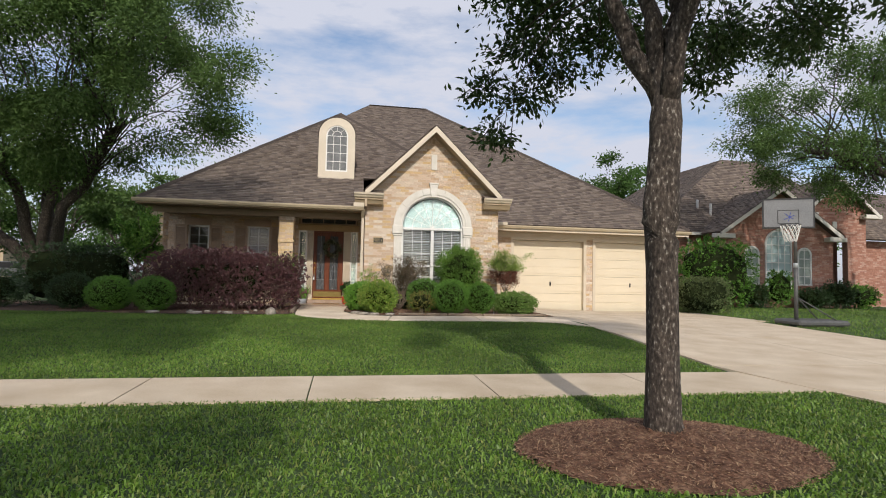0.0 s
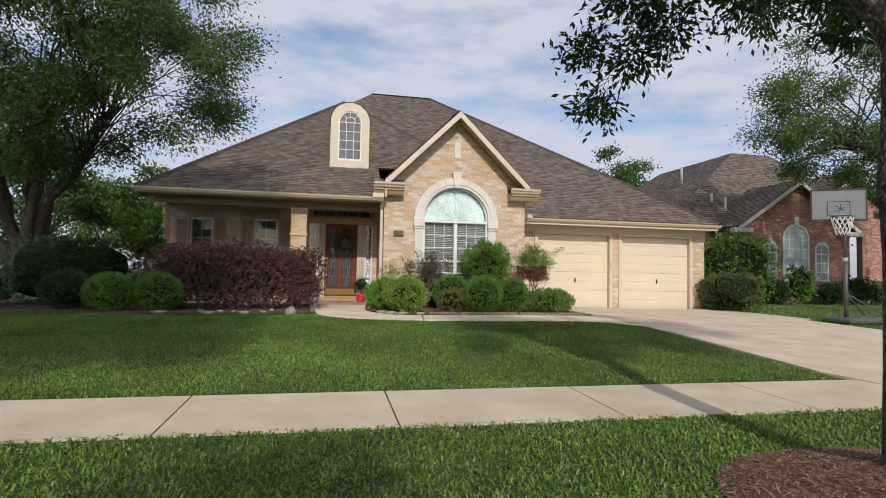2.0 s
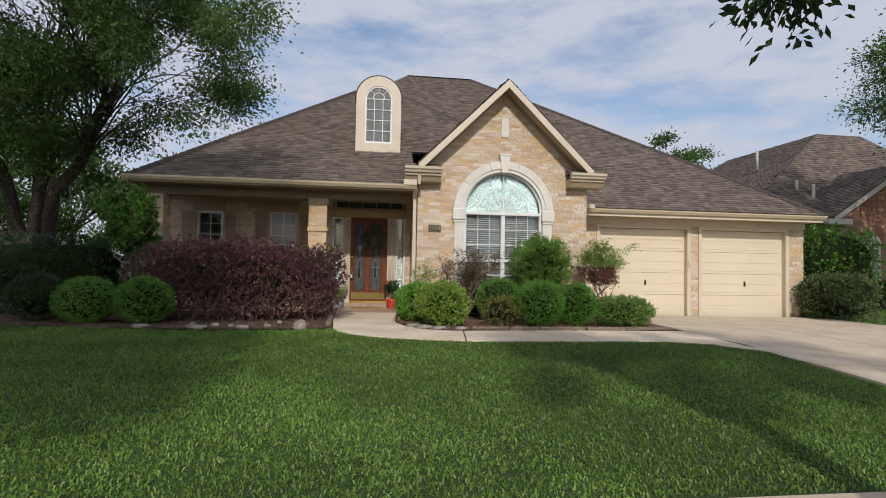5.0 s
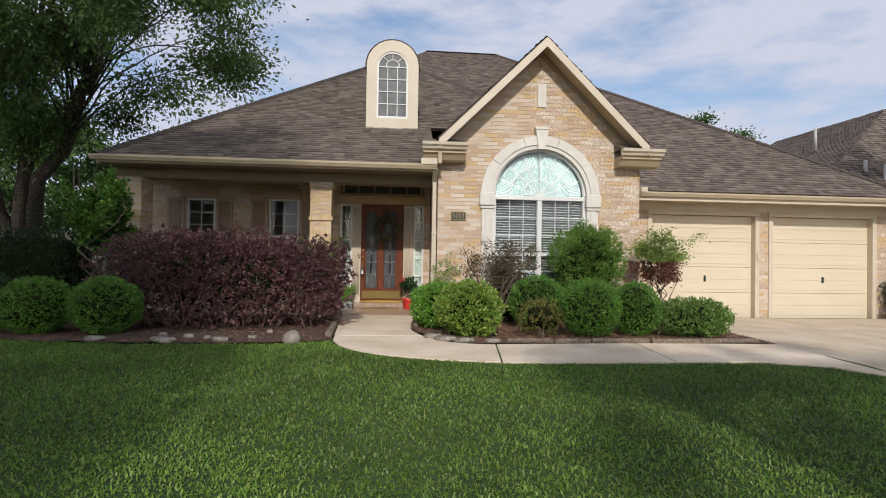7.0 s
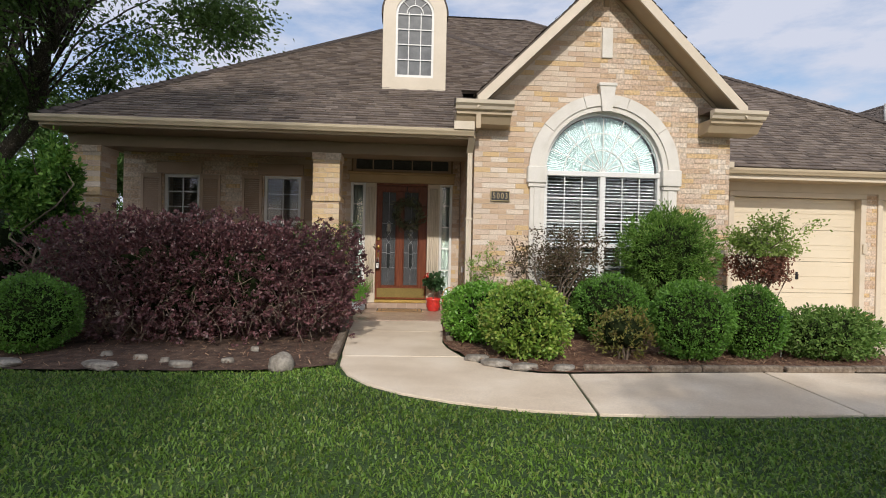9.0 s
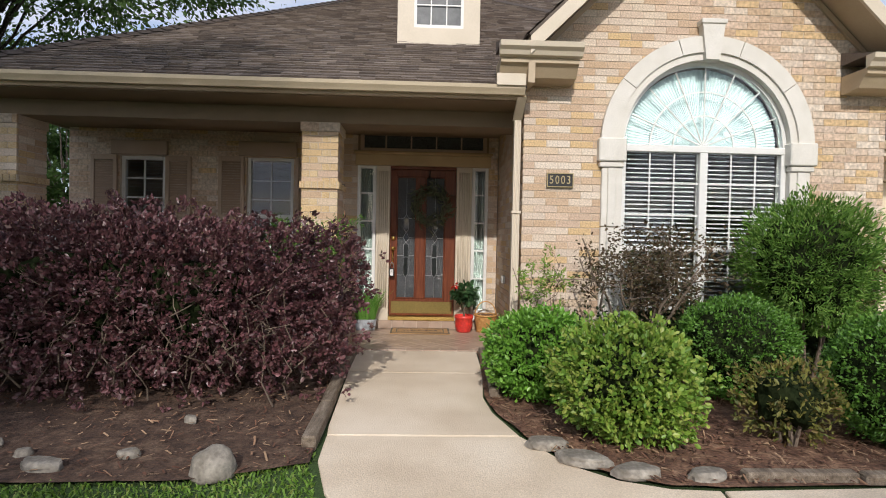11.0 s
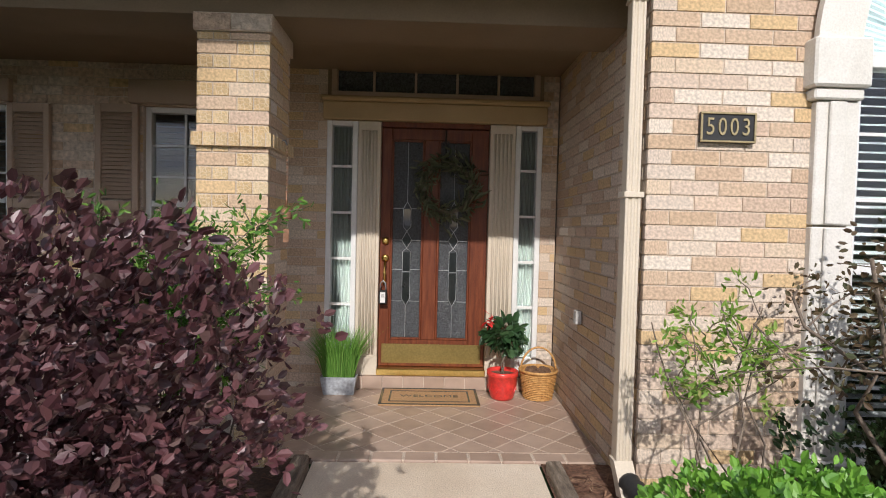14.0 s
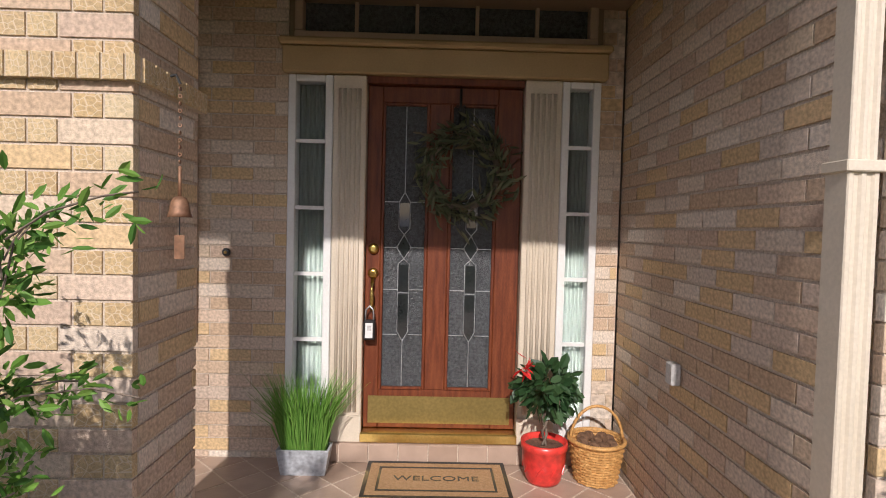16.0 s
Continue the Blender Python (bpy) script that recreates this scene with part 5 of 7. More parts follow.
# ---------- garage doors ----------
for k, (x0, x1, z0, z1) in enumerate((G1, G2)):
    g = tagged(put("garage_door", None), "closed cream panelled overhead garage door", "garage door", kind="structure")
    yd = GAY + 0.13
    hh = (z1 - 0.69) / 4
    for s in range(4):
        a, b = 0.69 + s * hh + 0.003, 0.69 + (s + 1) * hh - 0.003
        sec = part("section", box(x0, x1, yd, yd + 0.04, a, b, 0.004), M_GARAGE, g)
        for c, d in ((0.07, 0.22), (0.30, 0.50)):
            part("raised_panel", box(x0 + 0.06, x1 - 0.06, yd - 0.007, yd - 0.001, a + c, a + d, 0.006), M_GARAGE, sec)
    xm = (x0 + x1) / 2 + 0.1
    h = part("handle_plate", box(xm - 0.025, xm + 0.025, yd - 0.014, yd - 0.002, 1.52, 1.66, 0.004), M_BLACK, g)
    part("handle", tube([(xm, yd - 0.012, 1.63), (xm, yd - 0.05, 1.62), (xm, yd - 0.05, 1.54), (xm, yd - 0.012, 1.53)], 0.008, 6), M_BLACK, h)
    for a, b in ((x0 - 0.10, x0), (x1, x1 + 0.10)):
        part("jamb", box(a, b, GAY - 0.02, yd + 0.05, 0.70, z1 + 0.005, 0.006), M_TRIM, g)
    part("head", box(x0 - 0.10, x1 + 0.10, GAY - 0.022, yd + 0.05, z1 + 0.008, z1 + 0.10, 0.006), M_TRIM, g)
part("keypad", box(8.16, 8.24, GAY - 0.05, GAY - 0.021, 2.02, 2.2, 0.006), M_TRIM, house)

# ---------- porch ----------
porch = empty("floor", (-1, 18, 0.8), "porch floor of diagonal brown tiles with pale grout", "floor", kind="structure")
part("base", box(-5.35, GL, 17.44, DY + 0.25, 0.55, FLOOR - 0.0015), M_GROUT, porch)


def clip_rect(poly, x0, x1, y0, y1):
    for ax, lim, sgn in ((0, x0, 1), (0, x1, -1), (1, y0, 1), (1, y1, -1)):
        res = []
        for p, q in zip(poly, poly[1:] + poly[:1]):
            dp, dq = sgn * (p[ax] - lim), sgn * (q[ax] - lim)
            if dp >= 0:
                res.append(p)
            if dp * dq < 0:
                t = dp / (dp - dq)
                res.append((p[0] + (q[0] - p[0]) * t, p[1] + (q[1] - p[1]) * t))
        poly = res
        if len(poly) < 3:
            return []
    return poly


hd = 0.142
for i in range(-16, 14):
    for j in range(-2, 12):
        cx, cy = -0.35 + i * 2 * hd + (hd if j % 2 else 0), 17.62 + j * hd
        d = hd - 0.009
        pl = clip_rect([(cx + d, cy), (cx, cy + d), (cx - d, cy), (cx, cy - d)], -5.3, GL - 0.01, 17.565, DY - 0.004)
        if len(pl) >= 3 and -2.6 < cx:
            part("tile", prism([(x, y, FLOOR - 0.004) for x, y in pl], (0, 0, 0.0045)), M_TILE, porch)
x = -5.3
while x < GL - 0.05:
    part("edge_tile", box(x + 0.003, min(x + 0.2, GL - 0.01) - 0.003, 17.43, 17.56, FLOOR - 0.05, FLOOR + 0.001, 0.008), M_TILE, porch)
    x += 0.2
part("door_step", box(DH[0] - 0.02, DH[1] + 0.02, DY - 0.05, DY + 0.2, FLOOR, 0.925), M_GROUT, porch)
x = DH[0] - 0.02
while x < DH[1]:
    part("step_tile", box(x + 0.003, min(x + 0.18, DH[1] + 0.02) - 0.003, DY - 0.058, DY - 0.051, FLOOR + 0.004, 0.93, 0.003), M_TILE, porch)
    part("step_tile", box(x + 0.003, min(x + 0.18, DH[1] + 0.02) - 0.003, DY - 0.05, DY + 0.02, 0.926, 0.934, 0.002), M_TILE, porch)
    x += 0.18

# ---------- front door with sidelights ----------
door = tagged(put("door_1", None), "closed mahogany front door with leaded glass and brass kickplate", "door", kind="structure")
X0, X1, ZB, ZT = -0.80, 0.14, 1.0, 3.10
yd = DY + 0.05
LG, RG = (-0.71, -0.425), (-0.30, -0.01)
GB, GT = 1.24, 3.0
for nm, a, b, c, d in (("stile", X0, LG[0], ZB, ZT), ("stile", RG[1], X1, ZB, ZT), ("centre_stile", LG[1], RG[0], GB, GT), ("top_rail", LG[0], RG[1], GT, ZT), ("bottom_rail", LG[0], RG[1], ZB, GB)):
    part(nm, box(a, b, yd, yd + 0.045, c, d, 0.005), M_WOOD, door)
part("kickplate", box(X0 + 0.03, X1 - 0.03, yd - 0.004, yd - 0.001, 1.03, 1.20, 0.001), M_OLDBRASS, door)
part("threshold", box(X0 - 0.01, X1 + 0.01, DY - 0.04, yd + 0.06, 0.936, 0.998, 0.008), M_BRASS, door)
for a, b in (LG, RG):
    xm = (a + b) / 2
    gl = part("leaded_light", box(a, b, yd + 0.02, yd + 0.026, GB, GT), M_OBSCURE, door)
    for p, q, c, d in ((a, a + 0.018, GB, GT), (b - 0.018, b, GB, GT), (a + 0.019, b - 0.019, GB, GB + 0.018), (a + 0.019, b - 0.019, GT - 0.018, GT)):
        part("bead", box(p, q, yd - 0.006, yd + 0.019, c, d, 0.004), M_WOOD, gl)
    # lead came pattern
    yl = yd + 0.016

    def came(*pts):
        part("came", tube([(x, yl, z) for x, z in pts], 0.0035, 5), M_LEAD, gl)

    w = 0.034
    for z in (1.58, 1.86, 2.12, 2.4):
        came((a + 0.02, z), (xm - w, z))
        came((xm + w, z), (b - 0.02, z))
    came((xm, GB + 0.02), (xm, 1.54))
    came((xm, 2.46), (xm, GT - 0.02))
    for s in (-1, 1):
        came((xm, 1.54), (xm + s * w, 1.60), (xm + s * w, 2.02), (xm, 2.05))
        came((xm, 2.05), (xm + s * 0.045, 2.12), (xm, 2.20))
        came((xm, 2.20), (xm + s * w, 2.24), (xm + s * w, 2.40), (xm, 2.46))
    came((xm - w, 1.84), (xm + w, 1.84))
    part("bevelled_insert", prism([(xm, yl - 0.001, 1.55), (xm + w - 0.004, yl - 0.001, 1.605), (xm + w - 0.004, yl - 0.001, 1.83), (xm - w + 0.004, yl - 0.001, 1.83), (xm - w + 0.004, yl - 0.001, 1.605)], (0, 0.003, 0)), M_BEVELGLASS, gl)
    part("bevelled_insert", box(xm - w + 0.004, xm + w - 0.004, yl - 0.001, yl + 0.002, 1.85, 2.015), M_BEVELGLASS, gl)
    part("bevelled_insert", prism([(xm, yl - 0.001, 2.06), (xm + 0.039, yl - 0.001, 2.12), (xm, yl - 0.001, 2.19), (xm - 0.039, yl - 0.001, 2.12)], (0, 0.003, 0)), M_BEVELGLASS, gl)
    part("bevelled_insert", box(xm - w + 0.004, xm + w - 0.004, yl - 0.001, yl + 0.002, 2.25, 2.395), M_BEVELGLASS, gl)
xh = -0.752
rot = Matrix.Rotation(radians(90), 4, "X")


def disc(name, x, z, r, t, mat, parent, y=yd):
    bm = lathe([(r * 0.96, 0), (r, t * 0.3), (r * 0.8, t * 0.8), (r * 0.45, t)], 18)
    bm.transform(Matrix.Translation((x, y, z)) @ rot)
    return part(name, bm, mat, parent)


disc("deadbolt", xh, 2.11, 0.034, 0.03, M_BRASS, door)
disc("handle_rose", xh, 1.96, 0.034, 0.025, M_BRASS, door)
part("thumb_latch", tube([(xh, yd - 0.02, 1.96), (xh, yd - 0.06, 1.955)], 0.012, 8), M_BRASS, door)
part("grip", tube([(xh, yd - 0.015, 1.93), (xh, yd - 0.055, 1.90), (xh, yd - 0.06, 1.84), (xh, yd - 0.05, 1.77), (xh, yd - 0.01, 1.74)], [0.01, 0.011, 0.013, 0.011, 0.01], 8), M_BRASS, door)
disc("grip_foot", xh, 1.74, 0.02, 0.012, M_BRASS, door)
lockbox = empty("lockbox", (xh - 0.01, yd - 0.05, 1.57), "black key lockbox with a white label on the door handle", "lockbox")
part("case", box(xh - 0.045, xh + 0.025, yd - 0.085, yd - 0.03, 1.56, 1.68, 0.008), M_BLACK, lockbox)
part("label", box(xh - 0.032, xh + 0.012, yd - 0.0875, yd - 0.0855, 1.575, 1.665), M_WHITE, lockbox, "white paper label")
part("label_print", box(xh - 0.022, xh + 0.003, yd - 0.0885, yd - 0.0878, 1.62, 1.65), M_GREY, lockbox)
part("shackle", tube([(xh - 0.035, yd - 0.06, 1.68), (xh - 0.033, yd - 0.06, 1.74), (xh - 0.01, yd - 0.06, 1.765), (xh + 0.012, yd - 0.06, 1.74), (xh + 0.014, yd - 0.06, 1.68)], 0.006, 6), M_LEAD, lockbox)
# fluted pilasters, head moulding, sidelights, transom
for a, b in ((-1.0, X0 - 0.004), (X1 + 0.004, 0.365)):
    p = part("pilaster", box(a, b, DY - 0.02, DY + 0.14, 0.937, 3.14, 0.006), M_TRIM, door)
    n = 5
    for k in range(n):
        x = a + 0.025 + (b - a - 0.05) * (k + 0.5) / n
        part("flute", tube([(x, DY - 0.021, 1.12), (x, DY - 0.021, 3.06)], 0.0105, 8), M_TRIM, p)
    part("plinth", box(a - 0.003, b + 0.003, DY - 0.035, DY - 0.0205, 0.937, 1.10, 0.004), M_TRIM, p)
part("header", box(DH[0] - 0.03, DH[1] + 0.03, DY - 0.05, DY + 0.14, 3.145, 3.30, 0.008), M_GOLD, door)
part("header_cap", box(DH[0] - 0.05, DH[1] + 0.05, DY - 0.075, DY + 0.14, 3.302, 3.345, 0.012), M_GOLD, door)
part("door_head", box(X0, X1, DY + 0.0, DY + 0.14, 3.102, 3.142), M_WOOD, door)
for a, b in ((DH[0], -1.004), (0.369, DH[1])):
    s = part("sidelight", box(a, a + 0.045, DY - 0.01, DY + 0.1, 0.937, 3.14, 0.004), M_WHITE, door)
    part("side_frame", box(b - 0.045, b, DY - 0.01, DY + 0.1, 0.937, 3.14, 0.004), M_WHITE, s)
    part("bottom_frame", box(a + 0.046, b - 0.046, DY - 0.008, DY + 0.1, 0.937, 1.10, 0.004), M_WHITE, s)
    part("top_frame", box(a + 0.046, b - 0.046, DY - 0.008, DY + 0.1, 3.10, 3.14, 0.004), M_WHITE, s)
    pane("pane", box(a + 0.045, b - 0.045, DY + 0.03, DY + 0.035, 1.10, 3.10), s)
    for k in range(1, 5):
        z = 1.10 + 2.0 * k / 5 + 0.05
        part("muntin", box(a + 0.045, b - 0.045, DY + 0.012, DY + 0.028, z - 0.011, z + 0.011), M_WHITE, s)
    vs, fs = [], []
    for i in range(33):
        x = a + 0.04 + (b - a - 0.08) * i / 32
        y = DY + 0.085 + 0.014 * math.sin(i * 1.25)
        vs += [(x, y, 1.0), (x, y, 3.12)]
    fs = [(2 * i, 2 * i + 2, 2 * i + 3, 2 * i + 1) for i in range(32)]
    put("curtain", np_mesh("curtain", vs, np.array(fs), M_CURTAIN, True), s)
TX = (-1.235, 0.565)
tr = part("transom", box(TX[0], TX[1], DY - 0.03, DY + 0.1, 3.348, 3.390, 0.004), M_SHUT, door)
part("transom_head", box(TX[0], TX[1], DY - 0.03, DY + 0.1, 3.585, 3.63, 0.004), M_SHUT, tr)
for a in (TX[0], TX[1] - 0.05):
    part("transom_side", box(a, a + 0.05, DY - 0.028, DY + 0.1, 3.391, 3.584, 0.004), M_SHUT, tr)
for k in range(1, 5):
    x = TX[0] + (TX[1] - TX[0]) * k / 5
    part("muntin", box(x - 0.01, x + 0.01, DY + 0.0, DY + 0.036, 3.391, 3.584), M_SHUT, tr)
pane("pane", box(TX[0] + 0.05, TX[1] - 0.05, DY + 0.038, DY + 0.044, 3.391, 3.584), tr, M_OBSCURE)
# Lintel and casings also carry the paint darkened for porch shade.
part("door_lintel", box(DH[0], DH[1], DY + 0.0, DY + 0.1, 3.632, 3.75), M_PORCHSHADE, house)
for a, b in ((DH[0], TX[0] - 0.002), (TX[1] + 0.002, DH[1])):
    part("transom_casing", box(a, b, DY - 0.006, DY + 0.1, 3.348, 3.63), M_PORCHSHADE, house)

# wreath
wreath = empty("wreath", (-0.22, yd - 0.02, 2.6), "round dark green leafy wreath hanging on the door", "wreath")
rw = np.random.default_rng(40)
bm = ring(-0.22, 2.58, 0.195, 0.225, yd - 0.06, yd - 0.03, 0, 2 * math.pi, 36)
part("vine_ring", bm, M_TWIG, wreath)
n = 520
a = rw.uniform(0, 6.283, n)
r = 0.23 + rw.normal(0, 0.04, n)
pos = np.stack([-0.22 + r * np.cos(a), yd - 0.06 + rw.normal(0, 0.022, n), 2.58 + r * np.sin(a)], 1)
pos[:, 1] = np.minimum(pos[:, 1], yd - 0.012)
tang = np.stack([-np.sin(a), -0.35 * np.ones(n), np.cos(a)], 1)
put("leaves", leaf_mesh("leaves", rw, pos, tang, 0.10, 0.022, L_WREATH, 0.1, 0.8, True), wreath)
bm = tube([(-0.24, yd - 0.012, 3.09), (-0.24, yd - 0.02, 2.98), (-0.24, yd - 0.03, 2.86), (-0.24, yd - 0.07, 2.80), (-0.24, yd - 0.07, 2.84)], 0.008, 6)
add_tube(bm, [(-0.28, yd - 0.02, 2.96), (-0.26, yd - 0.025, 2.99), (-0.24, yd - 0.02, 2.96), (-0.22, yd - 0.025, 2.99), (-0.20, yd - 0.02, 2.96)], 0.007, 5)
part("hanger", bm, M_BLACK, wreath, "black scrolled metal hanger")

# ---------- small things of the porch ----------
mat_ob = empty("doormat", (-0.34, 18.68, FLOOR), "tan coir doormat with black border lines reading welcome", "doormat")
mx0, mx1, my0, my1 = -0.745, 0.065, 18.44, 18.885
part("mat_body", box(mx0, mx1, my0, my1, FLOOR + 0.0015, FLOOR + 0.016, 0.004), M_COIR, mat_ob)
for i0, wd in ((0.0, 0.022), (0.075, 0.014)):
    a, b, c, d = mx0 + i0, mx1 - i0, my0 + i0, my1 - i0
    z0, z1 = FLOOR + 0.0165, FLOOR + 0.0185
    for q in ((a, b, c, c + wd), (a, b, d - wd, d), (a, a + wd, c + wd, d - wd), (b - wd, b, c + wd, d - wd)):
        part("border_line", box(*q, z0, z1), M_BLACK, mat_ob)
text_mesh("lettering", "WELCOME", 0.10, 0.001, Matrix.Translation((-0.34, 18.665, FLOOR + 0.0175)) @ Matrix.Diagonal((1.0, 0.8, 1, 1)), M_BLACK, mat_ob, "black letters WELCOME")

planter = empty("planter", (-1.10, 18.74, FLOOR), "grey metal planter box of tall green reed grass", "planter")
px, py = -1.10, 18.76
bm = bmesh.new()
lo = [bm.verts.new((px + sx * 0.125, py + sy * 0.05, FLOOR + 0.001)) for sx, sy in ((-1, -1), (1, -1), (1, 1), (-1, 1))]
hi = [bm.verts.new((px + sx * 0.15, py + sy * 0.065, FLOOR + 0.15)) for sx, sy in ((-1, -1), (1, -1), (1, 1), (-1, 1))]
hin = [bm.verts.new((px + sx * 0.138, py + sy * 0.055, FLOOR + 0.15)) for sx, sy in ((-1, -1), (1, -1), (1, 1), (-1, 1))]
inn = [bm.verts.new((px + sx * 0.138, py + sy * 0.055, FLOOR + 0.12)) for sx, sy in ((-1, -1), (1, -1), (1, 1), (-1, 1))]
bm.faces.new(lo)
bm.faces.new(inn)
for r0, r1 in ((lo, hi), (hi, hin), (hin, inn)):
    for i in range(4):
        bm.faces.new((r0[i], r0[(i + 1) % 4], r1[(i + 1) % 4], r1[i]))
part("box", bm, M_ZINC, planter)
n = 420
b0 = np.stack([rw.uniform(px - 0.12, px + 0.12, n), rw.uniform(py - 0.045, py + 0.045, n), np.full(n, FLOOR + 0.12)], 1)
ln = rw.uniform(0.28, 0.5, n)
lean = np.stack([(b0[:, 0] - px) * 0.9 + rw.normal(0, 0.05, n), (b0[:, 1] - py) * 0.6 + rw.normal(0, 0.03, n) - 0.02], 1)
mid, tip = b0.copy(), b0.copy()
mid[:, :2] += lean * 0.35
mid[:, 2] += ln * 0.55
tip[:, :2] += lean * 1.25
tip[:, 2] += ln
sd = np.stack([np.full(n, 0.0035), rw.normal(0, 0.002, n), np.zeros(n)], 1)
v = np.stack([b0 - sd, b0 + sd, mid + sd * 0.8, mid - sd * 0.8, tip], 1).reshape(-1, 3)
i5 = np.arange(n)[:, None] * 5
f3 = np.concatenate([i5 + np.array([[0, 1, 2]]), i5 + np.array([[0, 2, 3]]), i5 + np.array([[3, 2, 4]])], 1).reshape(-1, 3)
put("reeds", np_mesh("reeds", v, f3, L_REED), planter)

pot = empty("flower_pot", (0.27, 18.70, FLOOR), "red glazed pot with a braided-stem plant and red bloom", "plant pot")
part("pot", lathe([(0.088, 0.0), (0.10, 0.02), (0.122, 0.12), (0.125, 0.19), (0.132, 0.195), (0.132, 0.235), (0.12, 0.235), (0.115, 0.2)], 28, (0.27, 18.70, FLOOR + 0.001)), M_RED, pot)
for k in range(9):
    a = 2 * math.pi * k / 9
    part("swirl", tube([(0.27 + 0.118 * math.cos(a + t * 0.5), 18.70 + 0.118 * math.sin(a + t * 0.5), FLOOR + 0.07 + 0.09 * t) for t in (0, 0.33, 0.66, 1)], 0.005, 5), M_RED, pot)
part("soil", lathe([(0.112, 0.19), (0.112, 0.205)], 20, (0.27, 18.70, FLOOR)), M_SOIL, pot)
for ph in (0, 3.14):
    part("stem", tube([(0.27 + 0.012 * math.cos(ph + z * 40), 18.70 + 0.012 * math.sin(ph + z * 40), FLOOR + 0.2 + z) for z in np.linspace(0, 0.26, 12)], 0.009, 6), M_TWIG, pot)
n = 260
d = sphere_dirs(rw, n)
pos = np.array([0.28, 18.70, FLOOR + 0.54]) + d * np.array([0.17, 0.14, 0.13]) * rw.uniform(0.45, 1, n)[:, None]
put("leaves", leaf_mesh("leaves", rw, pos, d, 0.085, 0.05, L_POT, 0.5, 0.5, True), pot)
n = 16
pos = np.array([0.14, 18.63, FLOOR + 0.66]) + rw.normal(0, 0.015, (n, 3))
put("bloom", leaf_mesh("bloom", rw, pos, sphere_dirs(rw, n), 0.08, 0.03, L_FLOWER, 0, 0.3), pot, "red flower")
part("flower_stem", tube([(0.26, 18.70, FLOOR + 0.5), (0.19, 18.66, FLOOR + 0.6), (0.14, 18.63, FLOOR + 0.66)], 0.004, 5), M_TWIG, pot)

basket = empty("basket", (0.57, 18.70, FLOOR), "golden wicker basket with a hoop handle holding dried cones", "basket")
bx, by = 0.575, 18.72
for k in range(15):
    z = FLOOR + 0.012 + k * 0.0155
    r = 0.115 + 0.035 * (k / 14)
    part("weave", tube([(bx + (r + 0.004 * (-1) ** (j + k)) * math.cos(2 * math.pi * j / 28), by + (r + 0.004 * (-1) ** (j + k)) * math.sin(2 * math.pi * j / 28), z) for j in range(29)], 0.0085, 5), M_WICKER, basket)
part("liner", lathe([(0.10, 0.004), (0.135, 0.21)], 20, (bx, by, FLOOR)), M_WICKER, basket)
part("rim", tube([(bx + 0.156 * math.cos(2 * math.pi * j / 28), by + 0.156 * math.sin(2 * math.pi * j / 28), FLOOR + 0.24) for j in range(29)], 0.013, 6), M_WICKER, basket)
part("handle", tube([(bx + 0.15 * math.cos(t), by, FLOOR + 0.23 + 0.2 * math.sin(t)) for t in np.linspace(0, math.pi, 17)], 0.009, 6), M_WICKER, basket)
for k in range(9):
    bm = bmesh.new()
    bmesh.ops.create_icosphere(bm, subdivisions=2, radius=0.035)
    for v in bm.verts:
        v.co *= 1 + 0.18 * math.sin(v.co.z * 260) * math.cos(math.atan2(v.co.y, v.co.x) * 5)
    bm.transform(Matrix.Translation((bx + 0.085 * math.cos(k * 2.4) * (k > 0), by + 0.085 * math.sin(k * 2.4) * (k > 0), FLOOR + 0.215)))
    part("cone", bm, M_CONE, basket)

bell = empty("wind_bell", (-1.235, 17.48, 2.3), "rusty hanging bell on a chain beside the brick pillar", "wind bell")
for k in range(12):
    z = 2.42 + k * 0.024
    bm = bmesh.new()
    bm2 = ring(-1.235, z, 0.004, 0.007, 17.478, 17.482, 0, 2 * math.pi, 8)
    if k % 2:
        bm2.transform(Matrix.Translation((-1.235, 17.48, 0)) @ Matrix.Rotation(radians(90), 4, "Z") @ Matrix.Translation((1.235, -17.48, 0)))
    bm.free()
    part("chain_link", bm2, M_COPPER, bell)
part("hook", tube([(-1.285, 17.48, 2.72), (-1.25, 17.48, 2.73), (-1.235, 17.48, 2.70)], 0.005, 5), M_BLACK, bell)
part("rod", tube([(-1.235, 17.48, 2.43), (-1.235, 17.48, 2.33)], 0.006, 6), M_COPPER, bell)
part("bell_cup", lathe([(0.040, 0.0), (0.034, 0.015), (0.028, 0.05), (0.02, 0.065), (0.006, 0.07)], 18, (-1.235, 17.48, 2.26)), M_COPPER, bell)
part("clapper", box(-1.252, -1.218, 17.479, 17.481, 2.12, 2.20), M_COPPER, bell)
part("clapper_cord", tube([(-1.235, 17.48, 2.27), (-1.235, 17.48, 2.2)], 0.002, 4), M_BLACK, bell)
disc("doorbell", -1.63, 2.07, 0.026, 0.02, M_BLACK, w_entry, DY)
disc("doorbell_button", -1.63, 2.07, 0.012, 0.028, M_BRASS, w_entry, DY)
part("outlet_cover", box(GL - 0.045, GL - 0.001, 18.05, 18.12, 1.56, 1.66, 0.006), M_GREY, w_side)
plate = tagged(put("number_plate", None), "black house number plate with a brass rim", "house number")
part("plate", box(1.0, 1.29, GY - 0.022, GY - 0.004, 2.70, 2.855, 0.003), M_BLACK, plate)
for q in ((1.0, 1.29, 2.70, 2.711), (1.0, 1.29, 2.844, 2.855), (1.0, 1.011, 2.7115, 2.8435), (1.279, 1.29, 2.7115, 2.8435)):
    part("rim", box(q[0], q[1], GY - 0.03, GY - 0.0225, q[2], q[3], 0.002), M_BRONZE, plate)
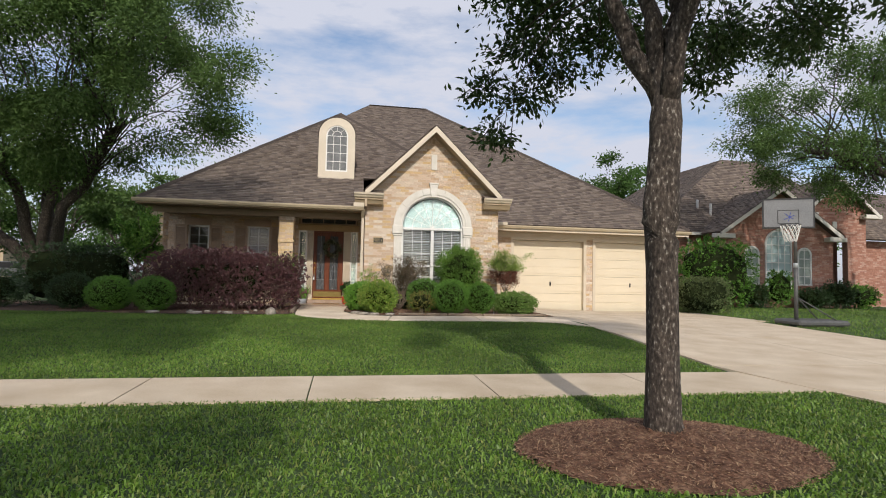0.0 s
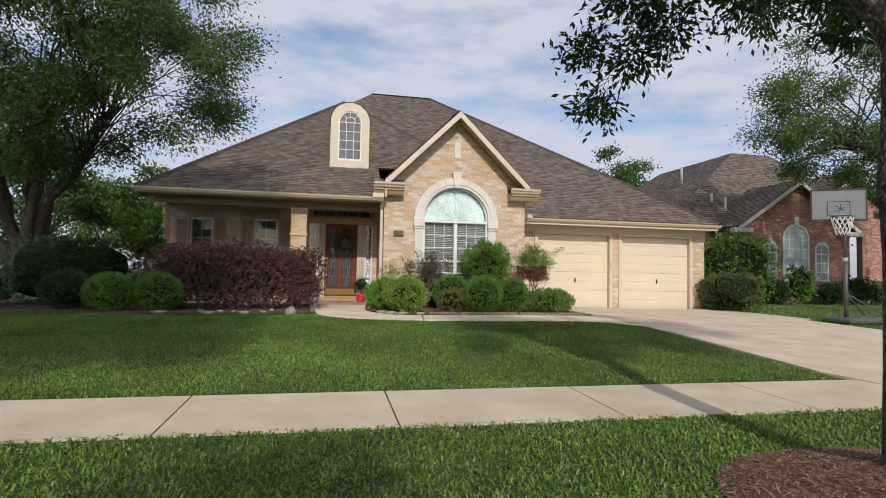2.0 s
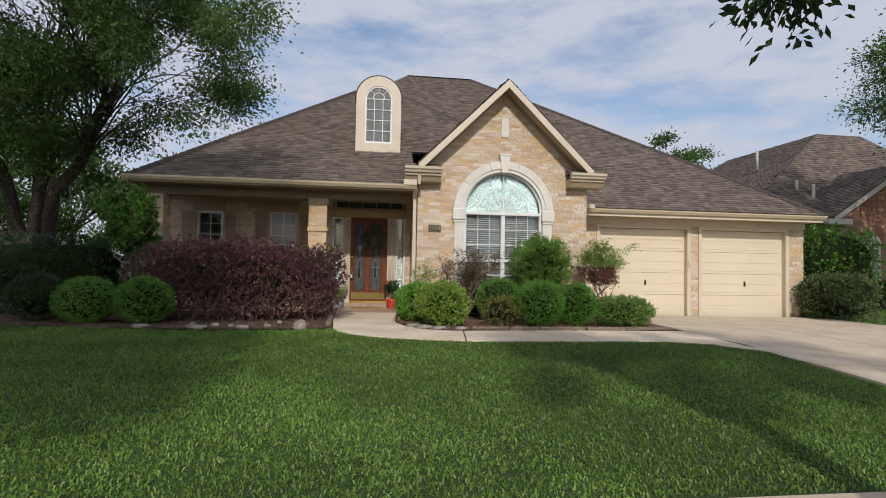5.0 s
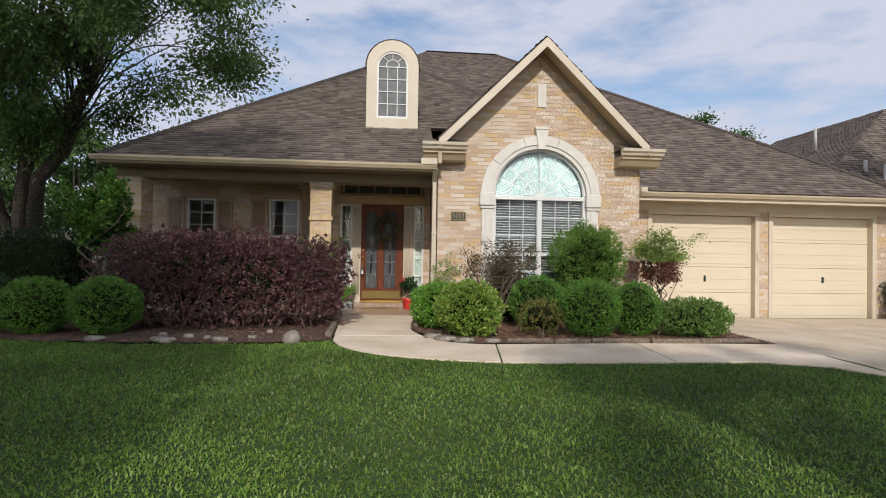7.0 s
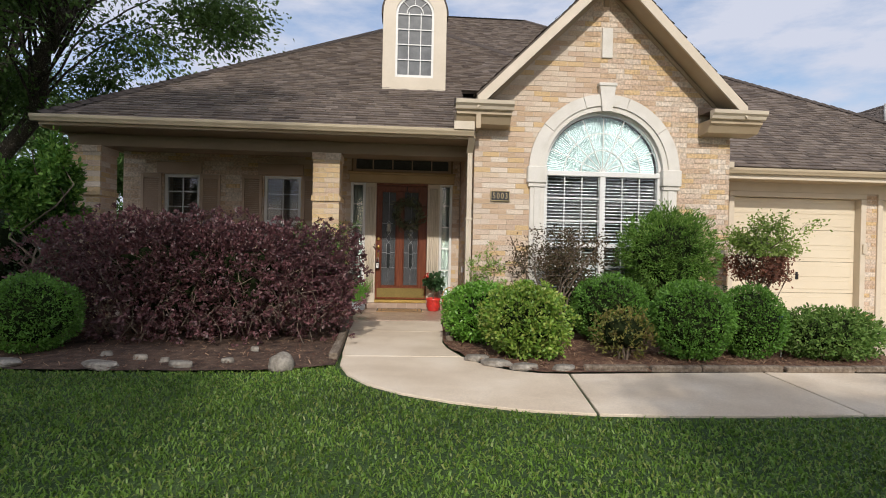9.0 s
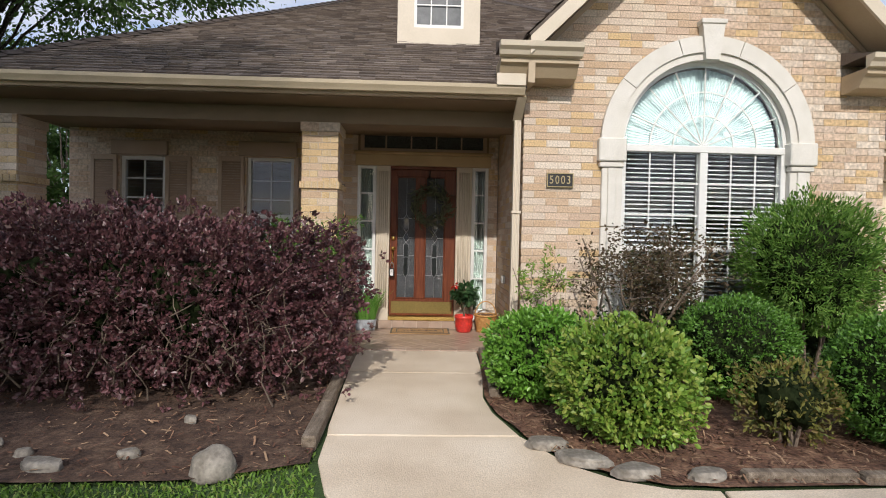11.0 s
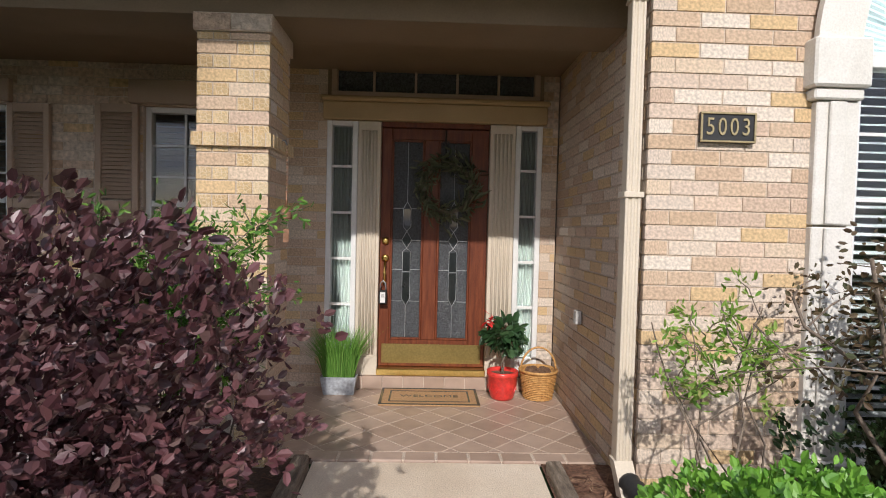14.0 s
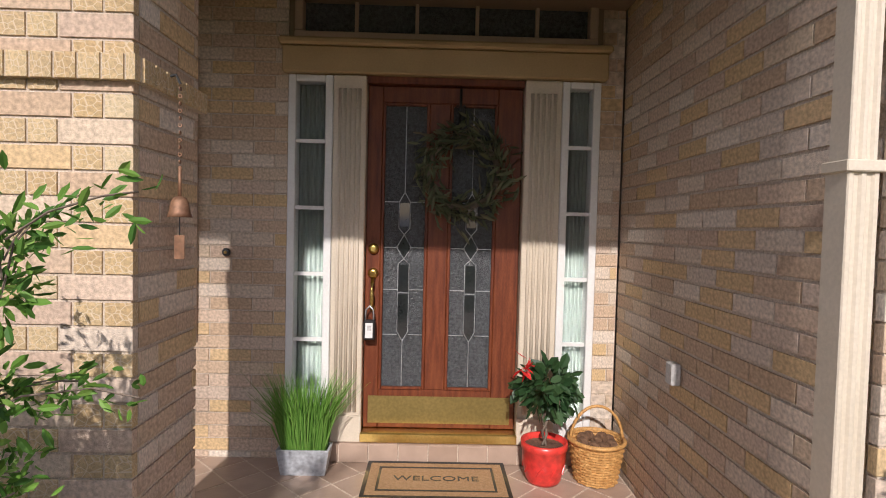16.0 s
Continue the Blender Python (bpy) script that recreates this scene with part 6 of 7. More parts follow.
for k, ch in enumerate("5003"):
    text_mesh("numeral", ch, 0.112, 0.003, Matrix.Translation((1.145 + (k - 1.5) * 0.062, GY - 0.025, 2.777)) @ Matrix.Rotation(radians(90), 4, "X") @ Matrix.Diagonal((0.85, 1.12, 1, 1)), M_BRONZE, plate, "bronze digit " + ch)
# downspout
spout = tagged(put("downspout", None), "cream ribbed metal downspout at the bay corner", "downspout", kind="structure")


def spout_piece(name, x0, x1, y0, y1, z0, z1):
    prof = []
    for k in range(5):
        f0 = x0 + (x1 - x0) * k / 5
        f1 = x0 + (x1 - x0) * (k + 1) / 5
        prof += [(f0 + 0.003, y0 + (0.006 if k % 2 else 0)), (f1 - 0.003, y0 + (0.006 if k % 2 else 0))]
    prof += [(x1, y0 + 0.004), (x1, y1), (x0, y1), (x0, y0 + 0.004)]
    return part(name, prism([(x, y, z0) for x, y in prof], (0, 0, z1 - z0)), M_TRIM, spout)


spout_piece("pipe", 0.64, 0.722, 16.985, 17.065, 1.02, 2.44)
spout_piece("pipe", 0.644, 0.718, 16.99, 17.06, 2.441, 3.42)
part("strap", box(0.63, 0.735, 16.975, 17.07, 2.41, 2.44, 0.003), M_TRIM, spout)
part("elbow", prism([(0.63, 16.99, 3.42), (0.63, 17.06, 3.42), (0.63, 16.81, 3.60), (0.63, 16.74, 3.60)], (0.093, 0, 0)), M_TRIM, spout)
part("elbow", prism([(0.627, 16.985, 1.02), (0.627, 17.065, 1.02), (0.627, 16.93, 0.86), (0.627, 16.85, 0.88)], (0.10, 0, 0)), M_TRIM, spout)
SL_P = [Vector((0.68, 16.93, 0.94)).lerp(Vector((0.71, 16.80, 0.90)), k / 6) if k < 7 else Vector((0.71, 16.80, 0.90)).lerp(Vector((0.78, 16.42, 0.83)), (k - 6) / 18) for k in range(25)]
part("drain_sleeve", tube(SL_P, [0.062 if k % 2 else 0.052 for k in range(25)], 14), M_BLACK, spout, "black corrugated drain sleeve")

# ---------- beds, mulch, stones, edging ----------
def bed(name, outline, lift, label, mat=M_SOIL):
    bm = bmesh.new()
    vs = [bm.verts.new((x, y, 0)) for x, y in outline]
    bm.faces.new(vs)
    bmesh.ops.triangulate(bm, faces=bm.faces[:])
    bmesh.ops.subdivide_edges(bm, edges=bm.edges[:], cuts=5, use_grid_fill=True)
    for v in bm.verts:
        v.co.z = ground_z(v.co.x, v.co.y) + lift + 0.02 * noise.noise((v.co.x * 3, v.co.y * 3, 0))
    for f in bm.faces:
        f.smooth = True
    ob = part(name, bm, mat)
    return tagged(ob, label, "mulch bed", kind="structure")


RIGHT_BED = [(0.32, 17.0), (0.22, 15.6), (0.26, 15.2), (0.39, 14.7), (0.6, 14.27), (0.82, 14.07), (1.07, 13.97), (1.33, 13.95), (2.4, 14.0), (3.4, 14.04), (5.4, 13.98), (5.42, 18.2), (4.7, 18.2), (4.7, 16.99), (0.75, 16.99), (0.74, 17.4), (0.33, 17.4)]
LEFT_BED = [(-1.05, 17.43), (-1.03, 16.4), (-0.97, 14.7), (-0.95, 14.25), (-1.5, 14.0), (-2.4, 13.97), (-3.5, 13.98), (-4.6, 14.15), (-6.2, 14.5), (-9.6, 14.9), (-9.6, 18.6), (-5.32, 18.6), (-5.3, 17.43)]
bed("mulch_bed", RIGHT_BED, 0.03, "brown mulched planting bed before the bay")
bed("mulch_bed", LEFT_BED, 0.03, "dark soil bed under the plum hedge", M_DARKSOIL)


def in_poly(poly, x, y):
    c = np.zeros(len(x), dtype=bool)
    for (ax, ay), (bx_, by_) in zip(poly, poly[1:] + poly[:1]):
        t = ((ay > y) != (by_ > y)) & (x < (bx_ - ax) * (y - ay) / (by_ - ay + 1e-12) + ax)
        c ^= t
    return c


TC = (2.63, 4.70)


def circle_r(a):
    return 1.0 + 0.03 * math.sin(3 * a + 1) + 0.02 * math.sin(7 * a)


def mound_z(x, y):
    q = math.hypot((x - TC[0]) / 1.14, (y - TC[1]) / 0.82)
    return 0.015 + 0.15 * max(0.0, 1 - q ** 1.3)


bm = bmesh.new()
rings_ = []
NR, NA = 14, 64
for i in range(NR + 1):
    rr = []
    for k in range(NA):
        a = 2 * math.pi * k / NA
        x, y = TC[0] + 1.14 * circle_r(a) * i / NR * math.cos(a), TC[1] + 0.82 * circle_r(a) * i / NR * math.sin(a)
        rr.append(bm.verts.new((x, y, ground_z(x, y) + mound_z(x, y) + 0.012 * noise.noise((x * 9, y * 9, 1)))) if i else None)
    rings_.append(rr)
c0 = bm.verts.new((*TC, ground_z(*TC) + mound_z(*TC)))
for k in range(NA):
    bm.faces.new((c0, rings_[1][k], rings_[1][(k + 1) % NA]))
    for i in range(1, NR):
        bm.faces.new((rings_[i][k], rings_[i + 1][k], rings_[i + 1][(k + 1) % NA], rings_[i][(k + 1) % NA])).smooth = True
tagged(part("mulch_circle", bm, M_SOIL), "mounded circle of reddish-brown mulch round the tree", "mulch bed", kind="structure")


def chips(name, x, y, z, size, rng, label):
    n = len(x)
    a = rng.uniform(0, 6.28, n)
    L = size * rng.uniform(0.3, 1.4, n)
    W = size * rng.uniform(0.08, 0.26, n)
    d = np.stack([np.cos(a), np.sin(a), rng.normal(0, 0.25, n)], 1)
    s = np.stack([-np.sin(a), np.cos(a), rng.normal(0, 0.2, n)], 1)
    p = np.stack([x, y, z + 0.006], 1)
    v = np.stack([p - d * L[:, None] / 2 - s * W[:, None] / 2, p + d * L[:, None] / 2 - s * W[:, None] / 2, p + d * L[:, None] / 2 + s * W[:, None] / 2, p - d * L[:, None] / 2 + s * W[:, None] / 2], 1).reshape(-1, 3)
    f = np.arange(n)[:, None] * 4 + np.array([[0, 1, 2, 3]])
    return tagged(put(name, np_mesh(name, v, f, M_CHIP)), label, "mulch", kind="stuff")


rm = np.random.default_rng(77)
n = 16000
a, q = rm.uniform(0, 6.283, n), np.sqrt(rm.random(n)) * 1.02
x, y = TC[0] + 1.14 * q * np.cos(a), TC[1] + 0.82 * q * np.sin(a)
chips("mulch_chips", x, y, np.array([ground_z(i, j) + mound_z(i, j) for i, j in zip(x, y)]) + 0.006, 0.030, rm, "shredded bark mulch round the tree")
for poly, m_ in ((RIGHT_BED, 9000), (LEFT_BED, 4000)):
    x, y = rm.uniform(-6.5 if poly is LEFT_BED else 0.2, 5.4 if poly is RIGHT_BED else -0.9, m_), rm.uniform(13.9, 17.2, m_)
    k = in_poly(poly, x, y)
    x, y = x[k], y[k]
    chips("mulch_chips", x, y, np.array([ground_z(i, j) for i, j in zip(x, y)]) + 0.045, 0.05, rm, "shredded bark mulch in the planting bed")


def stone(label, x, y, sx, sy, sz, seed, flat=True, rz=0.0):
    bm = bmesh.new()
    bmesh.ops.create_icosphere(bm, subdivisions=3, radius=1.0)
    for v in bm.verts:
        k = 1 + 0.22 * noise.noise(v.co * 1.7 + Vector((seed * 3.1, 0, 0)))
        v.co = Vector((v.co.x * sx * k, v.co.y * sy * k, max(-0.4, min(v.co.z * k, 0.6 if flat else 2)) * sz))
    for f in bm.faces:
        f.smooth = not flat
    bm.transform(Matrix.Rotation(rz, 4, "Z"))
    ob = part("stone", bm, M_ROCK)
    ob.location = (x, y, ground_z(x, y) + 0.03 + sz * 0.2)
    return tagged(ob, label, "stone", "garden stones")


stone("round pale grey garden boulder at the bed edge", -1.45, 14.1, 0.13, 0.11, 0.12, 1, False)
for k, (x, y, s_) in enumerate([(0.5, 14.52, 0.14), (0.66, 14.28, 0.17), (0.92, 14.1, 0.14), (1.3, 14.06, 0.12), (-3.1, 14.1, 0.2), (-2.4, 14.15, 0.12), (-4.0, 14.2, 0.16), (-2.0, 14.3, 0.06), (-2.9, 14.45, 0.07), (-3.3, 14.6, 0.06), (-2.6, 14.3, 0.05), (-1.9, 14.9, 0.05)]):
    stone("flat weathered garden stone edging the bed", x, y, s_, s_ * 0.55, 0.06, 3 + k, True, rm.uniform(-0.5, 0.5))
for k, (x0, x1) in enumerate([(1.5, 2.15), (2.17, 2.68), (2.7, 3.55), (3.58, 4.3), (4.32, 5.2)]):
    ob = part("timber_edging", box(x0, x1, 14.0, 14.08, 0.0, 0.065, 0.012), M_TIMBER)
    ob.location = (0, 0.01 * (-1) ** k, ground_z((x0 + x1) / 2, 14.0) + 0.015)
    tagged(ob, "weathered split timber edging along the path", "edging", "timber edging")
for pts in ([(-1.09, 17.35), (-1.07, 16.3), (-1.02, 15.2), (-1.0, 14.45)], [(0.38, 17.3), (0.36, 16.4), (0.30, 15.55)]):
    for (ax, ay), (bx_, by_) in zip(pts, pts[1:]):
        z = ground_z(ax, ay)
        d = Vector((bx_ - ax, by_ - ay, 0)).normalized()
        s = Vector((-d.y, d.x, 0)) * 0.045
        p0, p1 = Vector((ax, ay, z)) + d * 0.01, Vector((bx_, by_, z)) - d * 0.01
        bm = prism([p0 - s, p0 + s, p0 + s + Vector((0, 0, 0.1)), p0 - s + Vector((0, 0, 0.1))], p1 - p0)
        bmesh.ops.bevel(bm, geom=bm.edges[:], offset=0.01, segments=1, affect="EDGES")
        tagged(part("timber_edging", bm, M_TIMBER), "weathered timber edging beside the path to the porch", "edging", "timber edging")
lampst = empty("garden_light", (4.05, 14.75, 0.8), "small blue and white garden stake in the bed", "garden stake")
part("stake", tube([(4.05, 14.75, 0.78), (4.05, 14.75, 1.20)], 0.008, 6), M_WHITE, lampst)
part("cap", lathe([(0.012, 0), (0.016, 0.05), (0.042, 0.055), (0.038, 0.09), (0.015, 0.12)], 12, (4.05, 14.75, 1.17)), M_BLUE, lampst)

# ---------- basketball hoop ----------
hoop = empty("basketball_hoop", (12.0, 13.4, 0.7), "portable basketball hoop with a grey backboard beside the driveway", "basketball hoop")
hx, hy, hg = 11.85, 13.35, ground_z(12, 13.4)
bm = box(hx - 0.35, hx + 1.15, hy - 0.4, hy + 0.5, hg, hg + 0.16, 0.05)
part("base", bm, M_POLE, hoop, "black plastic water-filled base")
part("pole", tube([(hx - 0.1, hy, hg + 0.1), (hx - 0.1, hy, hg + 1.6)], 0.05, 12), M_POLE, hoop)
part("upper_pole", tube([(hx - 0.1, hy, hg + 1.6), (hx - 0.1, hy, hg + 2.9)], 0.043, 12), M_POLE, hoop)
part("collar", tube([(hx - 0.1, hy, hg + 1.5), (hx - 0.1, hy, hg + 1.62)], 0.058, 12), M_BLIND, hoop)
for d in (-0.3, 0.3):
    part("brace", tube([(hx - 0.1, hy, hg + 0.75), (hx + 0.85, hy + d, hg + 0.14)], 0.016, 6), M_POLE, hoop)
hb = Matrix.Translation((hx - 0.42, hy - 0.12, 0.08)) @ Matrix.Rotation(radians(-32), 4, "Z")


def hpart(nm, bm, mat, lb=""):
    bm.transform(hb)
    return part(nm, bm, mat, hoop, lb)


hpart("backboard", box(-0.56, 0.56, -0.02, 0.02, 3.12, 3.86, 0.01), M_BOARD, "grey backboard")
for q in ((-0.58, 0.58, 3.10, 3.14), (-0.58, 0.58, 3.84, 3.88), (-0.58, -0.55, 3.141, 3.839), (0.55, 0.58, 3.141, 3.839)):
    hpart("board_rim", box(q[0], q[1], -0.03, 0.03, q[2], q[3]), M_BLACK)
for q in ((-0.24, 0.24, 3.22, 3.235), (-0.24, 0.24, 3.56, 3.575), (-0.24, -0.225, 3.2355, 3.5595), (0.225, 0.24, 3.2355, 3.5595)):
    hpart("target_line", box(q[0], q[1], -0.0245, -0.0205, q[2], q[3]), M_BLACK)
for a0 in (0.3, 1.2, 2.2):
    hpart("ball_mark", tube([(0.14 * math.cos(a0), -0.023, 3.4 + 0.12 * math.sin(a0)), (0.03, -0.023, 3.39), (-0.14 * math.cos(a0 + 0.4), -0.023, 3.4 - 0.12 * math.sin(a0 + 0.4))], 0.008, 4), M_BLUE)
hpart("support_arm", box(-0.06, 0.06, 0.02, 0.24, 3.18, 3.34), M_POLE)
hpart("rim", tube([(0.23 * math.cos(t), -0.28 + 0.23 * math.sin(t), 3.17) for t in np.linspace(0, 6.283, 25)], 0.011, 6), M_BLACK)
bm = bmesh.new()
for k in range(12):
    for s in (-1, 1):
        pts = []
        for j in range(6):
            t = j / 5
            a = 2 * math.pi * (k + s * 2.0 * t) / 12
            r = 0.23 - 0.10 * t
            pts.append((r * math.cos(a), -0.28 + r * math.sin(a), 3.165 - 0.42 * t))
        add_tube(bm, pts, 0.007, 4)
hpart("net", bm, M_NET, "white cord net")

# ---------- neighbouring house ----------
nb = empty("neighbour_house", (20, 26, 0.7), "red brick house with brown shingled roof and arched windows", "house")
NGY = 22.4


def red_wall(x0, x1, y, z0, z1, keep, yt=0.2):
    w = part("wall", box(x0, x1, y + 0.012, y + yt, z0, z1), M_REDMORTAR, nb)
    lay_bricks(w, courses(x0, x1, z0, z1, keep, 0, 0.255, 0.0785), (0, y, 0), 0, field=M_REDBRICK)
    return w


def ngt(x):
    return 6.0 - 0.72 * abs(x - 19.5)


def nkeep(a, b, z):
    m = (a + b) / 2
    if z > ngt(m) - 0.05:
        return []
    for cx, r, sp, zb in NWIN:
        if abs(m - cx) < r + 0.1 and zb < z < sp or math.hypot(m - cx, z - sp) < r + 0.02 and z >= sp:
            return []
    return [(a, b)]


NWIN = [(18.15, 0.36, 3.05, 1.75), (19.5, 0.68, 3.5, 1.55), (20.85, 0.36, 3.05, 1.75)]
gw = part("wall", prism([(16.7, NGY + 0.3, 0.5), (22.4, NGY + 0.3, 0.5), (22.4, NGY + 0.3, 4.0), (19.5, NGY + 0.3, 6.0), (16.7, NGY + 0.3, 4.0)], (0, 0.1, 0)), M_REDMORTAR, nb)
lay_bricks(gw, courses(16.7, 22.4, 0.55, 6.0, nkeep), (0, NGY + 0.285, 0), 0, field=M_REDBRICK, depth=0.03)
for cx, r, sp, zb in NWIN:
    w = tagged(put("window", None, nb), "white arched window with small panes")
    part("backing", prism([(x, NGY + 0.292, z) for x, z in [(cx - r, zb), (cx + r, zb)] + arch_pts(cx, r, 14, sp)], (0, 0.006, 0)), M_SHADE if r > 0.5 else M_CURTAIN, w)
    part("arch_frame", ring(cx, sp, r - 0.06, r + 0.02, NGY + 0.24, NGY + 0.29, n=16), M_WHITE, w)
    for a, b in ((cx - r, cx - r + 0.06), (cx + r - 0.06, cx + r)):
        part("side_frame", box(a, b, NGY + 0.24, NGY + 0.29, zb, sp), M_WHITE, w)
    part("sill", box(cx - r, cx + r, NGY + 0.22, NGY + 0.289, zb - 0.06, zb), M_WHITE, w)
    z = zb + 0.35
    while z < sp + r - 0.1:
        hw = r if z < sp else math.sqrt(max(0.01, r * r - (z - sp) ** 2))
        part("muntin", box(cx - hw + 0.03, cx + hw - 0.03, NGY + 0.262, NGY + 0.27, z - 0.02, z + 0.02), M_WHITE, w)
        z += 0.4
    for k in ((-0.33, 0.33, 0) if r > 0.5 else (0,)):
        part("muntin", box(cx + k - 0.018, cx + k + 0.018, NGY + 0.271, NGY + 0.28, zb, sp + r * 0.85), M_WHITE, w)
part("keystone", box(19.38, 19.62, NGY + 0.2, NGY + 0.28, 4.15, 4.5, 0.01), M_STONE, nb)
red_wall(14.2, 16.68, 24.2, 0.5, 4.0, cut([]))
side = part("wall", box(16.7, 16.85, NGY + 0.32, 24.2, 0.5, 4.0), M_REDMORTAR, nb)
lay_bricks(side, courses(-24.2, -NGY - 0.3, 0.55, 4.0, cut([])), (16.69, 0, 0), -90, field=M_REDBRICK)
# entry gable with an arched opening
EC = 23.5
bm = bmesh.new()
ey = 23.6
ea = arch_pts(EC - 0.1, 0.75, 16, 3.7)
for i in range(16):
    (xa, za), (xb, zb) = ea[i], ea[i + 1]
    add_prism(bm, [(xb, ey, zb), (xa, ey, za), (xa, ey, 6.8 - 0.8 * abs(xa - EC)), (xb, ey, 6.8 - 0.8 * abs(xb - EC))], (0, 0.3, 0))
for a, b in ((21.9, EC - 0.85), (EC + 0.65, 25.2)):
    add_prism(bm, [(a, ey, 0.5), (b, ey, 0.5), (b, ey, 6.8 - 0.8 * abs(b - EC)), (a, ey, 6.8 - 0.8 * abs(a - EC))], (0, 0.3, 0))
ew = part("wall", bm, M_REDMORTAR, nb)


def ekeep(a, b, z):
    m = (a + b) / 2
    if z > 6.75 - 0.8 * abs(m - EC) or abs(m - EC + 0.1) < 0.8 and z < 3.7 or math.hypot(m - EC + 0.1, z - 3.7) < 0.82:
        return []
    return [(a, b)]


lay_bricks(ew, courses(21.9, 25.2, 0.55, 6.7, ekeep), (0, ey - 0.012, 0), 0, field=M_REDBRICK)
part("entry_back", box(21.9, 25.2, 25.2, 25.3, 0.5, 5.5), M_REDMORTAR, nb)
part("keystone", box(EC - 0.22, EC + 0.02, ey - 0.06, ey - 0.015, 4.42, 4.8, 0.01), M_STONE, nb)
red_wall(25.2, 34, 24.4, 0.5, 4.0, cut([]))
bm = box(14.2, 14.35, 24.4, 36, 0.5, 4.0)
part("wall", bm, M_REDMORTAR, nb)
part("wall", box(14.2, 34, 36, 36.2, 0.5, 4.0), M_REDMORTAR, nb)
NP_ = (20.3, 27.5, 8.45)
roof_plane("roof_slope", [(13.8, 23.8, 4.05), (27.6, 23.8, 4.05), (22.5, 27.5, 8.45), NP_], None, nb, seed=21)
roof_plane("roof_slope", [(13.8, 36.4, 4.05), (13.8, 23.8, 4.05), NP_, (20.3, 34, 8.45)], None, nb, seed=22)
roof_plane("roof_slope", [(24.8, 24.0, 4.05), (34.4, 24.0, 4.05), (34.4, 29, 7.3), (24.8, 29, 7.3)], None, nb, seed=23)
for ax, ay, ez, top, hw, back in ((19.5, NGY - 0.05, 4.0, 6.15, 3.15, 26), (EC, ey - 0.4, 5.25, 6.95, 2.05, 27)):
    roof_plane("roof_slope", [(ax - hw, back, ez), (ax - hw, ay, ez), (ax, ay, top), (ax, back, top)], None, nb, seed=24)
    roof_plane("roof_slope", [(ax + hw, ay, ez), (ax + hw, back, ez), (ax, back, top), (ax, ay, top)], None, nb, seed=25)
    for s in (-1, 1):
        part("rake_board", prism([(ax + s * hw, ay - 0.02, ez - 0.03), (ax, ay - 0.02, top - 0.03), (ax, ay - 0.02, top - 0.22), (ax + s * hw, ay - 0.02, ez - 0.22)], (0, 0.04, 0)), M_STONE, nb)
        a, b = sorted((ax + s * (hw - 0.75), ax + s * (hw + 0.2)))
        part("eave_return", box(a, b, ay, ay + 0.33, ez - 0.28, ez - 0.08, 0.02), M_STONE, nb)
part("gutter", box(13.7, 16.6, 23.68, 23.8, 3.92, 4.05, 0.01), M_STONE, nb)
part("downspout", tube([(15.6, 23.75, 3.9), (15.9, 23.95, 3.7), (16.0, 24.15, 3.5), (16.0, 24.15, 0.6)], 0.045, 8), M_STONE, nb)
for x, y, z in ((17.6, 28, 7.3), (17.0, 24.9, 5.4), (17.5, 24.6, 5.2)):
    part("vent_pipe", tube([(x, y, z - 0.6), (x, y, z + 0.35)], 0.06, 8), M_GREY, nb)
for k, (x, y, sx, sz, lf) in enumerate([(18.6, 21.6, 1.2, 1.7, L_BOX), (20.3, 21.7, 1.6, 0.9, L_DARK), (21.8, 21.8, 1.6, 1.2, L_DARK), (23.6, 22.4, 1.6, 1.1, L_BOX), (17.4, 21.7, 1.2, 1.0, L_DARK), (25.8, 21, 1.6, 1.1, L_DARK)]):
    shrub("shrub", "green foundation shrub before the red brick house", (x, y, gz(x, y)), (sx, 1.0, sz), lf, 2500, 0.08, 0.045, 500 + k, 0.12, 0.7)

# ---------- far left street ----------
car = empty("parked_car", (-25.5, 50, 0.75), "silver hatchback parked on the far street", "car")
cz = ground_z(-25, 50)
body = prism([(-27.6, 49.2, cz + 0.3), (-23.4, 49.2, cz + 0.3), (-23.35, 49.2, cz + 0.75), (-24.3, 49.2, cz + 0.9), (-25.2, 49.2, cz + 1.45), (-26.9, 49.2, cz + 1.48), (-27.55, 49.2, cz + 0.95)], (0, 1.7, 0))
bmesh.ops.bevel(body, geom=body.edges[:], offset=0.06, segments=2, affect="EDGES")
part("body", body, M_CAR, car)
part("side_glass", prism([(-26.9, 49.18, cz + 0.95), (-24.6, 49.18, cz + 0.95), (-25.25, 49.18, cz + 1.38), (-26.8, 49.18, cz + 1.4)], (0, 0.015, 0)), M_CARGLASS, car)
for x in (-26.8, -24.2):
    w = part("wheel", lathe([(0.26, -0.1), (0.31, -0.08), (0.31, 0.08), (0.26, 0.1)], 20), M_TYRE, car)
    w.data.transform(Matrix.Translation((x, 49.25, cz + 0.31)) @ rot)
    r = part("rim", lathe([(0.19, -0.11), (0.19, 0.11)], 16), M_GREY, w)
    r.data.transform(Matrix.Translation((x, 49.25, cz + 0.31)) @ rot)
fh = empty("far_house", (-38, 60, 0.8), "tan house with a brown roof across the far street", "house")
part("wall", box(-46, -31, 58, 68, 0.5, 4.0), M_TAN, fh)
part("roof", prism([(-46.5, 57.5, 4.0), (-30.5, 57.5, 4.0), (-34, 63, 7.2), (-43, 63, 7.2)], (0, 0, -0.12)), M_DECK, fh)
part("garage_door", box(-44, -39, 57.9, 57.99, 0.7, 3.0), M_GARAGE, fh)

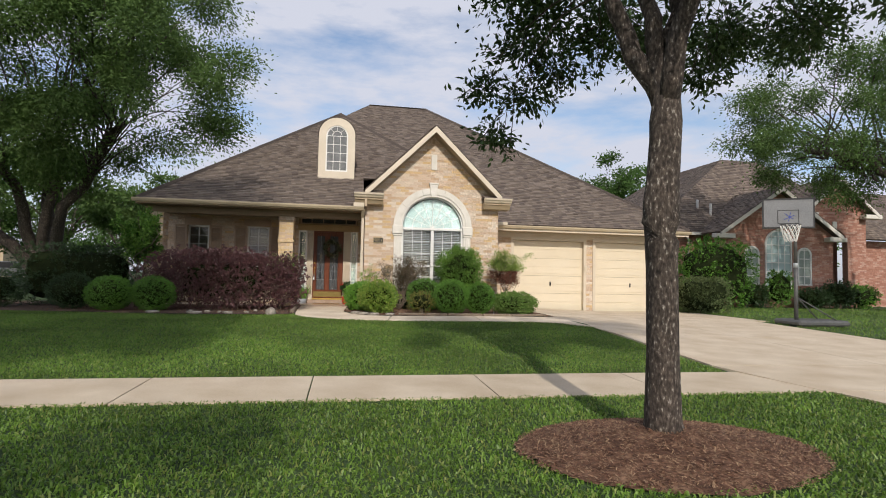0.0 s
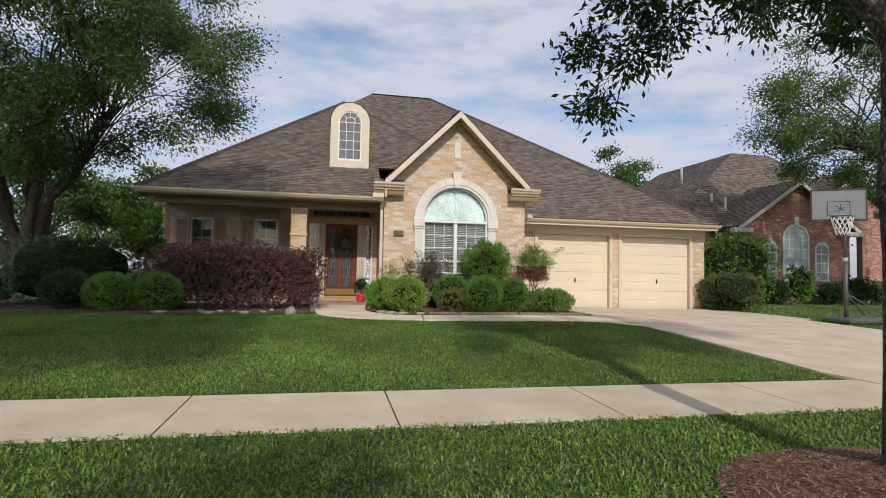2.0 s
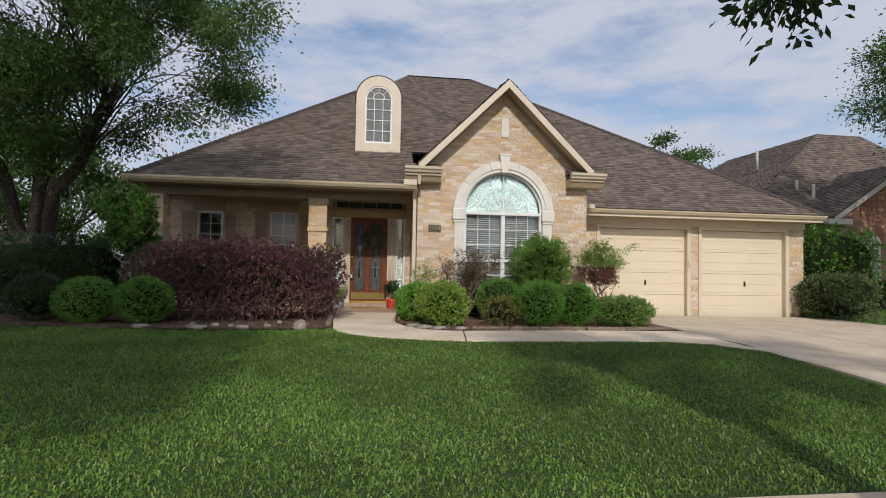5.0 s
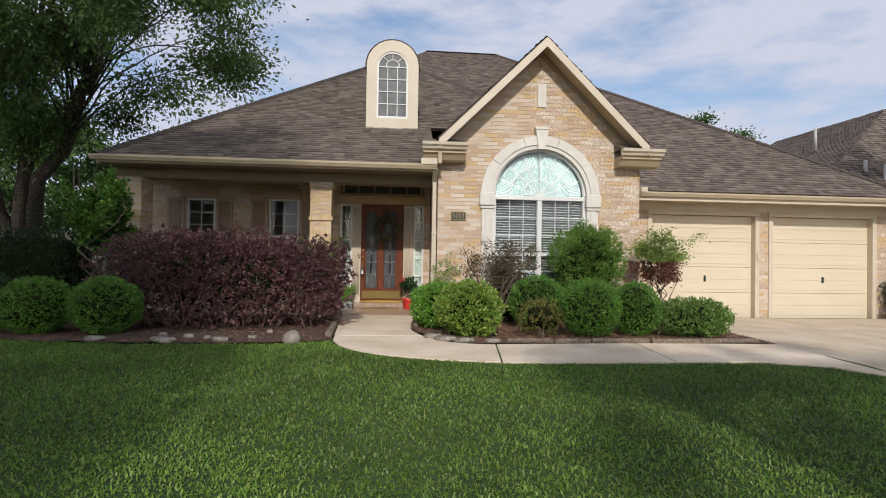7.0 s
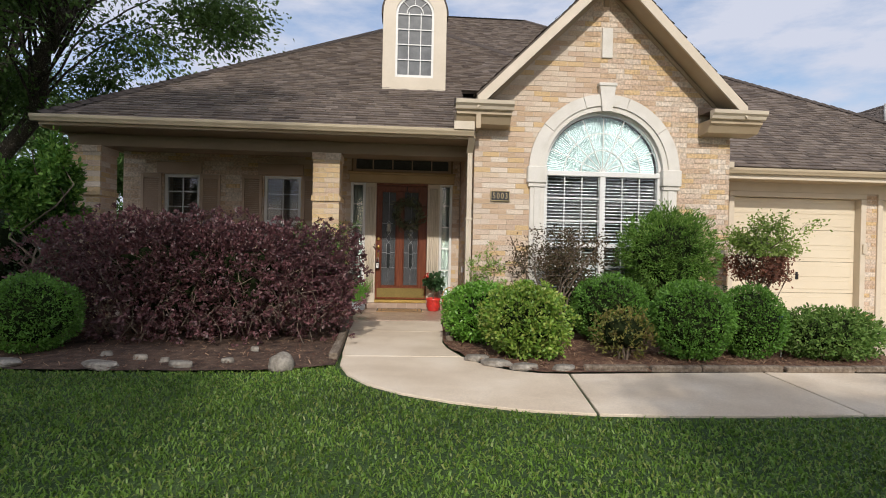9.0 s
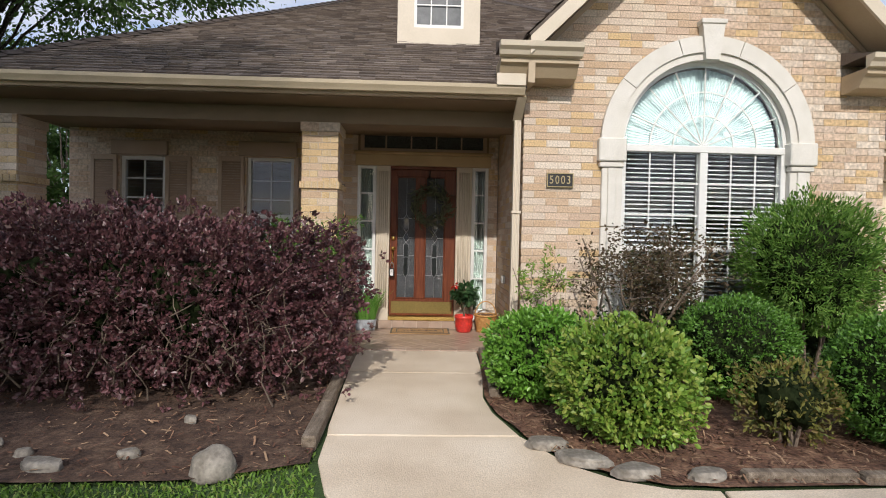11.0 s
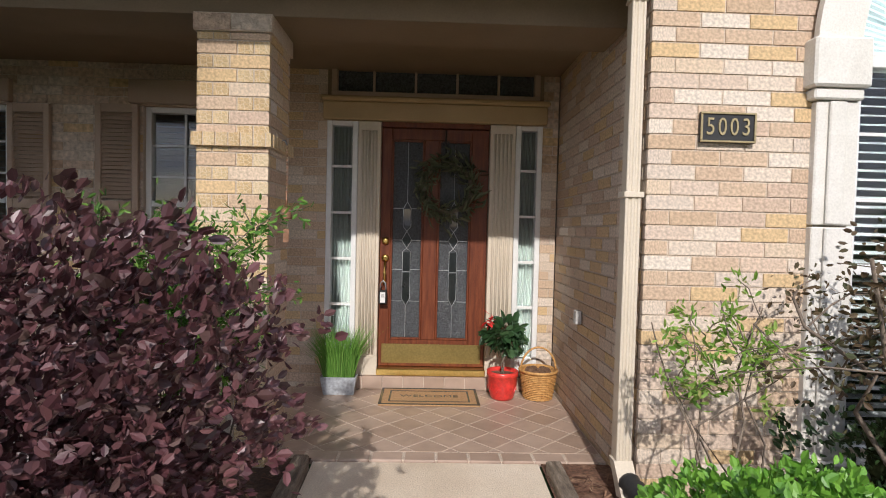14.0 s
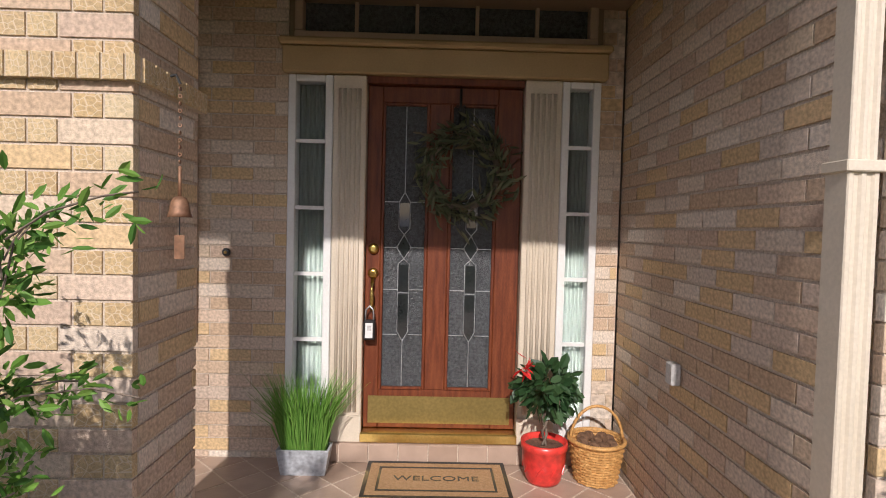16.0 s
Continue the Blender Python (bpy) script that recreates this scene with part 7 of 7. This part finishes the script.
# ---------- grass ----------
def blades(name, n, x0, x1, y0, y1, keep, ln, wd, seed, label):
    rng = np.random.default_rng(seed)
    x, y = rng.uniform(x0, x1, n), rng.uniform(y0, y1, n)
    k = keep(x, y)
    x, y = x[k], y[k]
    n = len(x)
    z = np.array([ground_z(a, b) for a, b in zip(x, y)])
    patch = 0.8 + 0.35 * np.sin(x * 2.1 + 1.3 * np.sin(y * 1.7)) * np.sin(y * 2.6 + x)
    L = ln * rng.uniform(0.5, 1.3, n) * (0.85 + 0.2 * patch)
    a = rng.uniform(0, 6.28, n)
    s = np.stack([np.cos(a), np.sin(a), np.zeros(n)], 1) * (wd * rng.uniform(0.7, 1.3, n) / 2)[:, None]
    b = rng.uniform(0, 6.28, n)
    le = rng.uniform(0.3, 1.35, n) * L
    p = np.stack([x, y, z - 0.004], 1)
    m = p + np.stack([np.cos(b) * le * 0.35, np.sin(b) * le * 0.35, L * 0.6], 1)
    t = p + np.stack([np.cos(b) * le, np.sin(b) * le, L * (1 - 0.42 * le / L)], 1)
    v = np.stack([p - s, p + s, m + s, m - s, t], 1).reshape(-1, 3)
    i = np.arange(n)[:, None] * 5
    f = np.concatenate([i + np.array([[0, 1, 2]]), i + np.array([[0, 2, 3]]), i + np.array([[3, 2, 4]])], 1).reshape(-1, 3)
    return tagged(put(name, np_mesh(name, v, f, M_BLADE)), label, "grass", kind="stuff")


PATH_EDGE = [(-0.97, 14.7), (-0.94, 14.25), (-0.84, 13.88), (-0.63, 13.5), (-0.33, 13.2), (0.08, 12.95), (0.6, 12.74), (1.14, 12.63), (1.7, 12.59), (2.4, 12.58), (3.2, 12.6), (4.2, 12.6), (4.9, 12.36), (5.4, 11.8), (5.4, 7.72), (-12, 7.72), (-12, 15.0), (-9.6, 14.95), (-6.2, 14.52), (-4.6, 14.17), (-3.5, 14.0), (-2.4, 13.99), (-1.5, 14.02)]


def off_mulch(x, y):
    return ((x - TC[0]) / 1.12) ** 2 + ((y - TC[1]) / 0.80) ** 2 > 1 + 0.1 * np.sin(9 * np.arctan2(y - TC[1], x - TC[0]))


blades("lawn_grass", 225000, -8.5, 5.4, 7.68, 14.6, lambda x, y: in_poly(PATH_EDGE, x, y), 0.040, 0.0105, 61, "thick green broad-bladed lawn before the house")
blades("lawn_grass", 14000, -14, -8.5, 7.68, 15, lambda x, y: x < -8.4, 0.07, 0.012, 62, "thick green broad-bladed lawn before the house")
blades("verge_grass", 135000, -6.0, 6.2, 0.8, 6.5, lambda x, y: off_mulch(x, y) & (x < 5.75 + np.maximum(0, 6.5 - y) * 0.25), 0.045, 0.0115, 63, "thick green grass verge between street and sidewalk")
blades("side_grass", 40000, 11.42, 26, 4, 21.5, lambda x, y: x > np.where(y > 14.3, 11.9, 11.42), 0.075, 0.014, 64, "green lawn beside the driveway")


def outer_lawn(x, y):
    known = (x > -8.5) & (x < 5.6) & (y > 7.6) | (x > -6.0) & (x < 6.6) & (y > 0.8) & (y < 7.6)
    paved = (y > WALK_N - 0.05) & (y < WALK_F + 0.05) & (x < 5.8) | (x > 5.4) & (x < 11.45)
    return ~known & ~paved & ((y < 14) | (x > 11.9)) & ~((x < -8.4) & (x > -14) & (y > 7.68))


blades("outer_grass", 50000, -18, 22, -7, 14, outer_lawn, 0.07, 0.016, 65, "green grass of the wider lawns along the street")
# ---------- bricks, last ----------
for parent, bricks, fm, near, score, field, depth, single in ALL_BRICKS:
    order = sorted(bricks, key=lambda b: score(b[0], b[1])) if score else bricks
    for u, z, w, h in order[:near]:
        ob = put("brick", single, parent)
        ob.matrix_basis = fm @ Matrix.Translation((u, depth / 2 + 0.0055, z)) @ Matrix.Diagonal((w, depth, h, 1))
    rest = np.array(order[near:])
    if len(rest):
        v = UB_V[None] * np.stack([rest[:, 2], np.full(len(rest), depth), rest[:, 3]], 1)[:, None]
        v = v + np.stack([rest[:, 0], np.full(len(rest), depth / 2 + 0.0055), rest[:, 1]], 1)[:, None]
        f = UB_F[None] + (np.arange(len(rest)) * 12)[:, None, None]
        me = np_mesh("bricks", v.reshape(-1, 3), f.reshape(-1, 4), field)
        ob = tagged(put("bricks", me, parent), kind="stuff")
        ob.matrix_basis = fm
